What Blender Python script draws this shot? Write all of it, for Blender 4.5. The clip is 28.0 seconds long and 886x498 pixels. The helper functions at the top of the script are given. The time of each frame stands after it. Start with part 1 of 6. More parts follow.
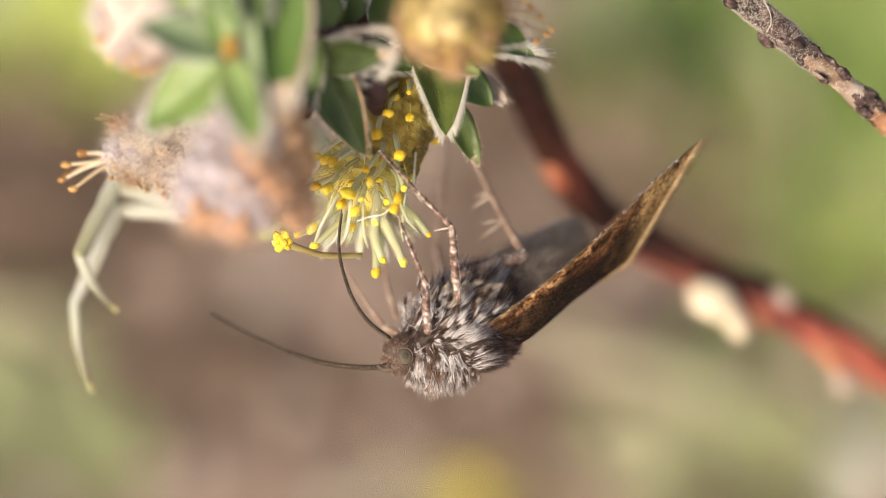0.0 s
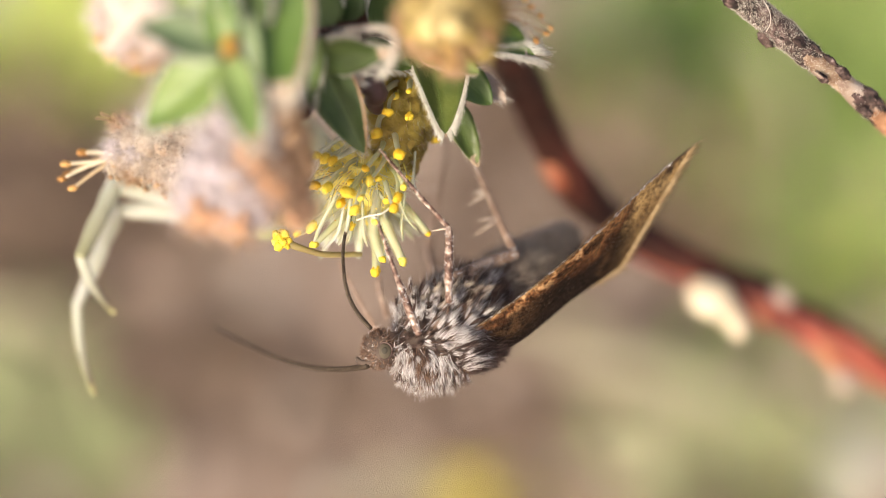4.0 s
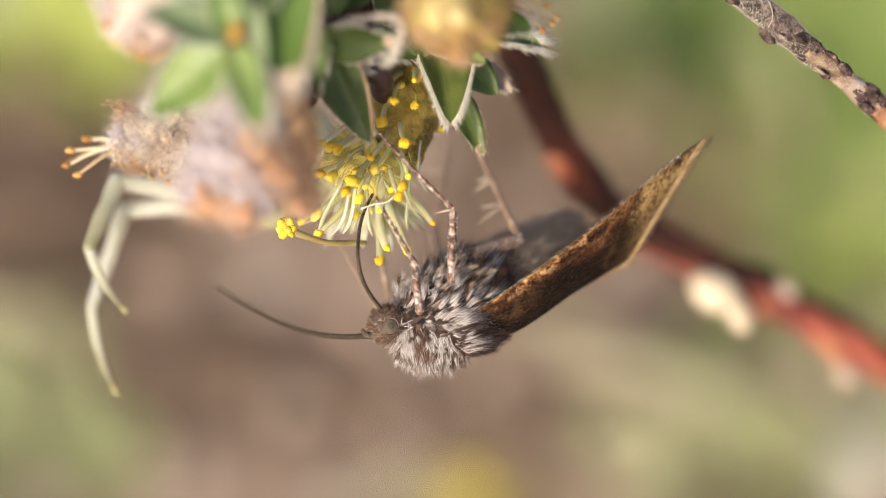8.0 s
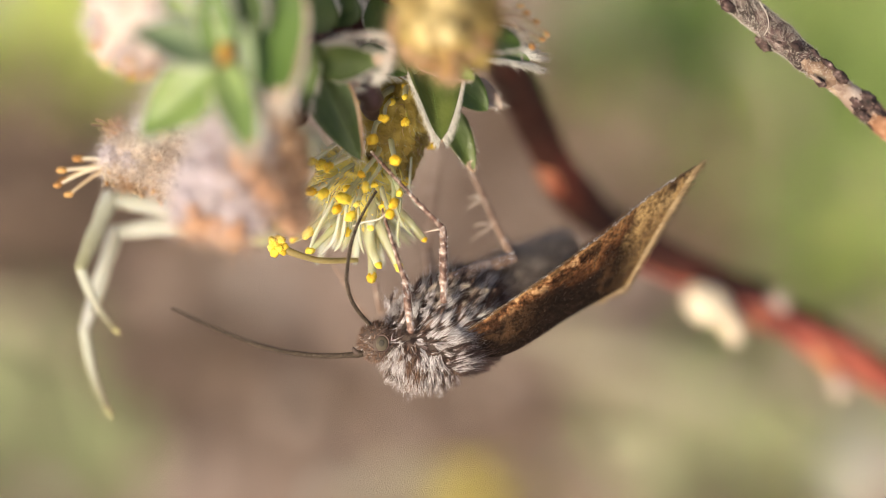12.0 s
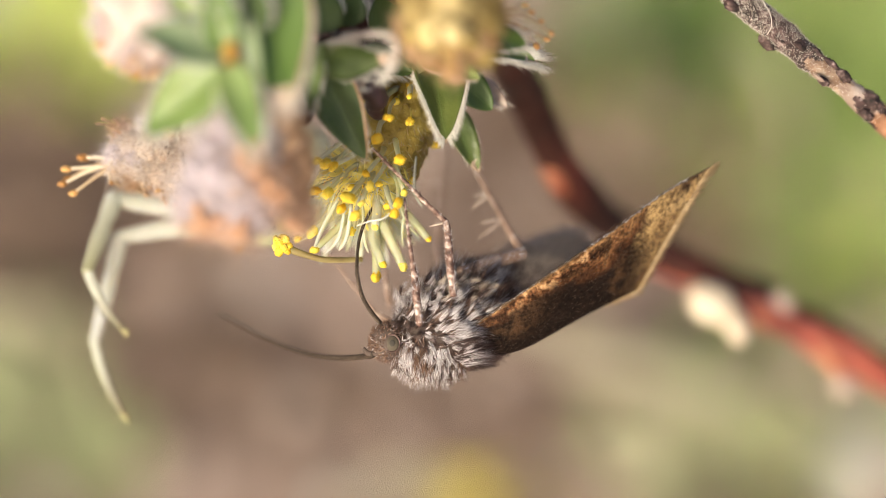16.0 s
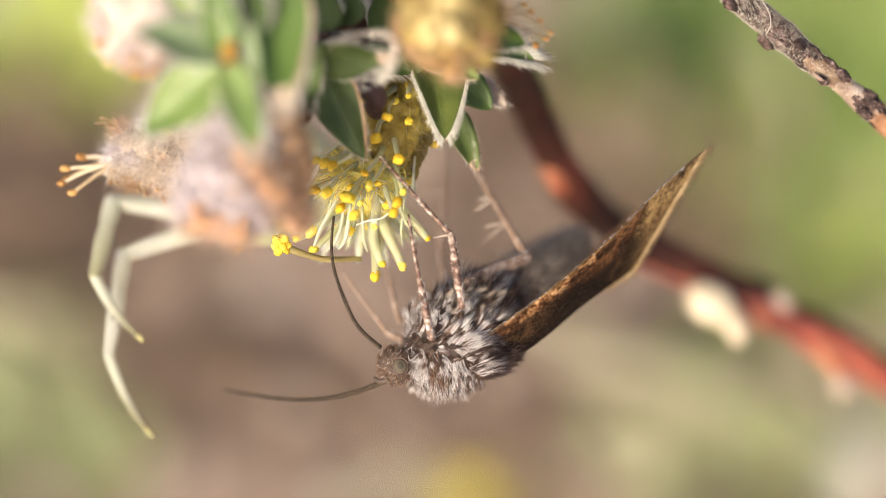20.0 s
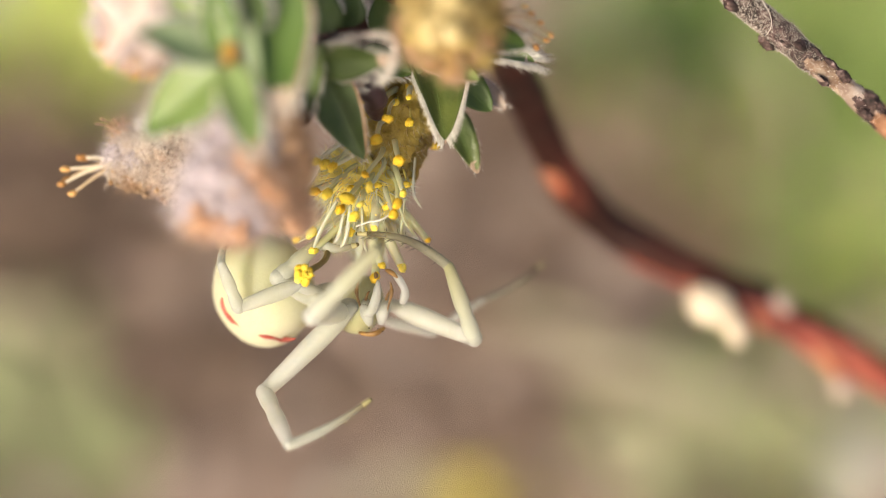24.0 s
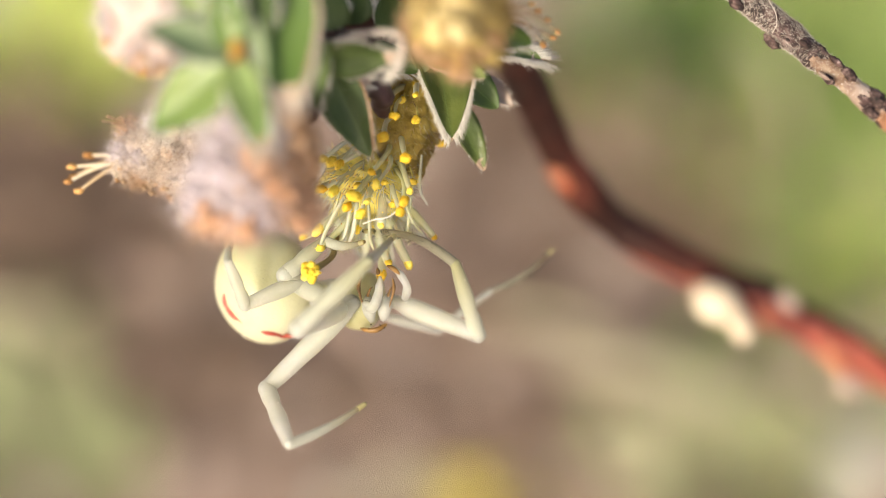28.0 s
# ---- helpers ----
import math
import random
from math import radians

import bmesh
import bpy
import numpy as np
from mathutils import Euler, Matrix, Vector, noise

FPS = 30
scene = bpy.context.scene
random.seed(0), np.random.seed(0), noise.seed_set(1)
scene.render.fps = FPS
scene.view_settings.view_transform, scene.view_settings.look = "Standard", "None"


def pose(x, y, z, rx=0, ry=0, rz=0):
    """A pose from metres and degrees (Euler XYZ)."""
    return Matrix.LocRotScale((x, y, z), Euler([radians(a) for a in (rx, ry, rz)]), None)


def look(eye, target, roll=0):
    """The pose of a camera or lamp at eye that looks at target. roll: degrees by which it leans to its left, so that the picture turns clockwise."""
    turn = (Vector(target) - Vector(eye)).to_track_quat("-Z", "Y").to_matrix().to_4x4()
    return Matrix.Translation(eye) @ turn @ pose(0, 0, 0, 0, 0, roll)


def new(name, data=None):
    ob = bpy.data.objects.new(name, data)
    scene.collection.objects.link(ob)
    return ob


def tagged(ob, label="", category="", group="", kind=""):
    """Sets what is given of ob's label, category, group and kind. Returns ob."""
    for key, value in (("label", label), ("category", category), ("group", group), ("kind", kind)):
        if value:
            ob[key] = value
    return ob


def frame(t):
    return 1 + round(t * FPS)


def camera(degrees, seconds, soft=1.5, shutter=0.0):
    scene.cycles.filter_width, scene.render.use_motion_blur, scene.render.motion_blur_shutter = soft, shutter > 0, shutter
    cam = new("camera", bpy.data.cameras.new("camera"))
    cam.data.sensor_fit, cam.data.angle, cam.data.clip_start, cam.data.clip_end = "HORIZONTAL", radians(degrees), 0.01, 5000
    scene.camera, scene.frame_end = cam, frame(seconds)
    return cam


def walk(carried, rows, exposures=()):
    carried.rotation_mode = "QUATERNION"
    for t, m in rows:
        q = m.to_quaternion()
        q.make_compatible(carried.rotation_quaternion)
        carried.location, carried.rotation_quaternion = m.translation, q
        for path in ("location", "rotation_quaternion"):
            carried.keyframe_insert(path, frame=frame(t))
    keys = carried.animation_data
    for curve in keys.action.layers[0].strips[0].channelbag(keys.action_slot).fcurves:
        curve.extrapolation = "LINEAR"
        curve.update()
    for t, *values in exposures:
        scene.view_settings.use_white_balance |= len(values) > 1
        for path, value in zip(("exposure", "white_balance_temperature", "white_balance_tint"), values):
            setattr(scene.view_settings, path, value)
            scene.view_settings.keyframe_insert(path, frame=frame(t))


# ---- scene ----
# Plan: u to the right and v downward in steps of 0.024 mm over the plane of focus, d in mm behind it.
STEP, REACH = 0.024, 151.0            # mm a step; mm from the eye to the plane of focus
TILT, HIGH = 55.0, 0.085              # the view tips down by this; height of the subject over the ground
VIEW = Matrix.Translation((0, 0, HIGH)) @ Matrix.Rotation(radians(-TILT), 4, "X")

cam = camera(14.2, 28.0, soft=0.75)
cam.data.dof.use_dof = True
cam.data.dof.focus_distance = (REACH - 0.7) / 1000
cam.data.dof.aperture_fstop = 15.5
STAND = VIEW @ pose(0, -REACH / 1000, 0, 90, 0, 0)
walk(cam, [(0.0, STAND), (28.0, STAND)], [
    (t, s + .04, 7180, 4) for t, s in ((0, .20), (1, .27), (2, .29), (3, .35), (6, .30), (7, .27), (8, .22), (9, .18), (11, .10), (12, .17), (15, .17), (16, .27), (18, .30), (20, .35), (21, .41),
                                  (24, .15), (25, -.05), (26, .15), (27, .27), (28, .30))])

# ---- world and sun ----
SUN_WAY = (VIEW.to_3x3() @ Vector((-0.39, -0.88, -0.25))).normalized()   # towards the sun
sun = new("sun", bpy.data.lights.new("sun", "SUN"))
sun.data.energy, sun.data.angle, sun.data.color = 2.6, radians(6.0), (1.0, 0.93, 0.82)
sun.matrix_world = look((0, 0, 2), Vector((0, 0, 2)) - SUN_WAY)
world = bpy.data.worlds.new("sky")
scene.world = world
world.use_nodes = True
wn = world.node_tree
sky = wn.nodes.new("ShaderNodeTexSky")
sky.sky_type, sky.sun_disc = "NISHITA", False
sky.air_density, sky.dust_density, sky.ozone_density = 0.7, 5.0, 0.5
sky.sun_elevation = math.asin(SUN_WAY.z)
sky.sun_rotation = math.atan2(SUN_WAY.x, SUN_WAY.y)
wn.links.new(sky.outputs[0], wn.nodes["Background"].inputs[0])
wn.nodes["Background"].inputs[1].default_value = 0.15


# ---- materials ----
def material(name, stops, scale=400.0, detail=6.0, rough=0.6, metal=0.0, bump=0.2, bump_scale=2500.0, island=0.0, thing=0.0,
             subsurface=0.0, depth=0.0004, spec=0.5, stretch=(1, 1, 1), sheen=0.0):
    """Noise-driven colours at two scales with fine relief; island and thing spread the tone from piece to piece."""
    m = bpy.data.materials.new(name)
    m.use_nodes = True
    t = m.node_tree
    p = t.nodes["Principled BSDF"]
    co = t.nodes.new("ShaderNodeTexCoord")
    mp = t.nodes.new("ShaderNodeMapping")
    mp.inputs["Scale"].default_value = stretch
    t.links.new(co.outputs["Object"], mp.inputs[0])
    big = t.nodes.new("ShaderNodeTexNoise")
    big.inputs["Scale"].default_value, big.inputs["Detail"].default_value = scale, detail
    t.links.new(mp.outputs[0], big.inputs["Vector"])
    fac = big.outputs["Fac"]
    if island or thing:
        src = t.nodes.new("ShaderNodeNewGeometry").outputs["Random Per Island"] if island else t.nodes.new("ShaderNodeObjectInfo").outputs["Random"]
        mix = t.nodes.new("ShaderNodeMix")
        mix.data_type = "FLOAT"
        mix.inputs[0].default_value = island or thing
        t.links.new(fac, mix.inputs[2])
        t.links.new(src, mix.inputs[3])
        fac = mix.outputs[0]
    ramp = t.nodes.new("ShaderNodeValToRGB")
    els = ramp.color_ramp.elements
    while len(els) < len(stops):
        els.new(0.5)
    for e, (at, c) in zip(els, stops):
        e.position, e.color = at, (*c, 1)
    t.links.new(fac, ramp.inputs[0])
    t.links.new(ramp.outputs[0], p.inputs["Base Color"])
    fine = t.nodes.new("ShaderNodeTexNoise")
    fine.inputs["Scale"].default_value, fine.inputs["Detail"].default_value = bump_scale, 4
    t.links.new(mp.outputs[0], fine.inputs["Vector"])
    rr = t.nodes.new("ShaderNodeMapRange")
    rr.inputs["To Min"].default_value, rr.inputs["To Max"].default_value = max(0.05, rough - 0.12), min(1, rough + 0.12)
    t.links.new(fine.outputs["Fac"], rr.inputs[0])
    t.links.new(rr.outputs[0], p.inputs["Roughness"])
    if bump:
        b = t.nodes.new("ShaderNodeBump")
        b.inputs["Strength"].default_value, b.inputs["Distance"].default_value = bump, 0.3 / bump_scale
        t.links.new(fine.outputs["Fac"], b.inputs["Height"])
        t.links.new(b.outputs[0], p.inputs["Normal"])
    p.inputs["Metallic"].default_value = metal
    p.inputs["Specular IOR Level"].default_value = spec
    if subsurface:
        p.inputs["Subsurface Weight"].default_value = subsurface
        p.inputs["Subsurface Radius"].default_value = (1.0, 0.8, 0.5)
        p.inputs["Subsurface Scale"].default_value = depth
    if sheen:
        p.inputs["Sheen Weight"].default_value = sheen
    return m


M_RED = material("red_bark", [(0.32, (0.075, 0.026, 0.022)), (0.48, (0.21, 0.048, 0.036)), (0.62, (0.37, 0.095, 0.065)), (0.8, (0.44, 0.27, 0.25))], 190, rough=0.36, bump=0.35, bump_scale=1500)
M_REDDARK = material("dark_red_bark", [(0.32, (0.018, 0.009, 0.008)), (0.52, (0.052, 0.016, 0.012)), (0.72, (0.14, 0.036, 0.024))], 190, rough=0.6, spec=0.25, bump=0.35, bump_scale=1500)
M_REDLIT = material("lit_red_bark", [(0.35, (0.40, 0.10, 0.045)), (0.65, (0.58, 0.24, 0.13))], 400, rough=0.5)
M_BUD = material("bud_scale", [(0.3, (0.52, 0.41, 0.29)), (0.7, (0.74, 0.65, 0.53))], 600, rough=0.5, subsurface=0.2)
M_BARK = material("grey_bark", [(0.34, (0.012, 0.006, 0.005)), (0.48, (0.034, 0.017, 0.017)), (0.59, (0.088, 0.048, 0.047)), (0.72, (0.34, 0.25, 0.24))], 2600, rough=0.75, bump=0.7, bump_scale=3200)
M_MEAL = material("mealy_down", [(0.2, (0.30, 0.235, 0.19)), (0.5, (0.58, 0.51, 0.46)), (0.8, (0.85, 0.81, 0.77))], 900, rough=0.6, bump=0, island=0.7)
M_BARK_TAN = material("tan_bark", [(0.3, (0.10, 0.055, 0.040)), (0.5, (0.26, 0.165, 0.115)), (0.7, (0.50, 0.39, 0.30))], 1500, rough=0.6, bump=0.7, bump_scale=3200)
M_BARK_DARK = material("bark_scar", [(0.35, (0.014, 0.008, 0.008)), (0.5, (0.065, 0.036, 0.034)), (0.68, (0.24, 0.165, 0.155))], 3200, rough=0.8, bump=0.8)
M_BARK_ORANGE = material("young_bark", [(0.32, (0.20, 0.09, 0.05)), (0.5, (0.42, 0.22, 0.13)), (0.68, (0.56, 0.40, 0.31))], 1300, rough=0.55)
M_BARK_PALE = material("pale_bark", [(0.32, (0.20, 0.125, 0.10)), (0.5, (0.35, 0.26, 0.22)), (0.7, (0.48, 0.39, 0.35))], 900, rough=0.7)
M_LEAF = material("leaf_green", [(0.28, (0.052, 0.105, 0.020)), (0.5, (0.108, 0.178, 0.040)), (0.72, (0.22, 0.29, 0.095))], 350, rough=0.38, bump=0.5, bump_scale=2200, thing=0.35, subsurface=0.15, depth=0.0003)
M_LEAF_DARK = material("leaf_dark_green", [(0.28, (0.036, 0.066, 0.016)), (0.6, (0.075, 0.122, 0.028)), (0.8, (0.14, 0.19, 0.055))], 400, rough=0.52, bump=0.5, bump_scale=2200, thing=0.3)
M_LEAF_MID = material("leaf_mid_green", [(0.28, (0.034, 0.060, 0.012)), (0.5, (0.070, 0.098, 0.021)), (0.75, (0.16, 0.18, 0.048))], 350, rough=0.42, bump=0.5, bump_scale=2200)
M_LEAF_LIGHT = material("leaf_yellow_green", [(0.28, (0.12, 0.19, 0.05)), (0.5, (0.21, 0.29, 0.10)), (0.75, (0.36, 0.43, 0.20))], 350, rough=0.42, bump=0.5, bump_scale=2200, subsurface=0.15, depth=0.0003)
M_LEAF_GREY = material("leaf_downy_green", [(0.28, (0.12, 0.18, 0.09)), (0.5, (0.21, 0.27, 0.15)), (0.75, (0.38, 0.42, 0.29))], 350, rough=0.6, bump=0.5, bump_scale=2200)
M_LEAF_SILVER = material("leaf_silver_down", [(0.28, (0.18, 0.245, 0.12)), (0.5, (0.28, 0.345, 0.20)), (0.75, (0.43, 0.47, 0.33))], 500, rough=0.7, bump=0.6, bump_scale=3200)
M_STALK = material("purple_stalk", [(0.3, (0.022, 0.010, 0.012)), (0.7, (0.085, 0.040, 0.045))], 700, rough=0.5)
M_HEART = material("bud_heart", [(0.3, (0.24, 0.11, 0.02)), (0.7, (0.50, 0.28, 0.05))], 900, rough=0.6)
M_RIB = material("leaf_rib", [(0.3, (0.11, 0.175, 0.045)), (0.7, (0.16, 0.24, 0.07))], 700, rough=0.5)
M_TIP = material("dry_leaf_tip", [(0.3, (0.40, 0.275, 0.20)), (0.7, (0.61, 0.50, 0.42))], 900, rough=0.6)
M_HAIR = material("white_hair", [(0.2, (0.62, 0.58, 0.52)), (0.8, (0.90, 0.87, 0.82))], 300, rough=0.45, bump=0, island=0.7, subsurface=0.1)
M_OLIVE = material("olive_filament", [(0.3, (0.15, 0.10, 0.035)), (0.7, (0.46, 0.38, 0.17))], 1600, rough=0.5, bump=0.3, stretch=(.25, 1, 1), subsurface=0.3)
M_YCORE = material("catkin_core", [(0.3, (0.52, 0.41, 0.08)), (0.6, (0.74, 0.63, 0.19)), (0.8, (0.84, 0.78, 0.40))], 900, rough=0.7, bump=0.8, bump_scale=2600, subsurface=0.5, depth=0.0006)
M_OCHRE = material("ochre_florets", [(0.3, (0.17, 0.11, 0.016)), (0.55, (0.33, 0.235, 0.045)), (0.8, (0.50, 0.39, 0.11))], 1100, rough=0.7, bump=0.9, bump_scale=2600, subsurface=0.3, depth=0.0005)
M_FIL = material("filament", [(0.2, (0.64, 0.63, 0.38)), (0.8, (0.80, 0.79, 0.64))], 500, rough=0.35, bump=0.1, thing=0.6, subsurface=0.8, depth=0.0006)
M_FIL.node_tree.nodes["Principled BSDF"].inputs["Alpha"].default_value = 0.66
M_ANTHER = material("yellow_anther", [(0.25, (0.82, 0.49, 0.03)), (0.6, (0.95, 0.71, 0.08)), (0.85, (0.97, 0.79, 0.20))], 2200, rough=0.75, bump=0.9, bump_scale=9000, thing=0.5, subsurface=0.2)
M_ANTHER_OLD = material("withered_anther", [(0.25, (0.40, 0.19, 0.06)), (0.6, (0.64, 0.37, 0.14)), (0.85, (0.77, 0.53, 0.26))], 1600, rough=0.7, bump=0.6, bump_scale=6000, thing=0.6)
M_FIL_OLD = material("withered_filament", [(0.2, (0.48, 0.33, 0.20)), (0.8, (0.74, 0.63, 0.48))], 700, rough=0.5, bump=0.1, thing=0.6, subsurface=0.25)
M_PINK = material("withered_catkin", [(0.3, (0.50, 0.35, 0.28)), (0.55, (0.62, 0.50, 0.46)), (0.75, (0.72, 0.63, 0.62))], 700, rough=0.8, bump=0.7)
M_PINKHAIR = material("catkin_down", [(0.15, (0.54, 0.46, 0.49)), (0.5, (0.68, 0.60, 0.65)), (0.85, (0.80, 0.74, 0.78))], 260, rough=0.6, bump=0, island=0.5, subsurface=0.1)
M_ORANGEHAIR = material("withered_down", [(0.15, (0.52, 0.25, 0.13)), (0.5, (0.70, 0.40, 0.24)), (0.85, (0.80, 0.56, 0.39))], 300, rough=0.6, bump=0, island=0.6)
M_LILAC = material("lilac_down", [(0.25, (0.34, 0.275, 0.29)), (0.55, (0.49, 0.42, 0.45)), (0.8, (0.64, 0.57, 0.60))], 900, rough=0.7, bump=0.7, subsurface=0.2)
M_PALELILAC = material("pale_lilac_down", [(0.25, (0.42, 0.355, 0.41)), (0.55, (0.55, 0.485, 0.55)), (0.8, (0.69, 0.63, 0.69))], 900, rough=0.7, bump=0.7, subsurface=0.2)
M_PEACH = material("peach_down", [(0.25, (0.45, 0.25, 0.155)), (0.55, (0.65, 0.41, 0.28)), (0.8, (0.76, 0.56, 0.44))], 900, rough=0.7, bump=0.7, subsurface=0.2)
M_CREAM = material("cream_down", [(0.25, (0.32, 0.20, 0.145)), (0.5, (0.50, 0.385, 0.315)), (0.8, (0.68, 0.58, 0.52))], 700, rough=0.7, bump=0.3, subsurface=0.2)
M_CREAMHAIR = material("cream_hair", [(0.15, (0.44, 0.30, 0.22)), (0.5, (0.66, 0.55, 0.47)), (0.85, (0.82, 0.74, 0.69))], 300, rough=0.6, bump=0, island=0.6, subsurface=0.2)
M_TAN = material("tan_bracts", [(0.25, (0.27, 0.15, 0.085)), (0.55, (0.50, 0.32, 0.20)), (0.8, (0.64, 0.46, 0.33))], 900, rough=0.7, bump=0.7)
M_BROWNHAIR = material("brown_down", [(0.15, (0.16, 0.09, 0.05)), (0.5, (0.30, 0.19, 0.11)), (0.85, (0.50, 0.36, 0.24))], 300, rough=0.65, bump=0, island=0.6)
M_GOLDHAIR = material("golden_down", [(0.15, (0.22, 0.13, 0.03)), (0.5, (0.36, 0.25, 0.075)), (0.85, (0.52, 0.42, 0.19))], 300, rough=0.6, bump=0, island=0.6)
M_BUTTER = material("butter_florets", [(0.25, (0.42, 0.29, 0.09)), (0.55, (0.62, 0.49, 0.23)), (0.8, (0.78, 0.68, 0.44))], 700, rough=0.7, bump=0.7, subsurface=0.3)
M_BELLY = material("pale_belly", [(0.3, (0.20, 0.145, 0.115)), (0.7, (0.38, 0.30, 0.25))], 900, rough=0.8, bump=0.5)
M_SKIN = material("moth_skin", [(0.3, (0.040, 0.025, 0.021)), (0.7, (0.14, 0.098, 0.082))], 900, rough=0.8, bump=0.6)
M_FUR = material("grey_fur", [(0.20, (0.10, 0.066, 0.064)), (0.38, (0.34, 0.275, 0.285)), (0.52, (0.70, 0.64, 0.66)), (0.75, (0.90, 0.87, 0.90))], 1500, rough=0.45, bump=0, island=0.5, sheen=0.1)
M_FURDARK = material("dark_fur", [(0.1, (0.010, 0.005, 0.004)), (0.5, (0.056, 0.026, 0.022)), (0.9, (0.22, 0.135, 0.125))], 1500, rough=0.5, bump=0, island=0.6)
M_FURGREY = material("brown_grey_fur", [(0.1, (0.24, 0.175, 0.135)), (0.5, (0.56, 0.455, 0.375)), (0.9, (0.85, 0.76, 0.68))], 900, rough=0.5, bump=0, island=0.6)
M_FURTAN = material("brown_fur", [(0.1, (0.12, 0.086, 0.068)), (0.5, (0.32, 0.245, 0.20)), (0.9, (0.58, 0.49, 0.43))], 900, rough=0.5, bump=0, island=0.6)
M_FURBROWN = material("face_scales", [(0.0, (0.035, 0.017, 0.012)), (0.5, (0.17, 0.085, 0.056)), (1.0, (0.46, 0.31, 0.23))], 900, rough=0.55, bump=0, island=0.75)
M_EYE = material("moth_eye", [(0.4, (0.060, 0.048, 0.036)), (0.6, (0.10, 0.082, 0.062))], 300, spec=0.2, rough=0.6, bump=0.35, bump_scale=14000)
M_PUPIL = material("eye_spot", [(0.4, (0.035, 0.030, 0.026)), (0.6, (0.06, 0.052, 0.045))], 500, spec=0.1, rough=0.6, bump=0.2)
M_ANTENNA = material("antenna", [(0.35, (0.018, 0.013, 0.010)), (0.52, (0.055, 0.038, 0.028)), (0.68, (0.13, 0.10, 0.08))], 12000, spec=0.2, rough=0.6, bump=0.6, bump_scale=9000)
M_ANTENNA_PALE = material("antenna_scales", [(0.35, (0.035, 0.024, 0.018)), (0.6, (0.16, 0.115, 0.085))], 4000, rough=0.5, bump=0.6, bump_scale=9000)
M_LEG = material("moth_leg", [(0.34, (0.045, 0.020, 0.016)), (0.48, (0.18, 0.095, 0.075)), (0.60, (0.42, 0.31, 0.27)), (0.70, (0.72, 0.64, 0.60))], 4200, rough=0.55, bump=0.7, bump_scale=7000)
M_LEGPALE = material("moth_leg_tan", [(0.3, (0.20, 0.115, 0.085)), (0.5, (0.36, 0.24, 0.19)), (0.7, (0.56, 0.43, 0.37))], 1800, rough=0.55, bump=0.6, bump_scale=7000)
M_SPUR = material("leg_spur", [(0.3, (0.40, 0.29, 0.24)), (0.7, (0.62, 0.52, 0.46))], 1500, rough=0.5)
M_WINGDARK = material("wing_dark_mark", [(0.3, (0.022, 0.013, 0.008)), (0.7, (0.10, 0.055, 0.028))], 1200, 10.0, rough=0.55, bump=0.6, bump_scale=9000)
M_FRINGE = material("wing_fringe", [(0.1, (0.13, 0.075, 0.035)), (0.6, (0.42, 0.29, 0.15)), (0.9, (0.62, 0.48, 0.31))], 700, rough=0.5, bump=0, island=0.7)
M_SPIDER = material("spider_white", [(0.3, (0.49, 0.505, 0.405)), (0.55, (0.60, 0.605, 0.515)), (0.8, (0.70, 0.695, 0.635))], 420, spec=0.25, rough=0.5, bump=0.3, bump_scale=6000, subsurface=1.0, depth=0.0022, sheen=0.2)
M_ABDOMEN = material("spider_yellow", [(0.3, (0.50, 0.50, 0.30)), (0.7, (0.64, 0.63, 0.47))], 260, rough=0.42, bump=0.4, bump_scale=7000, subsurface=0.9, depth=0.0020)
M_SPIDER.node_tree.nodes["Principled BSDF"].inputs["Alpha"].default_value = 0.66
for m in (M_SPIDER, M_ABDOMEN):
    m.node_tree.nodes["Principled BSDF"].inputs["Subsurface Radius"].default_value = (1.0, 0.95, 0.8)
M_STRIPE = material("red_stripe", [(0.3, (0.30, 0.035, 0.028)), (0.7, (0.46, 0.10, 0.075))], 1500, rough=0.45)
M_CEPH = material("spider_green", [(0.3, (0.28, 0.275, 0.13)), (0.6, (0.42, 0.41, 0.24)), (0.8, (0.56, 0.55, 0.38))], 520, rough=0.4, bump=0.4, bump_scale=9000, subsurface=0.4, depth=0.0006)
M_LEGTIP = material("olive_leg_tip", [(0.3, (0.28, 0.24, 0.10)), (0.7, (0.52, 0.47, 0.26))], 1200, rough=0.4, bump=0.3, subsurface=0.2)
M_FACE = material("golden_brown_mark", [(0.3, (0.12, 0.055, 0.012)), (0.7, (0.36, 0.20, 0.06))], 2200, rough=0.4)
M_DARK = material("dark_bristle", [(0.3, (0.02, 0.016, 0.012)), (0.7, (0.06, 0.045, 0.03))], 1500, rough=0.5)
M_SOIL = material("leaf_litter", [(0.25, (0.17, 0.115, 0.092)), (0.45, (0.30, 0.215, 0.178)), (0.6, (0.40, 0.295, 0.252)), (0.78, (0.50, 0.405, 0.355))], 90, 8.0, rough=0.9, bump=0.8, bump_scale=900)
M_DRY = material("dry_leaf", [(0.1, (0.19, 0.125, 0.096)), (0.5, (0.37, 0.272, 0.232)), (0.9, (0.53, 0.435, 0.395))], 60, rough=0.8, bump=0.4, bump_scale=600, island=0.8)
M_GRASS = material("grass_blade", [(0.1, (0.165, 0.235, 0.058)), (0.5, (0.235, 0.325, 0.088)), (0.9, (0.33, 0.42, 0.145))], 60, rough=0.55, bump=0.2, bump_scale=900, island=0.8)
M_SAGE = material("sage_blade", [(0.1, (0.22, 0.25, 0.12)), (0.5, (0.33, 0.36, 0.19)), (0.9, (0.45, 0.47, 0.29))], 60, rough=0.6, bump=0.2, bump_scale=900, island=0.8)
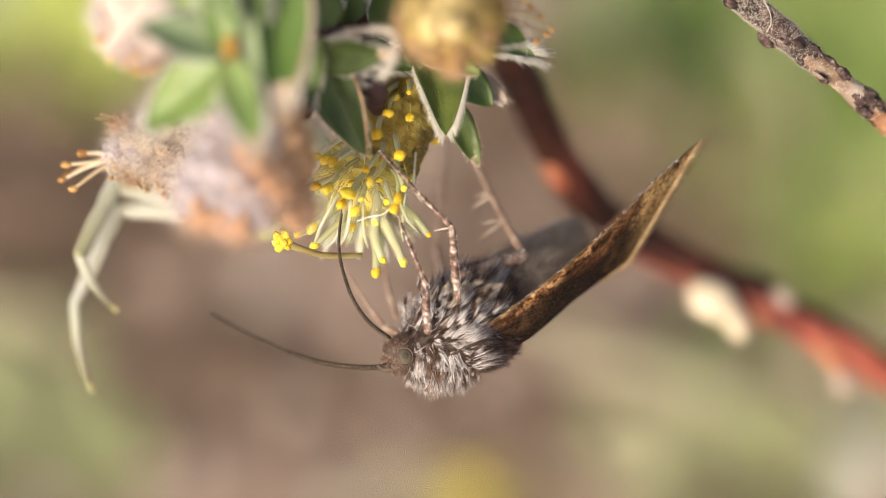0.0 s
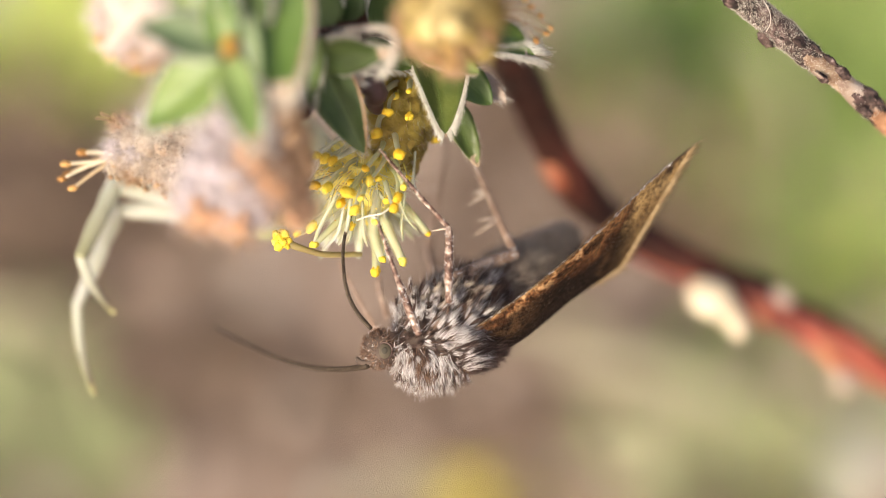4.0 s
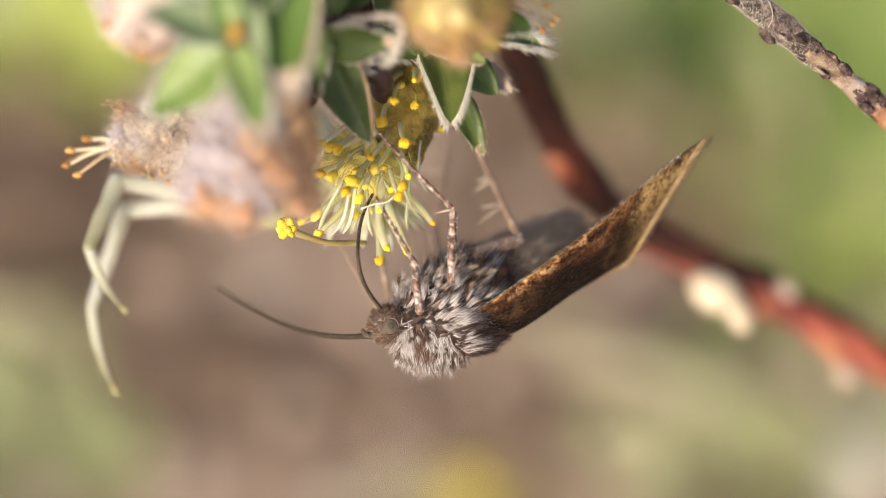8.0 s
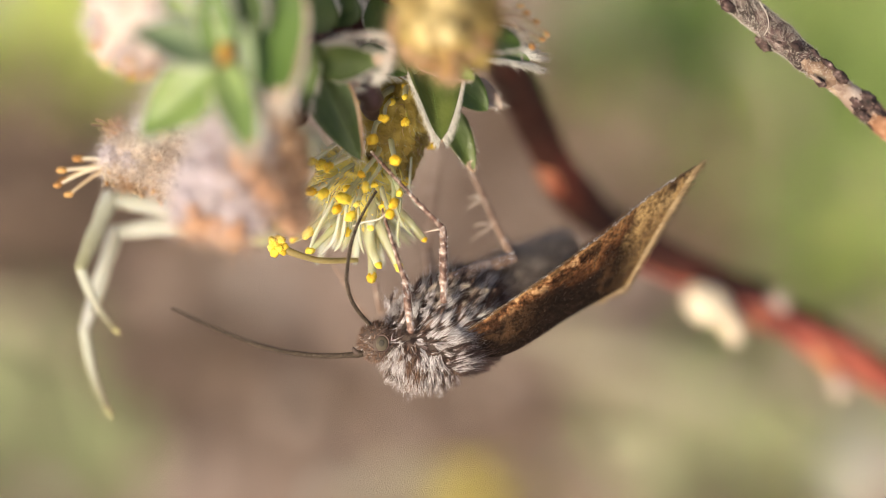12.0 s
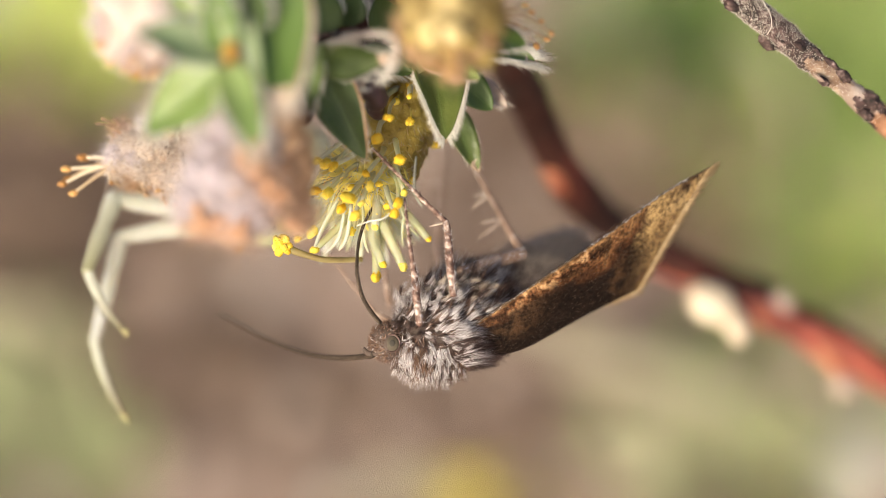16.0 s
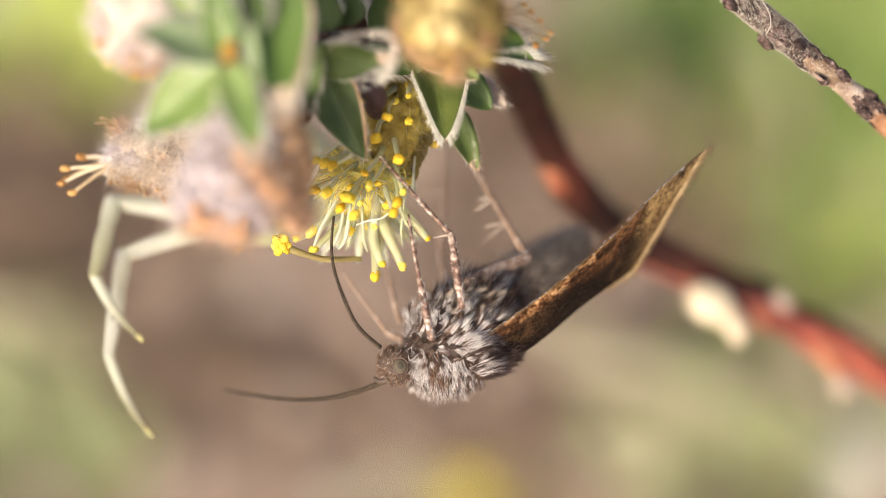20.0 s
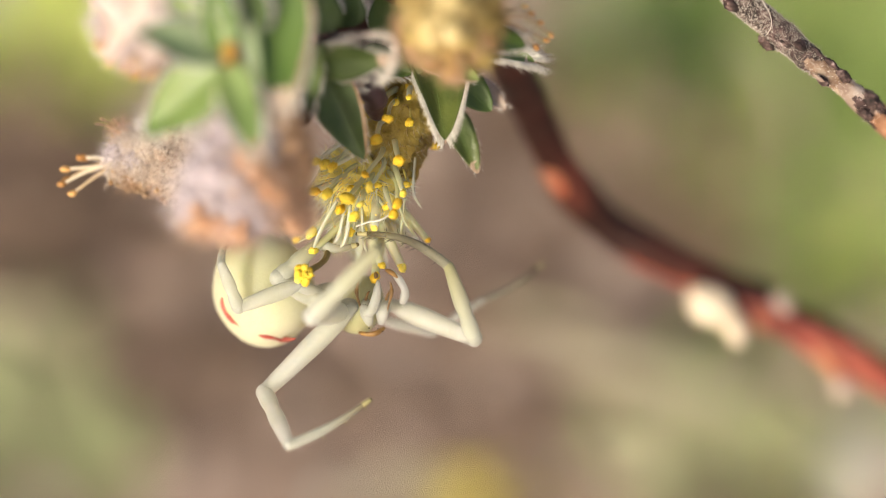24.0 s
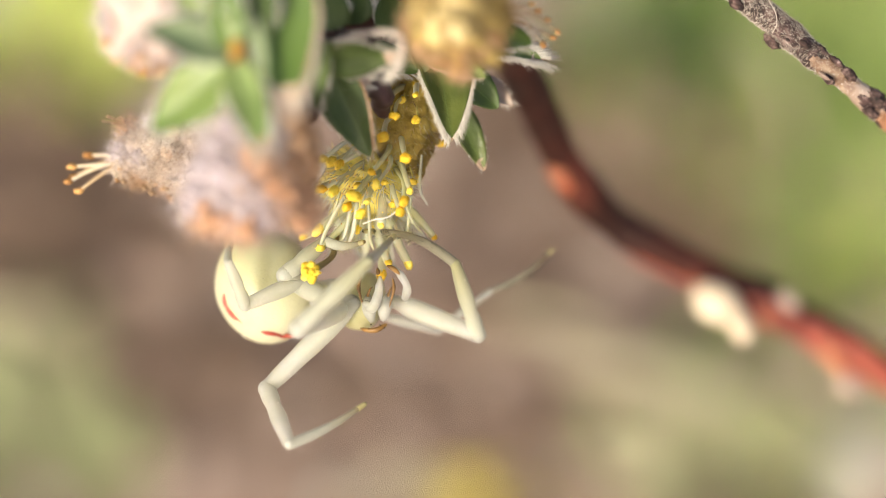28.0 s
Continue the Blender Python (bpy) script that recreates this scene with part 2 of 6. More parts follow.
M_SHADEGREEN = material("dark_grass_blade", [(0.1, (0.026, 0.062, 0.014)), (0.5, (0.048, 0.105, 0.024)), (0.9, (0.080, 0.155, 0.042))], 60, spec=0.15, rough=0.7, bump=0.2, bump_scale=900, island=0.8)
M_DEAD = material("dead_leaf", [(0.1, (0.075, 0.048, 0.034)), (0.5, (0.155, 0.102, 0.074)), (0.9, (0.26, 0.18, 0.135))], 60, rough=0.75, bump=0.2, bump_scale=900, island=0.8)
M_STRAW = material("straw_leaf", [(0.1, (0.15, 0.105, 0.065)), (0.5, (0.26, 0.19, 0.12)), (0.9, (0.37, 0.28, 0.19))], 60, spec=0.2, rough=0.8, bump=0.2, bump_scale=900, island=0.8)
M_LIME = material("young_leaf", [(0.1, (0.36, 0.45, 0.10)), (0.5, (0.50, 0.58, 0.15)), (0.9, (0.64, 0.69, 0.24))], 60, rough=0.55, bump=0.2, bump_scale=900, island=0.8)
M_PETAL = material("yellow_petal", [(0.1, (0.48, 0.40, 0.06)), (0.5, (0.62, 0.52, 0.10)), (0.9, (0.72, 0.64, 0.18))], 60, rough=0.6, bump=0.2, bump_scale=900, island=0.8)
M_MOSS = material("moss", [(0.2, (0.38, 0.34, 0.22)), (0.5, (0.50, 0.455, 0.32)), (0.8, (0.60, 0.56, 0.42))], 90, rough=0.9, bump=0.9, bump_scale=700)
M_STONE = material("pale_stone", [(0.25, (0.30, 0.30, 0.28)), (0.55, (0.46, 0.46, 0.43)), (0.8, (0.60, 0.60, 0.56))], 70, 10.0, rough=0.85, bump=0.7, bump_scale=500)


def wing_material():
    """Forewing scales: ochre towards the leading edge, dark towards the hind edge, paler at the tip, ragged throughout."""
    m = bpy.data.materials.new("wing_scales")
    m.use_nodes = True
    t = m.node_tree
    p = t.nodes["Principled BSDF"]
    uv = t.nodes.new("ShaderNodeUVMap")
    sep = t.nodes.new("ShaderNodeSeparateXYZ")
    t.links.new(uv.outputs[0], sep.inputs[0])
    co = t.nodes.new("ShaderNodeTexCoord")

    def ragged(scale, detail=8.0):
        n = t.nodes.new("ShaderNodeTexNoise")
        n.inputs["Scale"].default_value, n.inputs["Detail"].default_value = scale, detail
        t.links.new(co.outputs["Object"], n.inputs["Vector"])
        return n.outputs["Fac"]

    def sums(op, a, b):
        n = t.nodes.new("ShaderNodeMath")
        n.operation = op
        for k, x in enumerate((a, b)):
            if isinstance(x, float):
                n.inputs[k].default_value = x
            else:
                t.links.new(x, n.inputs[k])
        return n.outputs[0]

    def ramp(fac, stops):
        n = t.nodes.new("ShaderNodeValToRGB")
        els = n.color_ramp.elements
        while len(els) < len(stops):
            els.new(0.5)
        for e, (at, c) in zip(els, stops):
            e.position, e.color = at, (*c, 1)
        t.links.new(fac, n.inputs[0])
        return n.outputs[0]

    def blend(fac, a, b):
        n = t.nodes.new("ShaderNodeMix")
        n.data_type = "RGBA"
        t.links.new(fac, n.inputs[0])
        t.links.new(a, n.inputs[6])
        t.links.new(b, n.inputs[7])
        return n.outputs[2]

    big, mid, fine = ragged(480), ragged(1500), ragged(6000, 3.0)
    along = t.nodes.new("ShaderNodeMapping")
    along.inputs["Scale"].default_value = (3.0, 4.5, 1.0)
    t.links.new(uv.outputs[0], along.inputs[0])
    streaks = t.nodes.new("ShaderNodeTexNoise")
    streaks.inputs["Scale"].default_value, streaks.inputs["Detail"].default_value = 1.6, 5.0
    t.links.new(along.outputs[0], streaks.inputs["Vector"])
    wide = sums("ADD", sums("MULTIPLY", sep.outputs[1], 1.05), sums("MULTIPLY", sep.outputs[0], -0.34))
    field = sums("ADD", sums("ADD", wide, 0.46), sums("MULTIPLY", sums("SUBTRACT", sums("ADD", sums("ADD", big, sums("MULTIPLY", streaks.outputs["Fac"], 0.6)), sums("MULTIPLY", mid, 0.8)), 1.2), 1.45))
    base = ramp(field, [(0.20, (0.36, 0.21, 0.10)), (0.38, (0.185, 0.090, 0.040)), (0.54, (0.092, 0.039, 0.018)), (0.70, (0.040, 0.019, 0.011)), (0.88, (0.014, 0.008, 0.006))])
    tip = ramp(sums("ADD", sep.outputs[0], sums("MULTIPLY", sums("SUBTRACT", big, 0.5), 0.5)), [(0.68, (0, 0, 0)), (0.92, (0.9, 0.9, 0.9))])
    pale = ramp(sums("ADD", sums("MULTIPLY", mid, 0.7), sums("MULTIPLY", sep.outputs[1], 0.25)), [(0.30, (0.50, 0.37, 0.20)), (0.48, (0.34, 0.23, 0.11)), (0.62, (0.10, 0.058, 0.030))])
    col = blend(tip, base, pale)

    def mark(s0, s1, w0, w1, soft):
        """A mark on the wing between two shares of its length and of its width, with ragged edges."""
        wob = sums("MULTIPLY", sums("SUBTRACT", mid, 0.5), 0.30)
        out = None
        for chan, lo, hi in ((0, s0, s1), (1, w0, w1)):
            x = sums("ADD", sep.outputs[chan], wob)
            for sign, edge in ((1.0, lo), (-1.0, hi)):
                n = t.nodes.new("ShaderNodeMapRange")
                n.inputs["From Min"].default_value, n.inputs["From Max"].default_value = edge - sign * soft, edge + sign * soft
                t.links.new(x, n.inputs[0])
                out = n.outputs[0] if out is None else sums("MULTIPLY", out, n.outputs[0])
        return out
    dark = ramp(mid, [(0.3, (0.020, 0.012, 0.008)), (0.7, (0.075, 0.040, 0.020))])
    ochre = ramp(mid, [(0.3, (0.20, 0.115, 0.045)), (0.7, (0.52, 0.36, 0.17))])
    col = blend(mark(.04, .55, .06, .26, .10), col, ramp(mid, [(0.42, (0.032, 0.013, 0.008)), (0.50, (0.19, 0.085, 0.038)), (0.60, (0.48, 0.30, 0.16))]))
    col = blend(mark(.84, .97, -.2, .16, .06), col, dark)
    col = blend(mark(.66, .73, .45, 1.2, .05), col, dark)
    col = blend(mark(.74, .82, .02, .50, .06), col, ochre)
    col = blend(mark(.20, .30, .30, .8, .08), col, dark)
    speck = ramp(sums("MULTIPLY", sums("ADD", fine, mid), 0.5), [(0.40, (0.34, 0.30, 0.28)), (0.50, (0.80, 0.77, 0.75)), (0.60, (1.32, 1.27, 1.24))])
    mul = t.nodes.new("ShaderNodeMix")
    mul.data_type, mul.blend_type = "RGBA", "MULTIPLY"
    mul.inputs[0].default_value = 1.0
    t.links.new(col, mul.inputs[6])
    t.links.new(speck, mul.inputs[7])
    t.links.new(mul.outputs[2], p.inputs["Base Color"])
    p.inputs["Roughness"].default_value = 0.75
    p.inputs["Specular IOR Level"].default_value = 0.12
    b = t.nodes.new("ShaderNodeBump")
    b.inputs["Strength"].default_value, b.inputs["Distance"].default_value = 0.8, 0.00006
    t.links.new(sums("ADD", fine, mid), b.inputs["Height"])
    t.links.new(b.outputs[0], p.inputs["Normal"])
    return m


M_WING = wing_material()


def leg_end_material(name, long, start, olive):
    """A milky leg piece that shades into olive towards its tip; long in mm, start as a share of it."""
    m = M_SPIDER.copy()
    m.name = name
    t = m.node_tree
    p = t.nodes["Principled BSDF"]
    sep = t.nodes.new("ShaderNodeSeparateXYZ")
    t.links.new(t.nodes["Texture Coordinate"].outputs["Object"], sep.inputs[0])
    span = t.nodes.new("ShaderNodeMapRange")
    span.inputs["From Min"].default_value, span.inputs["From Max"].default_value = long * start / 1000, long / 1000
    t.links.new(sep.outputs[0], span.inputs[0])
    mix = t.nodes.new("ShaderNodeMix")
    mix.data_type = "RGBA"
    t.links.new(span.outputs[0], mix.inputs[0])
    t.links.new(t.nodes["Color Ramp"].outputs[0], mix.inputs[6])
    mix.inputs[7].default_value = (*olive, 1)
    t.links.new(mix.outputs[2], p.inputs["Base Color"])
    p.inputs["Subsurface Weight"].default_value = 0.15
    return m


# ---- shapes ----
rng = np.random.default_rng(7)


def q(u, v, d=0.0):
    """A place of the plan, in mm in the view's own axes: right, away, up."""
    k = STEP * (1 + d / REACH)
    return np.array([(u - 784) * k, d, (441 - v) * k])


def unit(v):
    v = np.asarray(v, float)
    return v / max(1e-9, np.linalg.norm(v))


def across(a):
    """Two directions square to a and to each other."""
    a = unit(a)
    b = unit(np.cross(a, (0, 0, 1) if abs(a[2]) < 0.9 else (1, 0, 0)))
    return b, np.cross(a, b)


def curve(points, n):
    """A smooth line of n points through the given ones."""
    p = [np.asarray(x, float) for x in points]
    p = [2 * p[0] - p[1]] + p + [2 * p[-1] - p[-2]]
    out = []
    for s in np.linspace(0, len(p) - 3 - 1e-6, n):
        i, t = int(s), s - int(s)
        a, b, c, e = p[i:i + 4]
        out.append(0.5 * (2 * b + (c - a) * t + (2 * a - 5 * b + 4 * c - e) * t * t + (3 * b - a - 3 * c + e) * t ** 3))
    return np.array(out)


def tube(line, radii, n=8, lump=0.0, flat=1.0, seed=0.0, freq=1.5):
    """A round rod along a line, capped; lump roughens its skin."""
    line = np.asarray(line, float)
    radii = np.broadcast_to(np.asarray(radii, float), (len(line),))
    ways = np.gradient(line, axis=0)
    b, c = across(ways[0])
    vs, fs = [], []
    for i, (p, w) in enumerate(zip(line, ways)):
        w = unit(w)
        b = unit(b - w * np.dot(b, w))
        c = np.cross(w, b)
        for k in range(n):
            a = 2 * math.pi * k / n
            o = b * math.cos(a) + c * math.sin(a) * flat
            r = radii[i]
            if lump:
                x = Vector(p * freq + o * r * freq + seed)
                r *= 1 + lump * (noise.noise(x) + 0.5 * noise.noise(x * 2.7) + 0.25 * noise.noise(x * 6.1))
            vs.append(p + o * r)
    m = len(line)
    for i in range(m - 1):
        for k in range(n):
            fs.append((i * n + k, i * n + (k + 1) % n, (i + 1) * n + (k + 1) % n, (i + 1) * n + k))
    vs += [line[0], line[-1]]
    for k in range(n):
        fs.append((len(vs) - 2, (k + 1) % n, k))
        fs.append((len(vs) - 1, (m - 1) * n + k, (m - 1) * n + (k + 1) % n))
    return np.array(vs), fs


def ball(centre, axes, rings=14, n=18, lump=0.0, freq=1.0, seed=0.0, turn=None):
    """A rounded body with three half-axes; turn is a 3 x 3 rotation."""
    vs, fs = [], []
    for i in range(rings + 1):
        a = math.pi * i / rings
        for k in range(n):
            b = 2 * math.pi * k / n
            o = np.array([math.sin(a) * math.cos(b), math.sin(a) * math.sin(b), math.cos(a)])
            s = 1.0
            if lump:
                x = Vector(o * freq + seed)
                s += lump * (noise.noise(x) + 0.5 * noise.noise(x * 2.3))
            o = o * np.asarray(axes) * s
            vs.append(np.asarray(centre) + (turn @ o if turn is not None else o))
    for i in range(rings):
        for k in range(n):
            fs.append((i * n + k, (i + 1) * n + k, (i + 1) * n + (k + 1) % n, i * n + (k + 1) % n))
    return np.array(vs), fs


def join(*shapes):
    vs, fs, at = [], [], 0
    for v, f in shapes:
        vs.append(np.asarray(v))
        fs += [tuple(i + at for i in face) for face in f]
        at += len(v)
    return np.concatenate(vs), fs


def hairs(roots, ways, lengths, thick, bend=0.25, steps=2, sag=None):
    """Thin tapering hairs, three-sided, each a little bent."""
    vs, fs = [], []
    for root, way, ln in zip(roots, ways, lengths):
        w = unit(way)
        b, c = across(w)
        side = (b * rng.normal() + c * rng.normal()) * bend
        if sag is not None:
            side = side + np.asarray(sag)
        at = len(vs)
        for s in range(steps):
            f = s / steps
            p = root + ln * (w * f + side * f * f)
            r = thick * (1 - 0.55 * f)
            for k in range(3):
                a = 2 * math.pi * k / 3
                vs.append(p + r * (b * math.cos(a) + c * math.sin(a)))
        vs.append(root + ln * (w + side))
        for s in range(steps - 1):
            for k in range(3):
                i = at + s * 3
                fs.append((i + k, i + (k + 1) % 3, i + 3 + (k + 1) % 3, i + 3 + k))
        i = at + (steps - 1) * 3
        for k in range(3):
            fs.append((i + k, i + (k + 1) % 3, i + 3))
    return np.array(vs), fs


def thing(name, base, label, category, kind="", group=""):
    """An empty at a place of the plan (mm), that carries a thing's parts."""
    ob = new(name)
    ob.empty_display_size = 0.002
    ob.matrix_world = VIEW @ Matrix.Translation(Vector(np.asarray(base) / 1000))
    ob["base"] = [float(x) for x in base]
    return tagged(ob, label, category, group, kind)


def part(name, shape, mat, parent, label="", kind="", base=None, smooth=True):
    """One mesh under a thing or a part; shape in mm of the plan, taken from the thing's base."""
    vs, fs = shape
    top = parent
    while top is not None and top.parent is not None:
        top = top.parent
    if base is None:
        base = np.array(top["base"])
    me = bpy.data.meshes.new(name)
    me.from_pydata(((np.asarray(vs) - base) / 1000).tolist(), [], fs)
    me.polygons.foreach_set("use_smooth", [smooth] * len(me.polygons))
    me.materials.append(mat)
    me.update()
    ob = new(name, me)
    ob.parent = parent
    return tagged(ob, label, kind=kind)


def blade(base, tip, width, face, boat=0.25, droop=0.0, thick=0.09, n=12, m=9, blunt=0.6):
    """A leaf from base to tip (mm): face is the way its upper side looks. Returns the leaf, its edge line, and edge ways."""
    base, tip = np.asarray(base, float), np.asarray(tip, float)
    ln = np.linalg.norm(tip - base)
    x = (tip - base) / ln
    z = unit(np.asarray(face, float) - x * np.dot(face, x))
    y = np.cross(z, x)
    top, edge, out = [], [[], []], [[], []]
    for i in range(n + 1):
        f = i / n
        w = width * (math.sin(math.pi * min(1, f * 0.93 + 0.035) ** blunt)) ** 0.8 * 0.5 if i < n else 0.0
        w = max(w, 0.03)
        row = []
        for k in range(m):
            s = 2 * k / (m - 1) - 1
            lift = boat * w * s * s - droop * ln * f * f - 0.10 * w * math.exp(-(s * 4) ** 2) + 0.03 * ln * math.sin(f * 7 + s * 2) * abs(s)
            row.append(base + x * ln * f + y * w * s + z * lift)
        top.append(row)
        for g, k in ((0, 0), (1, m - 1)):
            edge[g].append(row[k])
            out[g].append(unit(x * 1.0 + y * (-0.34 if g == 0 else 0.34)))
    vs = [p for r in top for p in r] + [p - z * thick for r in top for p in r]
    fs, o = [], (n + 1) * m
    for i in range(n):
        for k in range(m - 1):
            a = i * m + k
            fs.append((a, a + m, a + m + 1, a + 1))
            fs.append((o + a, o + a + 1, o + a + m + 1, o + a + m))
        for k in (0, m - 1):
            a = i * m + k
            fs.append((a, a + m, o + a + m, o + a) if k else (a, o + a, o + a + m, a + m))
    rib = tube([r[m // 2] - z * 0.005 for r in top], [0.02 * (1 - 0.7 * i / n) for i in range(n + 1)], 5)
    return (np.array(vs), fs), edge, out, rib, z


def leaf(parent, base, tip, width, face, mat=None, boat=0.25, droop=0.0, fringe=0, hair=0.55, drytip=False, label="", blunt=0.6, rim=None):
    """A leaf with its rib and, where it has one, the fringe of white hairs along its margin."""
    shape, edge, out, rib, z = blade(base, tip, width * STEP, face, boat, droop, blunt=blunt)
    ob = part("leaf", shape, mat or M_LEAF, parent, label)
    part("rib", rib, M_RIB, ob)
    if drytip:
        p, w = np.array(tip, float), unit(np.asarray(tip) - np.asarray(base))
        s2, *_ = blade(p - w * width * STEP * 0.30, p + w * 0.12, width * STEP * 0.34, face, boat, 0, 0.13, 6, 5)
        part("dry_tip", s2, M_TIP, ob)
    if rim:
        side, rim_mat, wide = rim
        line = np.array(edge[side])
        part("dry_margin", tube(curve(line, 26), np.interp(np.linspace(0, 1, 26), [0, .3, .8, 1], [.3 * wide, wide, wide, .4 * wide]), 8, .3, freq=2), rim_mat, ob, "papery dry margin")
    if fringe:
        rs, ws, ls = [], [], []
        for g in (0, 1):
            e, o = np.array(edge[g]), np.array(out[g])
            for _ in range(fringe):
                f = rng.uniform(0.12, 1) ** 0.8 * (len(e) - 1.001)
                i, t = int(f), f - int(f)
                rs.append(e[i] * (1 - t) + e[i + 1] * t + z * rng.uniform(-0.09, 0.02))
                ws.append(o[i] + rng.normal(0, 0.09, 3) + z * rng.uniform(-0.2, 0.10))
                ls.append(hair * rng.uniform(0.5, 1.25) * (0.55 + 0.75 * f / (len(e) - 1)))
        part("hair_fringe", hairs(rs, ws, ls, hair * 0.030, 0.08), M_HAIR, ob, "silky white hairs", "stuff")
    return ob


def skin_points(centre, axes, count, turn=None, keep=None):
    """Random places on a rounded body, with the ways out of it."""
    ps, ns = [], []
    while len(ps) < count:
        o = unit(rng.normal(size=3))
        if keep is not None and not keep(o):
            continue
        p, w = o * np.asarray(axes), unit(o / np.asarray(axes))
        if turn is not None:
            p, w = turn @ p, turn @ w
        ps.append(np.asarray(centre) + p)
        ns.append(w)
    return np.array(ps), np.array(ns)


def aim(a, face=(0, -1, 0)):
    """A rotation whose z axis lies along a."""
    a = unit(a)
    f = np.asarray(face, float)
    b = unit(np.cross(f, a)) if np.linalg.norm(np.cross(f, a)) > 1e-3 else across(a)[0]
    return np.column_stack([b, np.cross(a, b), a])


# ---- ground ----
def on_ground(u, v, up=0.0):
    """The place on the ground (world, metres) behind a place of the plan."""
    eye, way = STAND.translation, VIEW.to_3x3() @ Vector(q(u, v) + np.array([0, REACH, 0]))
    k = (up - eye.z) / way.z
    return eye + way * k


def make_ground():
    vs, fs, spans = [], [], [-400, -60, -12, -3, -0.6] + list(np.linspace(-0.16, 0.16, 97)) + [0.6, 3, 12, 60, 400]
    n = len(spans)
    for y in spans:
        for x in spans:
            near = max(0.0, 1 - max(abs(x), abs(y)) / 0.16)
            z = near * (0.0012 * noise.noise(Vector((x * 55, y * 55, 3))) + 0.0006 * noise.noise(Vector((x * 170, y * 170, 1))) - 0.0008)
            vs.append((x, y + 0.06, z))
    for i in range(n - 1):
        for k in range(n - 1):
            fs.append((i * n + k, i * n + k + 1, (i + 1) * n + k + 1, (i + 1) * n + k))
    me = bpy.data.meshes.new("ground")
    me.from_pydata(vs, [], fs)
    me.polygons.foreach_set("use_smooth", [True] * len(fs))
    me.materials.append(M_SOIL)
    return tagged(new("ground", me), "brown forest floor of dry litter and soil", "ground", kind="structure")


make_ground()


BLADES = {}


def wide_here(at):
    """Metres at a place of the ground for one step of the plan."""
    return STEP / 1000 * (STAND.inverted() @ at).length * 1000 / REACH


def low_plant(name, u, v, spread, count, size, mat, label, category, rise=0.5, wide=0.16, group=""):
    """A tuft or herb on the ground: many narrow leaves from one place. Spread and size in steps of the plan."""
    at = on_ground(u, v)
    spread, size = spread * wide_here(at), size * wide_here(at)
    ob = new(name)
    ob.matrix_world = Matrix.Translation(at)
    tagged(ob, label, category, group)
    if mat.name not in BLADES:
        vs, fs = [], []
        for i in range(6):
            f = i / 5
            w = (0.30, 0.75, 1.0, 0.9, 0.6, 0.05)[i] * 0.5
            for k in (-1, -0.5, 0, 0.5, 1):
                vs.append((f, w * k * wide, -0.28 * f * f + w * wide * 0.5 * k * k))
        for i in range(5):
            for k in range(4):
                j = i * 5 + k
                fs.append((j, j + 5, j + 6, j + 1))
        me = bpy.data.meshes.new("leaf")
        me.from_pydata(vs, [], fs)
        me.polygons.foreach_set("use_smooth", [True] * len(fs))
        me.materials.append(mat)
        BLADES[mat.name] = me
    for _ in range(count):
        a, r = rng.uniform(0, 2 * math.pi), spread * math.sqrt(rng.uniform(0, 1))
        piece = new("petal" if mat is M_PETAL else "leaf", BLADES[mat.name])
        piece.parent = ob
        ln = size * rng.uniform(0.7, 1.6)
        rise2 = math.degrees(math.atan2(rise * 1.6, rng.uniform(0.3, 1.2)))
        piece.matrix_basis = pose(math.cos(a) * r, math.sin(a) * r / math.sin(radians(TILT)), -0.0008) @ pose(0, 0, 0, rng.normal(0, 14), -rise2, math.degrees(a) + rng.normal(0, 35)) @ Matrix.Diagonal((ln, ln, ln, 1))
    return ob


def mound(name, u, v, wide, deep, tall, mat, label, category, lump=0.25):
    """A low rounded body on the ground; half-sizes in steps of the plan."""
    at = on_ground(u, v)
    k = wide_here(at)
    vs, fs = ball((0, 0, 0), (wide * k, deep * k, tall * k), 16, 26, lump, 2.2, seed=u * 0.01)
    me = bpy.data.meshes.new(name)
    me.from_pydata(vs.tolist(), [], fs)
    me.polygons.foreach_set("use_smooth", [True] * len(fs))
    me.materials.append(mat)
    ob = new(name, me)
    ob.matrix_world = Matrix.Translation(at)
    return tagged(ob, label, category)


def litter():
    """Dry leaves lying flat, too many to count."""
    vs, fs = [], []
    mid = on_ground(784, 441)
    for _ in range(1500):
        c = np.array([mid.x + rng.normal(0, 0.045), mid.y + rng.normal(0, 0.045), rng.uniform(0.0002, 0.0012)])
        a, ln, w = rng.uniform(0, 6.28), rng.uniform(0.002, 0.006), rng.uniform(0.3, 0.5)
        x = unit([math.cos(a), math.sin(a), rng.normal(0, 0.12)])
        y = unit(np.cross((0, 0, 1), x) + [0, 0, rng.normal(0, 0.3)])
        i0 = len(vs)
        for s, f in ((-1, 0.1), (-0.4, 0.9), (0.4, 0.8), (1, 0.1)):
            for k in (-1, 0, 1):
                vs.append(c + x * ln * s * 0.5 + y * ln * w * f * k * 0.5 + np.array([0, 0, abs(k) * 0.0005 + 0.0004 * s * s]))
        for s in range(3):
            for k in (0, 1):
                j = i0 + s * 3 + k
                fs.append((j, j + 1, j + 4, j + 3))
    me = bpy.data.meshes.new("leaf_litter")
    me.from_pydata([tuple(p) for p in vs], [], fs)
    me.materials.append(M_DRY)
    tagged(new("leaf_litter", me), "brown and mauve dry leaves scattered on the ground", "leaf litter", kind="stuff")


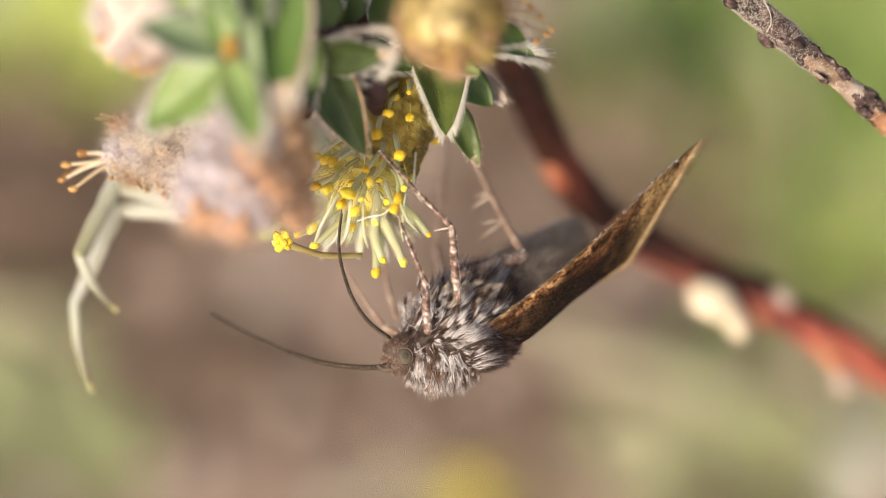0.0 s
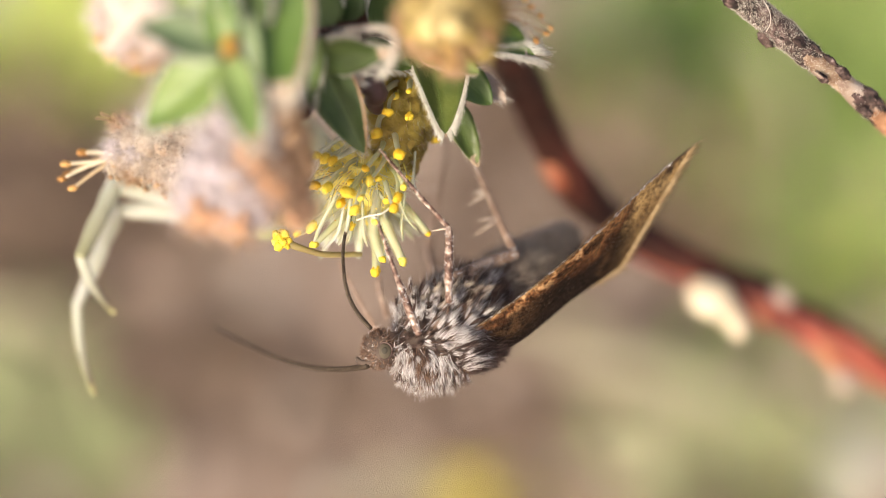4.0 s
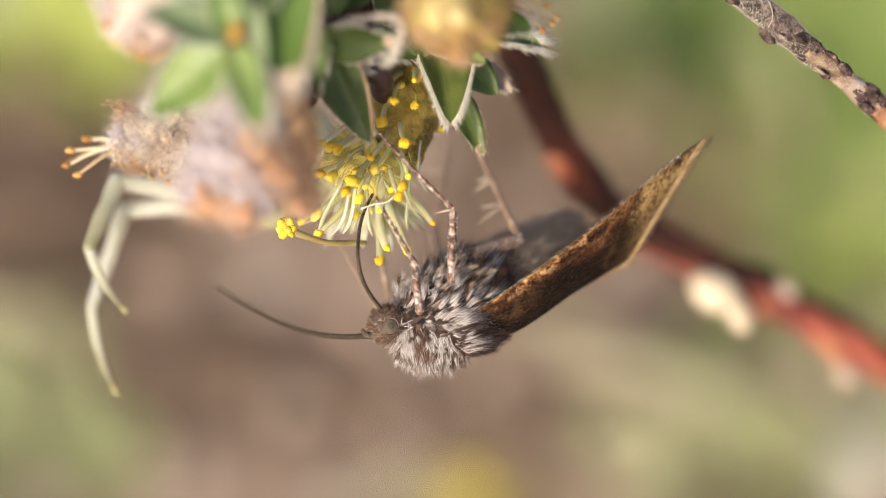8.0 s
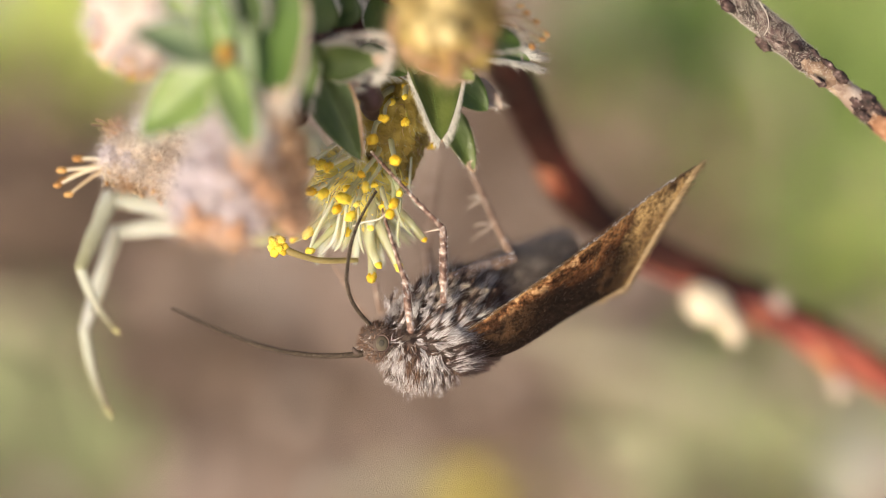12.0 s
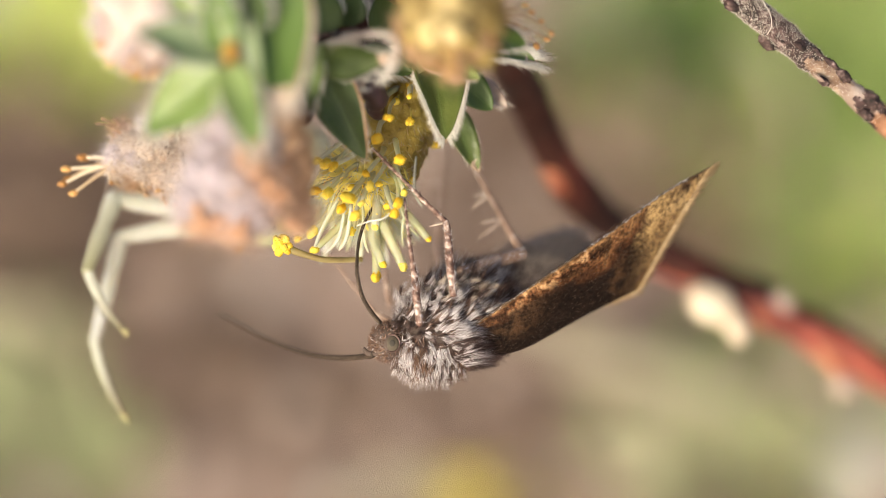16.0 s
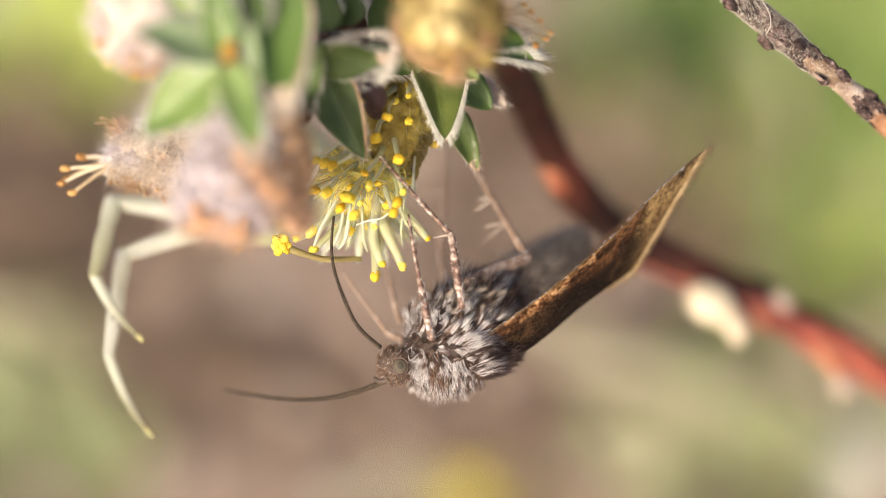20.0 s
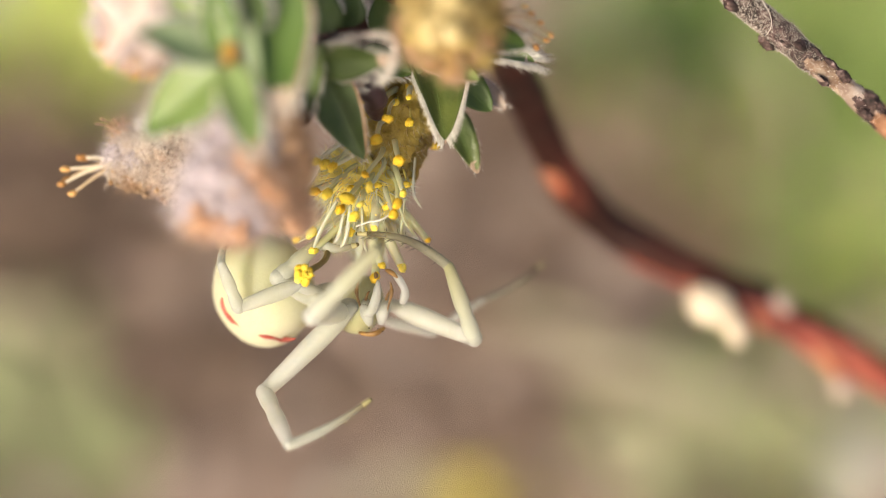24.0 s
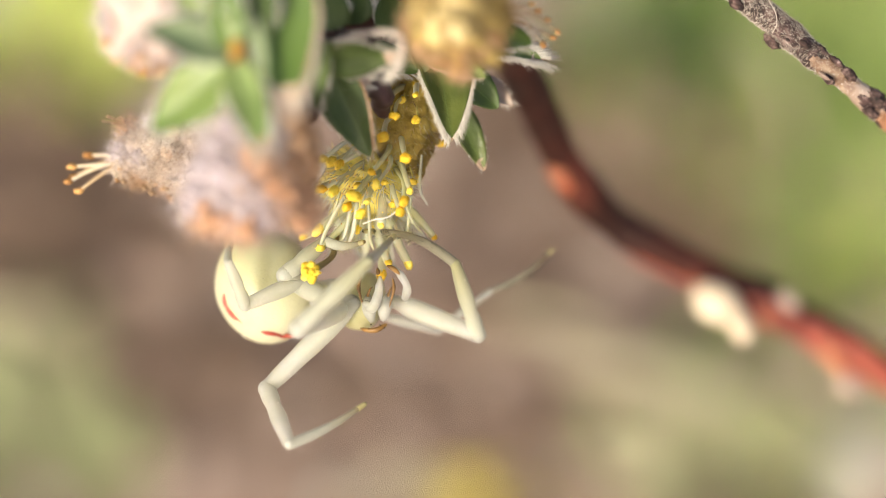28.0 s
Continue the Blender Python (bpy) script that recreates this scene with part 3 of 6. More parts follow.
def dead_stalk(u0, v0, u1, v1, up0, up1, thick, mat, label):
    """A dry stalk lying over the litter, from one place of the plan to another, at heights in metres."""
    a, b = on_ground(u0, v0, up0), on_ground(u1, v1, up1)
    mid = (a + b) / 2 + Vector((0, 0, 0.002))
    line = curve([np.array(a) * 1000, np.array(mid) * 1000, np.array(b) * 1000], 14)
    vs, fs = tube(line, np.linspace(thick, thick * .6, 14), 8, .12, seed=u0, freq=.6)
    me = bpy.data.meshes.new("dry_stalk")
    me.from_pydata((vs / 1000).tolist(), [], fs)
    me.polygons.foreach_set("use_smooth", [True] * len(fs))
    me.materials.append(mat)
    return tagged(new("dry_stalk", me), label, "stalk", "dry stalks")


litter()
GREEN = "low olive-green grass tuft on the forest floor"
for u, v, r, c, s in ((1470, 170, 90, 100, 90), (1470, 230, 70, 60, 90), (1545, 350, 80, 80, 90), (1510, 70, 110, 130, 100), (1400, 60, 80, 80, 90), (1440, 420, 80, 80, 90), (1330, 60, 60, 60, 80), (1350, 200, 60, 80, 80),
                      (1560, 470, 80, 70, 80), (1640, 190, 80, 60, 90), (1340, 320, 50, 44, 80), (1180, 20, 50, 40, 80), (1120, 260, 50, 30, 70), (1050, 210, 50, 40, 70), (1330, 400, 50, 30, 80), (1390, 500, 50, 24, 80),
                      (1330, 600, 50, 14, 70), (1220, 640, 50, 16, 70)):
    low_plant("grass_tuft", u, v, r, c, s, M_GRASS, GREEN, "grass", wide=0.3, group="grass tufts")
for u, v, r, c, s in ((20, 750, 80, 60, 100), (20, 860, 80, 40, 100), (100, 780, 60, 26, 80), (-30, 780, 70, 50, 100), (170, 860, 60, 16, 90), (80, 640, 60, 24, 80), (1390, 690, 60, 30, 80), (1360, 840, 60, 60, 80), (1100, 850, 60, 34, 80), (1250, 800, 60, 34, 80), (1040, 60, 50, 50, 80), (1530, 780, 50, 30, 80)):
    low_plant("grass_tuft", u, v, r, c, s, M_SAGE, "dull sage-green grass tuft on the forest floor", "grass", wide=0.3, group="grass tufts")
for u, v, r, c, s in ((95, 80, 75, 190, 90), (160, 110, 50, 60, 80), (50, 110, 50, 50, 80), (1530, 520, 60, 70, 70), (1565, 420, 70, 60, 70), (1500, 40, 70, 50, 70), (1470, 170, 60, 40, 70), (1370, 850, 40, 24, 70), (1340, 210, 40, 26, 70)):
    low_plant("young_herb", u, v, r, c, s, M_LIME, "bright yellow-green young herb on the forest floor", "herb", 0.35, 0.45, "young herbs")
# tufts whose shade is put into the dark green of their blades
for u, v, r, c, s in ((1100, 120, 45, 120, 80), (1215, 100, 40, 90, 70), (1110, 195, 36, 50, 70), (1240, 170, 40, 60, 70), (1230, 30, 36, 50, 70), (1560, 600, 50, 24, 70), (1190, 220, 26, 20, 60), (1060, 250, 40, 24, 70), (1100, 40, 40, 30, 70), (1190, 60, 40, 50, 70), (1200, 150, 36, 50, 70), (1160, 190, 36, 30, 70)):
    low_plant("grass_tuft", u, v, r, c, s, M_SHADEGREEN, "dark green grass tuft on the forest floor, shade put into its colour", "grass", wide=0.3, group="grass tufts")
for u, v, r, c, s in ((1235, 300, 50, 90, 80), (1190, 370, 44, 90, 70), (1250, 420, 36, 40, 70), (960, 330, 60, 30, 80), (1500, 300, 40, 20, 70)):
    low_plant("straw_tuft", u, v, r, c, s, M_STRAW, "dry straw-brown tuft on the forest floor", "grass", 0.35, 0.35, "straw tufts")
for u, v, r, c, s in ((20, 260, 60, 110, 90), (50, 400, 50, 90, 80), (60, 470, 50, 110, 80), (210, 440, 50, 60, 80), (280, 560, 70, 160, 90), (180, 370, 60, 70, 80), (330, 480, 60, 80, 80), (120, 520, 50, 50, 80), (350, 650, 60, 70, 90), (250, 690, 50, 34, 80), (900, 730, 60, 22, 80), (960, 800, 50, 24, 80), (1050, 600, 60, 24, 80), (1050, 380, 40, 40, 70), (1225, 280, 40, 40, 70), (1190, 370, 40, 40, 70), (1010, 260, 50, 70, 80), (1080, 320, 50, 80, 80), (1150, 330, 40, 40, 70), (980, 170, 40, 30, 70), (870, 440, 60, 50, 80), (900, 330, 50, 50, 80), (960, 470, 50, 40, 80), (760, 640, 60, 8, 80), (560, 700, 60, 24, 80), (870, 220, 50, 60, 80), (930, 270, 50, 60, 80), (900, 160, 50, 40, 80), (950, 210, 40, 40, 80), (1215, 235, 40, 50, 70)):
    low_plant("dead_herb", u, v, r, c, s, M_DEAD, "withered brown herb on the forest floor", "herb", 0.3, 0.4, "dead herbs")
for u, v, r, c in ((850, 866, 32, 9), (800, 890, 30, 7), (900, 876, 20, 4)):
    low_plant("yellow_flower", u, v, r, c, 60, M_PETAL, "faded yellow flower low on the forest floor", "flower", 0.3, 0.7, "yellow flowers")
for u, v, w, h in ((1150, 720, 130, 50), (1290, 750, 120, 60), (1440, 770, 110, 60), (1420, 690, 80, 40), (950, 600, 90, 36), (690, 870, 90, 50), (1110, 830, 80, 40), (80, 600, 90, 50), (1220, 690, 110, 40), (1380, 800, 90, 40), (20, 660, 60, 40)):
    mound("moss_cushion", u, v, w, h, 20, M_MOSS, "thin straw-coloured moss cushion on the ground", "moss")
for u, v, w in ((1510, 840, 80), (1560, 770, 44), (1050, 50, 60), (10, 10, 70), (30, -40, 60), (600, 880, 34), (990, 60, 30)):
    mound("stone", u, v, w, w * .9, w * .5, M_STONE, "pale grey stone in the litter", "stone")
for row in ((-40, 400, 140, 500, .012, .004, .9), (-30, 340, 90, 410, .008, .010, .6), (860, 760, 1080, 850, .006, .014, .9), (1000, 690, 1200, 760, .006, .010, .6), (1110, 80, 1150, 330, .010, .006, .8), (240, 640, 470, 720, .004, .008, .7), (1280, 170, 1330, 420, .012, .008, .8)):
    dead_stalk(*row, M_DEAD, "dry brown stalk lying over the litter")
for row in ((1000, 640, 1330, 730, .010, .006, .7), (880, 560, 1120, 640, .006, .004, .5), (-20, 560, 120, 600, .004, .010, .6), (1330, 60, 1420, 260, .012, .010, .6)):
    dead_stalk(*row, M_MOSS, "pale straw-coloured stalk lying over the litter")

DOWN = np.array([0, math.sin(radians(TILT)), -math.cos(radians(TILT))])      # the way to the ground, in the view's axes


def rooted(p):
    """From a far point of a stem to its root just under the ground."""
    p = np.asarray(p, float)
    h = (VIEW @ Vector(p / 1000)).z * 1000
    return p + DOWN * (h + 6)


# ---- the bare twig ----
def make_twig():
    far = q(2500, 900, 60)
    root = rooted(far + np.array([60, 0, 0]))
    ob = thing("bare_twig", root, "rough grey-brown willow twig with bud scars", "twig")
    ends = [q(1134, -178, -2), q(1243, -72, -1), q(1305, -8, 0), q(1357, 35, 0), q(1405, 76, 0.2), q(1446, 112, 0.4), q(1486, 142, 0.8), q(1530, 180, 1.6), q(1596, 238, 3), q(1800, 420, 10), q(2100, 640, 25), far, root]
    line = np.concatenate([curve(ends[:9], 90), curve(ends[8:], 30)[1:]])
    radii = np.concatenate([np.interp(np.arange(90), [0, 28, 42, 54, 64, 72, 77, 82, 89], [.60, .57, .56, .49, .44, .44, .56, .53, .55]), np.linspace(.58, 2.2, 29)])
    for at, grow, wide in ((40, .06, 3.0), (51, .06, 2.5)):
        radii = radii + grow * np.exp(-((np.arange(len(radii)) - at) / wide) ** 2)
    stem = part("stem", tube(line, radii, 36, 0.09, seed=3.0, freq=4.0), M_BARK, ob)
    for m in (M_BARK_TAN, M_BARK_PALE, M_BARK_ORANGE):
        stem.data.materials.append(m)
    ragged = rng.normal(0, .25, len(stem.data.polygons)) + 2.5 * np.sin(np.arange(len(stem.data.polygons)) % 36 * .52)
    for f in stem.data.polygons:
        at = f.index // 36 + ragged[f.index]
        f.material_index = 0 if at < 52 or 74 < at < 80 else 1 if at < 67 else 2 if at <= 74 else 3
    way = aim(unit(q(1, 0.78) - q(0, 0)))
    # scars and knots: place, depth, half-sizes across, away, along
    for u, v, d, w, e, h, m in ((1357, 72, .1, .26, .4, .42, M_BARK_DARK), (1414, 76, -.38, .24, .22, .30, M_BARK_DARK), (1440, 88, .0, .20, .35, .36, M_BARK_DARK), (1384, 70, -.60, .07, .06, .10, M_BARK_DARK), (1456, 140, -.1, .18, .28, .26, M_BARK_DARK),
                             (1492, 130, .2, .22, .35, .38, M_BARK_DARK), (1538, 172, 1.1, .34, .45, .56, M_BARK_DARK), (1532, 198, 1.0, .20, .35, .34, M_BARK_DARK), (1294, 2, -.4, .30, .3, .42, M_BARK_DARK), (1470, 108, .0, .14, .3, .4, M_BARK)):
        scar = part("bud_scar", ball(q(u, v, d + .08), (w, e * .9, h), 16, 20, 0.42, 3.8, seed=u, turn=way), m, ob)
        if w >= .22 and d < 0:
            part("scar_heart", ball(q(u, v, d - e * .75), (w * .5, .12, h * .6), 10, 12, 0.4, 2.8, seed=u + 3, turn=way), M_BARK, scar)
    part("bark_patch", ball(q(1448, 134, -.25), (.08, .18, .28), 10, 14, 0.25, 2.0, seed=5, turn=way), M_BARK_PALE, ob)
    part("fibre", tube(curve([q(1348, -4, -1.0), q(1362, 22, -1.05), q(1364, 42, -1.0), q(1356, 58, -0.9)], 16), [.022] * 16, 6), M_MEAL, ob, "loose white fibre")
    # curly mealy down, dense on the older bark
    rs, ws = [], []
    while len(rs) < 9000:
        i = int(min(80, 8 + abs(rng.normal(0, 27))))
        along = unit(line[i + 1] - line[i])
        w = unit(rng.normal(size=3))
        w = unit(w - along * np.dot(w, along))
        if w[1] > .35:
            continue
        rs.append(line[i] + along * rng.uniform(0, .15) + w * radii[i] * rng.uniform(.97, 1.05))
        ws.append(w * .35 + rng.normal(0, .6, 3))
    part("bark_down", hairs(rs, ws, rng.uniform(.03, .095, 9000), .0098, 1.1, 3), M_MEAL, ob, "curly pale down on the bark", "stuff")
    return ob


twig = make_twig()

# ---- the flowering branch ----
STEM_END = q(2500, 1250, 60)
STEM_ROOT = rooted(STEM_END + np.array([40, 20, 0]))
branch = thing("willow_branch", STEM_ROOT, "red-barked willow branch with yellow and withered catkins and young leaves", "branch")


def make_stem():
    ends = [q(640, -60, -3), q(760, 0, -1), q(850, 40, 4), q(915, 130, 10), q(962, 230, 14), q(1005, 310, 16), q(1075, 388, 18), q(1170, 446, 19), q(1290, 503, 20), q(1400, 560, 21), q(1500, 618, 22), q(1620, 690, 24)]
    line = curve(ends, 110)
    radii = np.interp(np.linspace(0, 1, 110), [0, .15, .3, .6, 1], [.6, .75, .92, .86, .92])
    for at, grow, wide in ((52, .22, 4), (66, .16, 5), (84, .25, 4), (97, .15, 4)):
        radii = radii + grow * np.exp(-((np.arange(110) - at) / wide) ** 2)
    stem = part("stem", tube(line, radii, 24, 0.07, seed=9.0, freq=1.2), M_REDDARK, branch, "glossy bark, dark brown turning bright red, shade coloured into its upper side")
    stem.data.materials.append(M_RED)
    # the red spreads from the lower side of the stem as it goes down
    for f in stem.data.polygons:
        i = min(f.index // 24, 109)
        # by face direction: shaded upper side dark, lit lower side red, in the colour
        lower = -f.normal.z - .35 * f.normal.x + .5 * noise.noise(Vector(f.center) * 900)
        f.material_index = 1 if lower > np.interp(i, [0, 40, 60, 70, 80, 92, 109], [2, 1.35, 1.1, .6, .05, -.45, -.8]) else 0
    part("lower_stem", tube(curve([ends[-1], q(1900, 850, 32), STEM_END, STEM_ROOT], 40), np.linspace(1.0, 3.0, 40), 16, 0.07, seed=9.0), M_RED, branch)
    bud = part("bud", ball(q(1298, 566, 18.4), (.60, .65, 1.10), 14, 18, 0.12, 1.6, 4.0, aim(q(.6, 1.0) - q(0, 0))), M_BUD, branch, "pale cream bud")
    part("bud_scale", ball(q(1258, 530, 18.2), (.95, .85, 1.22), 12, 16, 0.15, 1.6, 8.0, aim(q(1.0, 0.55) - q(0, 0))), M_BUD, bud)
    for u, v, d in ((1380, 528, 20.0), (1496, 676, 21.6)):
        part("bark_patch", ball(q(u, v, d), (.55, .5, .8), 10, 12, 0.25, 2, u, aim(q(.9, .5) - q(0, 0))), M_BARK_PALE, branch, "pale lilac-grey bark")
    # knots in a brighter orange-red that stands for light on them
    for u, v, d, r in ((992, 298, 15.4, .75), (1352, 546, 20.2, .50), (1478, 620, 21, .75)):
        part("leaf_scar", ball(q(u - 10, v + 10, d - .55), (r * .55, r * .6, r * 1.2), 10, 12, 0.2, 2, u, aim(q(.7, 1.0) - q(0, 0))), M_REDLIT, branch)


make_stem()


def stamen(parent, root, tip, bow, fil=None, anth=None, r=0.055, size=0.17):
    """One filament with its two-lobed anther."""
    root, tip = np.asarray(root), np.asarray(tip)
    mid = (root + tip) / 2 + bow
    line = curve([root, mid, tip], 7)
    part("filament", tube(line, np.linspace(r * 1.15, r * .8, 7), 6), fil or M_FIL, parent)
    w = unit(line[-1] - line[-2])
    b, c = across(w + rng.normal(0, .3, 3))
    t = aim(unit(w + rng.normal(0, .25, 3)))
    k = size * rng.uniform(.85, 1.2)
    two = rng.uniform() < .35
    lobes = [ball(tip + b * (k * .26 if two else 0), (k * .64, k * .64, k * .95), 9, 10, .38, 3.4, rng.uniform(0, 50), t)]
    if two:
        lobes.append(ball(tip - b * k * .26 + w * k * .2, (k * .60, k * .60, k * .80), 9, 10, .38, 3.4, rng.uniform(0, 50), t))
    part("anther", join(*lobes), anth or M_ANTHER, parent)


DROOP = q(640, 452, .6)                # the joint of the drooping stamen


def yellow_catkin():
    """The open catkin that feeds the moth: a slanting spike, its lower stamens long and pale."""
    a, b = q(724, 116, 1.7), q(648, 372, 1.1)
    axis = unit(b - a)
    low = q(640, 318, 1.0)
    core = part("yellow_catkin", ball(low, (1.9, 1.6, 1.45), 24, 28, .28, 4.0, 4.0, aim(axis)), M_YCORE, branch, "open yellow catkin heavy with pollen")
    # the shadow of the leaves is put into this darker ochre
    part("upper_spike", ball((a + b) / 2 + (a - b) * .12, (1.68, 1.5, np.linalg.norm(b - a) * .46), 36, 40, 0.34, 6.5, 2.0, aim(axis)), M_OCHRE, core, "ochre florets still closed, darkened for the shade of the leaves")
    for _ in range(9):
        f = rng.uniform(0, .8)
        o = unit(rng.normal(size=3))
        o = unit(o - axis * np.dot(o, axis))
        if o[1] > 0.5:
            o[1] *= -1
        p = a + (b - a) * f
        r0 = 1.5 * math.sin(math.pi * (0.15 + 0.7 * f)) + .15
        root = p + o * r0
        tip = root + (o * .55 + axis * rng.uniform(.15, .7)) * rng.uniform(.5, 1.0)
        stamen(core, root, tip, rng.normal(0, .06, 3), fil=M_YCORE, r=.04, size=rng.uniform(.18, .30))
    for p, n in zip(*skin_points(low, (1.9, 1.6, 1.45), 8, aim(axis), lambda o: o[1] > -.2 and o[2] > -.7)):
        tip = p + (n * .8 + axis * rng.uniform(0, .6)) * rng.uniform(.3, .9)
        stamen(core, p - n * .2, tip, rng.normal(0, .08, 3), r=.09, size=rng.uniform(.18, .26))
    # the long lower stamens
    for u, v, d, k in ((553, 403, -.5, .19), (558, 434, -.3, .15), (562, 277, -1.2, .17), (588, 290, -1.3, .15), (580, 334, -1.3, .16), (715, 333, -1.0, .15), (677, 178, -.6, .14), (725, 163, -.2, .13), (640, 352, -1.5, .12), (604, 362, -1.2, .16), (628, 374, -1.4, .19), (617, 342, -1.5, .20), (655, 322, -1.5, .19), (707, 275, -1.2, .22), (666, 482, .2, .18), (677, 460, -.4, .16), (713, 463, .4, .18),
                       (757, 414, .8, .15), (705, 352, -1.3, .17), (698, 370, -1.3, .2), (560, 330, -.6, .17), (575, 282, -.8, .2), (664, 393, -.9, .12), 
                       (470, 374, -2, .15), (688, 200, -1.2, .15), (667, 238, -1.3, .2), (590, 285, -1.2, .18), (648, 300, -1.2, .14)):
        tip = q(u, v, d - .75 if v < 400 else d)
        f = min(1.0, max(.1, (v - 120) / 330))
        root = a + (b - a) * f + unit(tip - (a + (b - a) * f)) * .9 - axis * .5
        stamen(core, root, tip, rng.normal(0, .16, 3) + np.array([0, 0, .08]), r=rng.uniform(.17, .24) if v > 385 else rng.uniform(.09, .14), size=k * (1.6 if v < 400 else 1.45))
    for _ in range(2):
        ang = rng.uniform(-1.25, 0.2)
        ln = rng.uniform(95, 175)
        tip = q(630 + math.sin(ang) * ln, 340 + math.cos(ang) * ln * .85, rng.uniform(-.8, 3.0))
        root = b + unit(tip - b) * .35 - axis * .9
        stamen(core, root, tip, rng.normal(0, .14, 3), r=.125, size=.21)
    # broad pale filaments that hang without anthers, a stray white thread, a white bract, and spilt pollen
    for u0, v0, u1, v1, d, wide in ((600, 372, 556, 436, -.2, .17), (612, 380, 578, 440, .4, .18), (622, 384, 600, 436, -.3, .20), (634, 390, 618, 430, .2, .16), (592, 366, 530, 420, .3, .15), (642, 384, 652, 440, .5, .15), (700, 360, 742, 412, .6, .13), (736, 300, 748, 360, 1.2, .12), (718, 372, 714, 430, .8, .13)):
        line = curve([q(u0, v0 - 30, d - .6), q((u0 + u1) / 2 + rng.normal(0, 4), (v0 + v1) / 2, d - .3), q(u1, v1, d)], 10)
        part("filament", tube(line, np.interp(np.linspace(0, 1, 10), [0, .5, .9, 1], [wide * .8, wide, wide * .7, wide * .2]), 8, .12, .5), M_FIL, core)
    # the crowd of soft filaments at the back
    for k in range(26):
        f = (k + rng.uniform(0, 1)) / 26
        d = rng.uniform(1.2, 3.2)
        u1, v1 = 545 + 200 * f + rng.normal(0, 8), 408 + 40 * math.sin(math.pi * f) + rng.normal(0, 14)
        line = curve([q(604 + 70 * f, 330 + 20 * math.sin(math.pi * f), d - .4), q(582 + 124 * f, 380, d), q(u1, v1, d + .2)], 9)
        wide = rng.uniform(.17, .27)
        part("filament", tube(line, np.interp(np.linspace(0, 1, 9), [0, .5, .9, 1], [wide * .8, wide, wide * .6, wide * .2]), 8, .12, .5), M_FIL, core)
    part("thread", tube(curve([q(632, 392, -1.7), q(654, 384, -1.8), q(676, 380, -1.8), q(692, 368, -1.7), q(700, 356, -1.5)], 20), [.035] * 20, 6, .3), M_HAIR, core, "stray white thread")
    bract, *_ = blade(q(566, 276, -1.2), q(540, 330, -1.4), 18 * STEP, (-.5, -1, .2), .3)
    part("bract", bract, M_HAIR, core, "silky white bract")
    for _ in range(70):
        u, v = rng.normal(605, 40), rng.normal(318, 26)
        c = q(u, v, -1.55 + .0006 * (u - 620) ** 2 / 10 + rng.normal(0, .12))
        part("pollen_grain", ball(c, (.035, .035, .035), 5, 6), M_ANTHER if rng.uniform() < .6 else M_ANTHER_OLD, core)
    # the thick drooping one with the large pollen mass
    droop = part("drooping_stamen", tube(curve([q(640, 452, .6), q(575, 452, -.3), q(530, 440, -.5), q(502, 428, -.6)], 14), np.linspace(.11, .17, 14), 8, .15), M_OLIVE, core, "thick olive filament", base=DROOP)
    for x, y, z, r in ((0, 0, .1, .26), (-8, -7, .1, .19), (7, -9, .2, .17), (-4, 11, .2, .20), (9, 8, .1, .17), (-10, 4, .0, .15), (2, -13, .0, .14), (3, 5, .3, .18), (13, 1, .2, .13)):
        part("pollen_clump", ball(q(499 + x, 426 + y, -.6 - z), (r, r, r * 1.25), 10, 12, 0.5, 4, x, aim(unit(rng.normal(size=3)))), M_ANTHER, droop, base=DROOP)
    droop.matrix_basis = Matrix.Translation(Vector(DROOP - STEM_ROOT) / 1000)
    ps, ns = skin_points(low, (1.8, 1.5, 1.35), 200, aim(axis), keep=lambda o: o[2] > -.6)
    part("filament_down", hairs(ps, ns * .7 + axis * .6 + rng.normal(0, .3, (200, 3)), rng.uniform(.4, .9, 200), .040, .35, 3), M_FIL, core, "crowd of pale yellow filaments", "stuff")
    part("fuzz", hairs(ps[::2], ns[::2] + rng.normal(0, .6, ps[::2].shape), rng.uniform(.4, .9, len(ps[::2])), .045, .5, 3), M_YCORE, core, "", "stuff")
    ps, ns = skin_points((a + b) / 2, (1.7, 1.5, np.linalg.norm(b - a) * .48), 420, aim(axis))
    p2, n2 = skin_points(low, (1.85, 1.55, 1.4), 500, aim(axis))
    part("down", hairs(p2, n2 + axis * .5, rng.uniform(.4, 1.3, 500), .013), M_FIL, core, "", "stuff")
    part("down", hairs(ps, ns + axis * .6, rng.uniform(.25, .8, 420), .010), M_FIL, core, "fine pale hairs", "stuff")
    ps, ns = skin_points((a + b) / 2, (1.75, 1.6, np.linalg.norm(b - a) * .48), 120, aim(axis), keep=lambda o: o[1] > -.3)
    part("brown_fuzz", hairs(ps, ns * .3 + rng.normal(0, .6, (120, 3)), rng.uniform(.2, .5, 120), .014), M_BROWNHAIR, core, "", "stuff")
    for mat, n, ln, w in ((M_BROWNHAIR, 260, .5, .018), (M_OCHRE, 1400, .34, .018), (M_FIL, 50, .6, .018)):
        ps, ns = skin_points((a + b) / 2 + (a - b) * .12, (1.62, 1.45, np.linalg.norm(b - a) * .45), n, aim(axis), keep=lambda o: o[1] > -.4)
        part("fuzz", hairs(ps, ns * .6 + axis * .5 + rng.normal(0, .45, (n, 3)), rng.uniform(.4, 1.1, n) * ln, w, .4), mat, core, "", "stuff")
    return droop


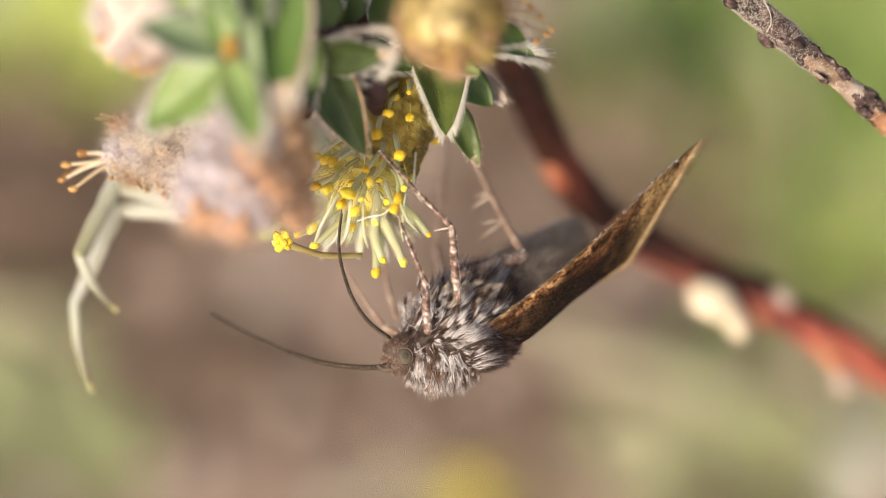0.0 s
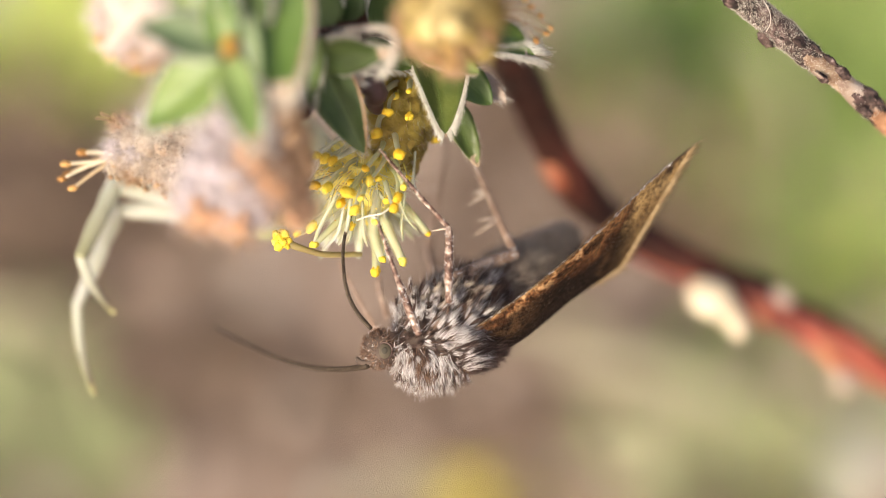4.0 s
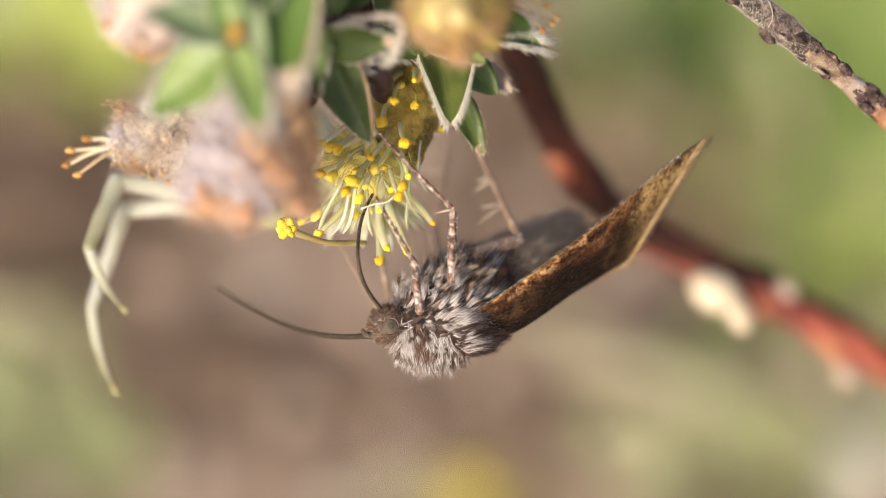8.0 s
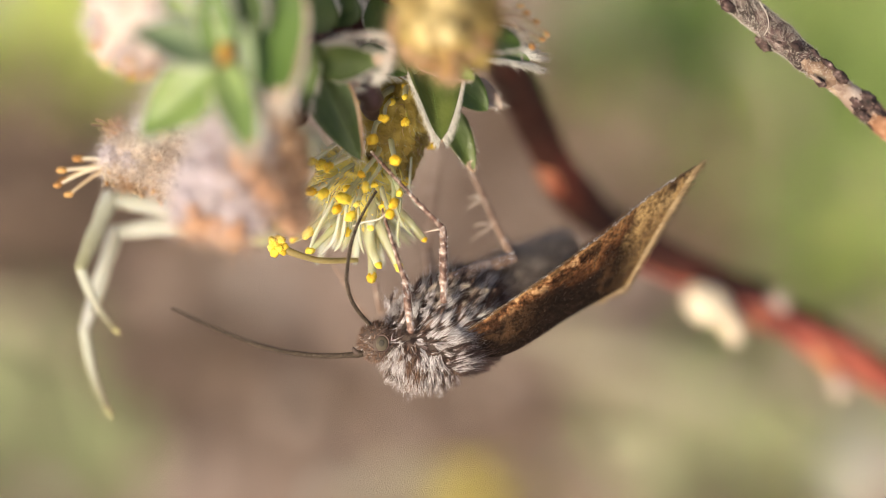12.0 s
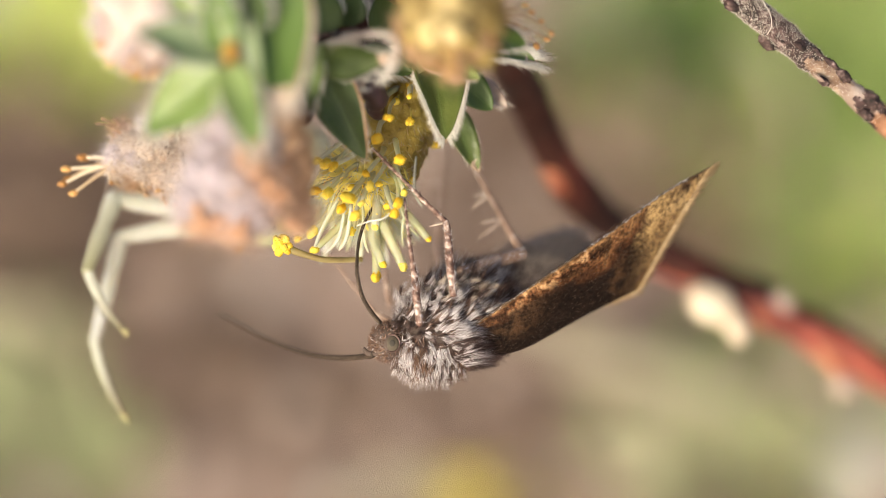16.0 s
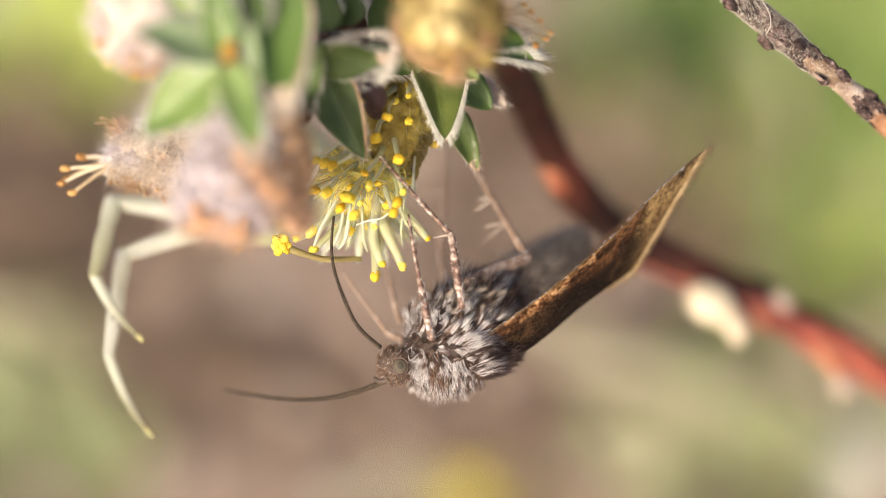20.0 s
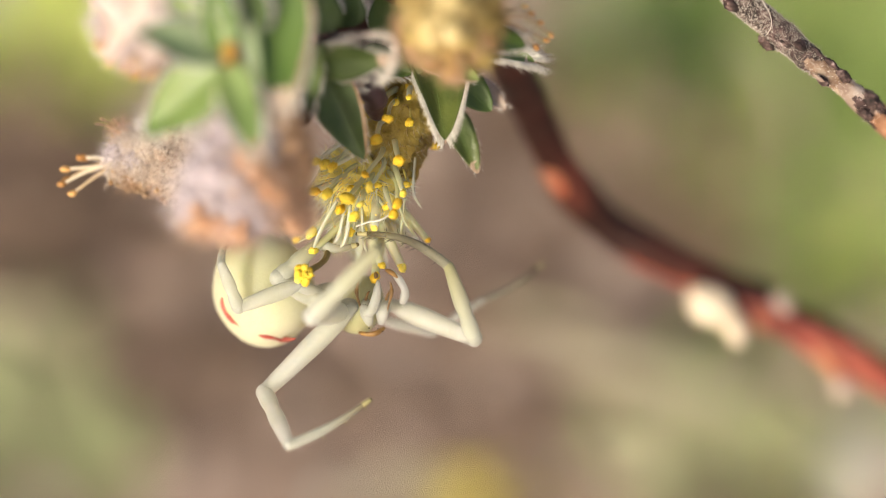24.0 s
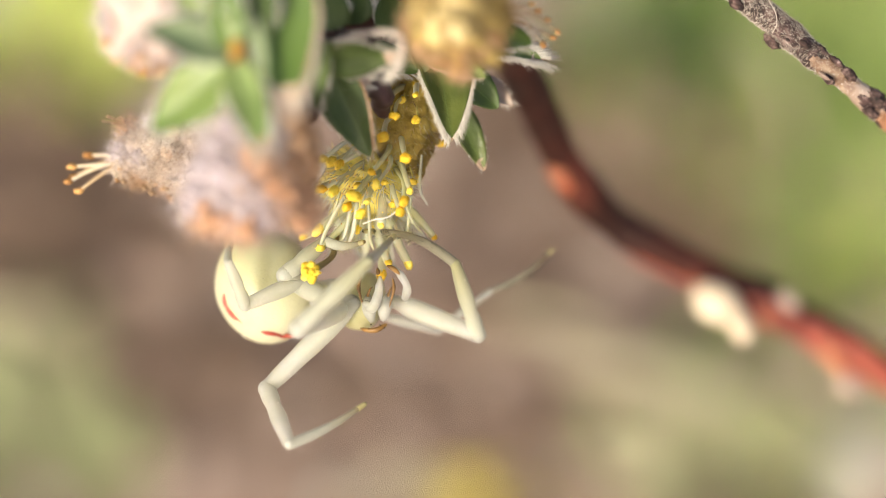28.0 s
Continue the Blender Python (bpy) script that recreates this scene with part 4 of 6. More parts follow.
def old_catkin(label, centre, axes, axis, core_mat, coats, stamens, spread, fil=None, anth=None, r=.05, size=.16):
    """A withered catkin: a core, coats of down (material, count, length, keep), and stamens pushed out along its axis."""
    t = aim(axis)
    core = part("catkin", ball(centre, axes, 20, 26, 0.42, 2.6, centre[0], t), core_mat, branch, label)
    for mat, count, ln, keep, slant in coats:
        ps, ns = skin_points(centre, np.asarray(axes) * .98, count, t, keep)
        wide = .034 if slant > 1 else .022
        part("down", hairs(ps, ns + unit(axis) * slant + rng.normal(0, .2, (count, 3)), rng.uniform(.45, 1.1, count) * ln, wide, .4), mat, core, "", "stuff")
    ps, ns = skin_points(centre, np.asarray(axes) * .95, stamens, t, lambda o: o[2] > spread[0])
    for p, n in zip(ps, ns):
        ln = rng.uniform(*spread[1])
        stamen(core, p, p + unit(n + unit(axis) * spread[2] + rng.normal(0, .25, 3)) * ln, rng.normal(0, .12, 3), fil or M_FIL_OLD, anth or M_ANTHER_OLD, r, size)
    return core


drooping = yellow_catkin()


def florets(core, rows, hair):
    """Soft withered florets crowded on a catkin: place, size in mm, stuff, and the down on each."""
    for u, v, d, r, mat in rows:
        c = q(u, v, d)
        r = r * (rng.uniform(.95, 1.6) if hair < .6 else rng.uniform(.85, 1.35))
        axes = (r * rng.uniform(.75, 1.15), r * rng.uniform(.7, 1.0), r * rng.uniform(.85, 1.25))
        t = aim(unit(rng.normal(size=3)))
        body = .72 if hair < .6 else .95
        f = part("floret", ball(c, np.array(axes) * body, 12, 16, .4, 1.8, rng.uniform(0, 40), t), mat, core)
        n = 420 if hair < .6 else 280
        ps, ns = skin_points(c, np.array(axes) * body * .97, n, t)
        part("down", hairs(ps, ns * .5 + rng.normal(0, .55, (n, 3)), rng.uniform(.3, 1.1, n) * hair * (1.5 if hair < .6 else 1), .016, .6), M_CREAMHAIR if mat is M_CREAM else M_PINKHAIR if mat in (M_LILAC, M_PALELILAC) else mat, f, "", "stuff")


# the long withered one with stamens pushed out to its side
left = old_catkin("withered cream and pink catkin", q(274, 258, 3.2), (1.05, 1.1, 1.9), q(-.78, .42) - q(0, 0), M_CREAM,
                  [(M_FIL_OLD, 160, .5, None, .8)], 6, (-.6, (.2, .5), .5), size=.12)
florets(left, [(u, v, d + 2.4, r, m) for u, v, d, r, m in ((208, 266, -.3, .50, M_LILAC), (214, 290, -.2, .42, M_CREAM), (234, 244, -.3, .62, M_CREAM), (244, 274, -.7, .55, M_LILAC), (262, 258, -.9, .62, M_CREAM), (258, 292, -.8, .50, M_CREAM), (290, 262, -1.0, .55, M_CREAM), (282, 300, -.8, .5, M_CREAM),
               (312, 282, -1.0, .58, M_CREAM), (326, 254, -.8, .60, M_CREAM), (300, 232, -.5, .55, M_PEACH), (268, 226, -.2, .55, M_LILAC), (320, 310, -.6, .50, M_CREAM), (340, 290, -.6, .55, M_TAN), (222, 226, .2, .40, M_PEACH), (292, 318, -.3, .36, M_PEACH), (240, 306, -.3, .36, M_TAN))], .5)
for u, v, d in ((118, 292, -.2), (148, 272, .2), (112, 318, -.3), (130, 335, -.4), (121, 310, .3)):
    stamen(left, q(212 + rng.uniform(-12, 12), 276 + rng.uniform(-10, 14), 2.4), q(u, v, d + 2.4), rng.normal(0, .05, 3) + np.array([0, 0, .1]), M_FIL_OLD, M_ANTHER_OLD, .085, .22)
for k in range(34):
    u = rng.uniform(196, 322)
    v = 300 + (u - 200) * .36 + rng.normal(0, 8)
    stamen(left, q(u + 8, v - 30, 2.3), q(u, v + rng.uniform(-6, 8), 1.9), rng.normal(0, .16, 3), M_BROWNHAIR if k % 2 else M_FIL_OLD, M_BROWNHAIR if k % 3 else M_ANTHER_OLD, .055, .13)
for u, v in ((172, 210), (182, 202), (192, 214), (202, 204), (210, 222)):
    stamen(left, q(222, 230, 2.6), q(u, v, 2.2), rng.normal(0, .08, 3), M_BROWNHAIR, M_BROWNHAIR, .045, .10)
# the nearest, lilac-grey with orange withered anthers
near = old_catkin("withered lilac-grey catkin with orange anthers", q(426, 296, -8.2), (1.45, 1.3, 2.0), q(-.12, 1) - q(0, 0), M_LILAC,
                  [(M_PINKHAIR, 900, 1.1, None, .4), (M_ORANGEHAIR, 160, .8, lambda o: o[0] < .2 or o[2] > .5, .3)], 10, (.3, (.2, .6), .3), size=.2)
florets(near, [(u, v, d - 1.2, r, m) for u, v, d, r, m in ((404, 226, -7.6, .62, M_PALELILAC), (378, 262, -7.6, .62, M_PALELILAC), (358, 300, -7.6, .60, M_PALELILAC), (346, 336, -7.4, .58, M_PALELILAC), (338, 366, -7.2, .46, M_PALELILAC), (386, 300, -8.2, .66, M_PALELILAC), (378, 342, -8.0, .60, M_LILAC), (430, 250, -8.0, .60, M_LILAC), (452, 232, -7.4, .55, M_PALELILAC),
               (432, 278, -8.3, .46, M_PEACH), (452, 296, -8.4, .52, M_PEACH), (474, 316, -8.2, .52, M_PEACH), (488, 334, -7.8, .40, M_PEACH), (416, 320, -8.2, .55, M_LILAC), (444, 340, -8.0, .55, M_LILAC), (356, 388, -7.4, .42, M_PEACH), (382, 384, -7.6, .50, M_PEACH), (412, 396, -7.4, .46, M_PEACH), (436, 400, -6.8, .36, M_PEACH),
               (412, 360, -7.8, .52, M_LILAC), (452, 372, -7.4, .50, M_LILAC), (480, 270, -7.2, .55, M_LILAC), (468, 246, -7.0, .50, M_TAN), (478, 356, -7.2, .46, M_PEACH), (372, 232, -6.8, .5, M_PALELILAC))], 1.1)
for k in range(40):
    f = rng.uniform(0, 1)
    u, v = (412 + 86 * f + rng.normal(0, 8), 258 + 92 * f + rng.normal(0, 9)) if k % 2 else (346 + 100 * f, 376 + 24 * f + rng.normal(0, 10))
    stamen(near, q(u - 10, v - 26, -8.8), q(u, v, -9.7 + rng.normal(0, .2)), rng.normal(0, .16, 3), M_ORANGEHAIR, M_ORANGEHAIR, .06, .2)
brown = old_catkin("withered brown catkin", q(512, 262, -7.2), (.80, 1.0, 2.0), q(.12, 1) - q(0, 0), M_TAN,
                   [(M_BROWNHAIR, 300, .7, None, .3)], 8, (.4, (.2, .5), .3))
florets(brown, [(u, v, d - 2.8, r, m) for u, v, d, r, m in ((498, 216, -5.2, .56, M_TAN), (516, 250, -5.4, .58, M_TAN), (534, 286, -5.2, .50, M_TAN), (506, 296, -5.6, .50, M_TAN), (500, 340, -5.6, .42, M_PEACH), (526, 326, -5.0, .40, M_PEACH), (522, 388, -5.2, .44, M_PEACH), (540, 372, -4.6, .30, M_PEACH), (486, 196, -4.8, .5, M_TAN))], .8)
old_catkin("withered pink catkin", q(262, 6, -8.5), (2.0, 1.9, 2.3), q(-.35, 1) - q(0, 0), M_PINK,
           [(M_PINKHAIR, 1400, .9, None, .3), (M_ORANGEHAIR, 120, .5, lambda o: o[2] > .6, .2)], 16, (.72, (.3, .8), .3), size=.2)
gold = old_catkin("golden half-open catkin", q(800, 14, -8.5), (1.9, 1.85, 2.05), q(.05, 1) - q(0, 0), M_GOLDHAIR,
                  [(M_GOLDHAIR, 1300, .8, None, .3), (M_BROWNHAIR, 120, .5, lambda o: o[2] > .6, .3)], 22, (.5, (.25, .6), .3), M_GOLDHAIR, M_ANTHER_OLD)
florets(gold, ((776, 20, -10.2, .72, M_BUTTER), (804, 44, -10.4, .76, M_BUTTER), (762, 48, -10.0, .62, M_BUTTER), (746, 14, -9.6, .55, M_BUTTER), (790, -4, -10.0, .6, M_BUTTER), (820, 12, -10.0, .5, M_BUTTER), (740, 76, -8.6, .5, M_TAN), (770, 92, -8.8, .5, M_TAN), (808, 88, -9.0, .5, M_TAN), (846, 66, -8.8, .5, M_TAN), (722, 40, -8.4, .5, M_TAN), (803, 116, -7.6, .36, M_TAN), (866, 30, -8.6, .5, M_GOLDHAIR), (856, 92, -8.0, .4, M_OCHRE)), .7)
for u, v, d in ((976, 52, -4), (958, 30, -4), (968, 62, -3.5), (940, 14, -4.5), (950, 74, -3), (930, 2, -4)):
    stamen(gold, q(862, 26, -5), q(u, v, d), np.array([0, 0, .3]) + rng.normal(0, .15, 3), M_BROWNHAIR if u > 960 else M_FIL_OLD, M_ANTHER_OLD, .045, .17)

# leaves: the near rosette
for bu, bv, bd, tu, tv, td, w, face, mat, dry in (
        (396, 84, -12.6, 244, 46, -14.0, 84, (-.2, -1, .5), M_LEAF_GREY, 0), (392, 112, -12.6, 252, 230, -11.4, 100, (-.3, -1, .1), M_LEAF, 0), (404, 112, -12.6, 458, 262, -14.0, 66, (.2, -1, -.1), M_LEAF_LIGHT, 1),
        (400, 80, -12.6, 376, -60, -13.2, 66, (-.1, -1, .3), M_LEAF, 0), (396, 84, -12.6, 300, -20, -12.6, 66, (-.3, -1, .3), M_LEAF_LIGHT, 0), (398, 128, -11.4, 344, 216, -11.0, 50, (0, -1, .2), M_LEAF_DARK, 0),
        (424, 96, -12, 500, 176, -11.5, 60, (.2, -1, .1), M_LEAF_MID, 0), (420, 60, -12, 450, -50, -12, 90, (.2, -1, .3), M_LEAF_DARK, 0)):
    leaf(branch, q(bu, bv, bd), q(tu, tv, td), w, face, mat, .3, .05, 80 if dry else 40, .7, bool(dry))
# the broad pale-edged one beside it, its inner half silvery with down
broad = leaf(branch, q(474, -34, -11), q(506, 186, -12.6), 128, (.1, -1, .15), M_LEAF, .30, .02, 300, .5, True, "broad green leaf with silvery down and a pink margin", .5, (1, M_TIP, .10))
silver, *_ = blade(q(436, 24, -12.2), q(460, 142, -13.3), 26 * STEP, (-.3, -1, .1), .3, .02)
part("silver_fold", silver, M_LEAF_SILVER, broad, "silvery downy fold of the leaf")
part("rosette_heart", ball(q(407, 84, -12.8), (.30, .3, .45), 10, 12, .25, 2, 1), M_HEART, branch, "orange-brown bud at the heart of the leaves")
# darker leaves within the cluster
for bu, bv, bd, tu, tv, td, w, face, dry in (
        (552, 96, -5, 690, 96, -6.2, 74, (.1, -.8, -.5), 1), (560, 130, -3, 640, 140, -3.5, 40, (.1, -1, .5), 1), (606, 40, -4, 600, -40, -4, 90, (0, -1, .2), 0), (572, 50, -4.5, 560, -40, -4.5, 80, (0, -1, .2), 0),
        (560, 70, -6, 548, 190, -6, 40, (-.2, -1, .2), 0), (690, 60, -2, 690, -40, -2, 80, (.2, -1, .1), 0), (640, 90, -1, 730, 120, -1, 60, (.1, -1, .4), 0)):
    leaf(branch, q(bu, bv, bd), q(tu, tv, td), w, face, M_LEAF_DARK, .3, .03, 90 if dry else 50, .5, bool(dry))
line = curve([q(588, 66, -6.2), q(622, 56, -6.8), q(664, 50, -7.2), q(698, 60, -7.4), q(700, 88, -7.4), q(690, 118, -7.0), q(672, 138, -6.4)], 40)
margin = part("leaf_margin", tube(line, np.interp(np.linspace(0, 1, 40), [0, .3, .5, .75, 1], [.03, .06, .09, .11, .03]), 10, .35, freq=2.5), M_PINK, branch, "furry pink-white leaf margin")
i = np.minimum(rng.integers(0, 56, 700), 28 + rng.integers(0, 11, 700))
part("down", hairs(line[i] + rng.normal(0, .08, (700, 3)), rng.normal(0, .45, (700, 3)) + np.array([-.3, -.2, -.5]), rng.uniform(.2, .5, 700), .013), M_HAIR, margin, "", "stuff")
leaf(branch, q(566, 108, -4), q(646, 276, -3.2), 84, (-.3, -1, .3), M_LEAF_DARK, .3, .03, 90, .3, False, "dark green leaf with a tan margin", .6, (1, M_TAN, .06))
part("withered_stalk", tube(curve([q(640, 130, -2.5), q(664, 160, -2.2), q(664, 180, -1.6), q(668, 196, -1.0)], 14), np.linspace(.66, .30, 14), 12, .3, seed=2), M_STALK, branch, "dark purple-brown stalk")
# crisp leaves beside the yellow catkin
leaf(branch, q(768, 100, -.6), q(788, 240, -1.6), 100, (.28, -1, .42), M_LEAF_MID, .62, -.04, 640, .40, True, "boat-shaped green leaf edged with white hairs", .42)
leaf(branch, q(748, 92, -2.0), q(848, 132, -2.6), 58, (.3, -1, .35), M_LEAF, .4, 0, 40, .25, rim=(0, M_TIP, .05))
leaf(branch, q(845, 84, -1.5), q(946, 100, -1.8), 54, (.1, -.7, .75), M_LEAF, .5, 0, 480, .7, True, "small green leaf with a dense white fringe")
leaf(branch, q(806, 128, .4), q(872, 186, .8), 70, (.2, -1, .3), M_LEAF_DARK, .3, .03, 0, .4)
leaf(branch, q(838, 140, 1.6), q(897, 182, 1.4), 46, (.4, -1, .4), M_BARK_PALE, .4, .03, 30, .3, label="papery dry bract")
leaf(branch, q(796, 190, 1.0), q(846, 292, 1.2), 56, (.3, -1, .3), M_LEAF_MID, .4, 0, 12, .3, True)
leaf(branch, q(740, 60, -2), q(738, 124, -1.4), 66, (.3, -1, .4), M_LEAF_DARK, .3, 0, 0, .5)
leaf(branch, q(860, 60, -3), q(930, 70, -4), 56, (.1, -1, .4), M_LEAF, .3, 0, 60, .6)
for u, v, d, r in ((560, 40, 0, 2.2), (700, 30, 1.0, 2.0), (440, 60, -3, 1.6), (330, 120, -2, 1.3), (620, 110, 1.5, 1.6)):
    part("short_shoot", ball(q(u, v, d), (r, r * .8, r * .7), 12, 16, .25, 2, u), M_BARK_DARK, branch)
for u0, v0, d0, u1, v1, d1, r in ((700, 30, 0, 330, 60, -5, .7), (560, 40, -1, 410, 70, -12.4, .55), (440, 60, -4, 300, 210, 0, .5), (600, 60, -1, 428, 240, -7, .5), (740, 10, -1, 800, 0, -6, .5), (640, 60, 0, 712, 130, 1.5, .6), (600, 80, -1, 530, 200, -3, .5)):
    part("side_shoot", tube(curve([q(u0, v0, d0), q((u0 + u1) / 2, (v0 + v1) / 2 - 12, (d0 + d1) / 2 + .6), q(u1, v1, d1)], 12), r, 10, .1), M_REDDARK, branch)


# ---- the moth ----
MOTH_BASE = q(800, 590, .8)
moth = thing("moth", MOTH_BASE, "furry grey-brown moth hanging below the yellow catkin", "moth")
BODY = unit(q(.83, -.55) - q(0, 0) + np.array([0, .006, 0]))       # from head to tail


def limb(name, length, radii, mat, parent, label="", n=9, lump=.0, bow=0.0, flat=1.0):
    """A rigid piece of a leg or feeler along +x from its joint; sizes in mm."""
    x = np.linspace(0, 1, 14)
    line = np.column_stack([x * length, x * 0, np.sin(x * math.pi) * bow])
    rad = np.interp(x, np.linspace(0, 1, len(radii)), radii)
    cap = np.array([1.35, 1.0, .6, .2])       # rounded ends
    w0, w1 = unit(line[0] - line[1]), unit(line[-1] - line[-2])
    line = np.concatenate([[line[0] + w0 * rad[0] * math.sin(c) * .9 for c in cap], line, [line[-1] + w1 * rad[-1] * math.sin(c) * .9 for c in cap[::-1]]])
    rad = np.concatenate([rad[0] * np.cos(cap), rad, rad[-1] * np.cos(cap[::-1])])
    return part(name, tube(line, rad, n, lump, flat, seed=length, freq=3.0), mat, parent, label, base=np.zeros(3))


def bristles(name, parent, length, rad, count, ln, thick, mat, lean=.8, lo=0.0, hi=1.0, side=None, bow=0.0):
    rs, ws = [], []
    for _ in range(count):
        f, a = rng.uniform(lo, hi), rng.uniform(0, 2 * math.pi) if side is None else side + rng.normal(0, .35)
        o = np.array([0, math.cos(a), math.sin(a)])
        rs.append(np.array([f * length, 0, math.sin(f * math.pi) * bow]) + o * rad * .9)
        ws.append(o + np.array([lean, 0, 0]) + rng.normal(0, .15, 3))
    return part(name, hairs(rs, ws, rng.uniform(.6, 1.2, count) * ln, thick, .15), mat, parent, "", "stuff", base=np.zeros(3))


def make_moth():
    t = aim(BODY)
    c, axes = q(804, 590, .9), (1.80, 1.75, 2.55)
    thorax = part("thorax", ball(c, axes, 18, 24, .08, 1.5, 1.0, t), M_SKIN, moth)
    # hair-like scales gathered into small locks; pale, brown and dark by region
    count = 26000
    ps, ns = skin_points(c, axes, count, t, lambda o: o[1] > -.75)
    heart = ps[::30]
    own = np.concatenate([np.argmin(((ps[i:i + 1000, None] - heart[None]) ** 2).sum(2), 1) for i in range(0, len(ps), 1000)])
    chest = np.clip(-(heart - c) @ np.array([0, 0, 1.0]) * .55 - (heart - c) @ BODY * .35 - .15, 0, 1)
    belly = np.clip((heart - c) @ np.array([0, 0, 1.0]) * .6 - .1, 0, 1)
    flow = BODY[None] * (1 - chest[:, None] * .8) + np.array([-.10, -.25, -.9])[None] * chest[:, None] + np.array([-.1, -.2, .7])[None] * belly[:, None] + rng.normal(0, .15, heart.shape)
    tips = heart + flow * (rng.uniform(.42, .80, (len(heart), 1)) + .25 * belly[:, None]) + ns[::30] * .12

    def zone(u, v, wide):
        """How near each lock lies to a place of the plan."""
        a = q(u, v, -1)
        return np.exp(-((heart[:, 0] - a[0]) ** 2 + (heart[:, 2] - a[2]) ** 2) / (wide * STEP) ** 2)
    streak = np.array([noise.noise(Vector((p[0] * 3.4, p[1] * 3.4, p[2] * 3.4 + 4))) for p in heart])
    # the dark zone at (842, 660) is shade under the wing, given as darker fur
    light = .40 + 1.15 * streak + .34 * zone(806, 618, 38) + .46 * zone(790, 672, 34) + .30 * zone(745, 665, 30) - .45 * zone(768, 648, 20) - .30 * zone(748, 600, 24) - .12 * zone(786, 552, 44) - .42 * zone(842, 660, 40) + rng.normal(0, .10, len(heart))
    rust = zone(766, 652, 22) + .35 * zone(846, 640, 30)
    dice = .6 * rng.uniform(size=len(heart))[own] + .4 * rng.uniform(size=count)
    pale = dice < np.clip(light, .10, .90)[own]
    brown = ~pale & (rng.uniform(size=count) < np.clip(.30 + rust, 0, .95)[own])
    goal = tips[own] + rng.normal(0, .045, ps.shape)
    ways = goal - ps
    lens = np.linalg.norm(ways, axis=1) * rng.uniform(.65, 1.1, len(ps))
    for name, mat, pick in (("fur", M_FUR, pale), ("brown_fur", M_FURBROWN, brown), ("dark_fur", M_FURDARK, ~pale & ~brown)):
        part(name, hairs(ps[pick], ways[pick], lens[pick], .0150, .16), mat, thorax, "grey and white hair-like scales" if name == "fur" else "", "stuff")
    # longer locks over the wing root, the collar and the crest
    for u, v, d, wide, n, way, ln, mat in ((762, 640, -.5, .34, 16, (-.1, -.35, -.8), .45, M_FUR), (745, 600, -.9, .34, 12, (.6, -.4, .4), .5, M_FURDARK),
                                           (736, 572, .6, .34, 60, (-.3, -.1, .8), .6, M_FUR), (756, 548, .5, .36, 70, (.2, -.1, .9), .5, M_FUR), (762, 536, -.3, .32, 24, (.2, -.2, .8), .55, M_FURDARK), (800, 530, -.3, .36, 50, (.6, -.2, .7), .65, M_FURGREY), (840, 530, .0, .36, 40, (.9, -.2, .6), .7, M_FURGREY), (780, 545, -.6, .4, 24, (.5, -.3, .7), .6, M_FUR)):
        rs, ws, ls = [], [], []
        for _ in range(n):
            root = q(u, v, d) + rng.normal(0, wide, 3) * [1, .4, 1]
            tip = root + unit(np.array(way) + rng.normal(0, .22, 3)) * ln * rng.uniform(.6, 1.1)
            for _ in range(22):
                r0 = root + rng.normal(0, .07, 3)
                w = tip + rng.normal(0, .03, 3) - r0
                rs.append(r0)
                ws.append(w)
                ls.append(np.linalg.norm(w) * rng.uniform(.6, 1.05))
        part("tuft", hairs(rs, ws, ls, .0105, .18), mat, thorax, "", "stuff")
    # the rear lobe below the wings
    c2, axes2 = q(852, 604, .9), (1.16, 1.25, 1.40)
    rear = part("rear_thorax", ball(c2, axes2, 16, 20, .08, 1.5, 5.0, t), M_SKIN, moth)
    ps, ns = skin_points(c2, axes2, 5200, t, lambda o: o[1] > -.75)
    for name, mat, a0, a1 in (("dark_fur", M_FURDARK, 0, 5000), ("fur", M_FURTAN, 5000, 5200)):
        n = a1 - a0
        part(name, hairs(ps[a0:a1], ns[a0:a1] * .30 + BODY * .8 + rng.normal(0, .16, (n, 3)), rng.uniform(.35, .8, n), .018, .2), mat, rear, "", "stuff")
    # streaks of hair laid over the wing root
    for mat, n, low in ((M_FUR, 34, 0.0), (M_FURDARK, 40, .35)):
        rs, ws, ls = [], [], []
        for _ in range(n):
            f = rng.uniform(low, 1)
            root = q(828 + 16 * f + rng.normal(0, 7), 582 + 66 * f, -1.15 + .25 * f)
            tip = root + unit(np.array([1, -.10, .42]) + rng.normal(0, .16, 3)) * rng.uniform(.6, 1.5)
            for _ in range(16):
                r0 = root + rng.normal(0, .06, 3)
                w = tip + rng.normal(0, .035, 3) - r0
                rs.append(r0)
                ws.append(w)
                ls.append(np.linalg.norm(w) * rng.uniform(.5, 1.05))
        part("tuft", hairs(rs, ws, ls, .0115, .12), mat, thorax, "", "stuff")
    a, b = q(836, 552, 2.0), q(1022, 411, 7.5)
    line = curve([a, q(905, 502, 3.4), q(967, 456, 5.4), b], 26)
    rad = np.interp(np.linspace(0, 1, 26), [0, .3, .7, .92, 1], [.7, 1.28, .84, .42, .12])
    rad = rad * (1 + .035 * np.sin(np.linspace(0, 7 * 2 * math.pi, 26)))
    abdomen = part("abdomen", tube(line, rad, 20, .04), M_BELLY, moth)
    rs, ws = [], []
    for _ in range(8000):
        i = rng.integers(0, 24)
        w = unit(line[i + 1] - line[i])
        o = unit(rng.normal(size=3))
        o = unit(o - w * np.dot(o, w))
        rs.append(line[i] + o * rad[i] * .97 + w * rng.uniform(0, .3))
        ws.append(o * .75 + w + rng.normal(0, .25, 3))
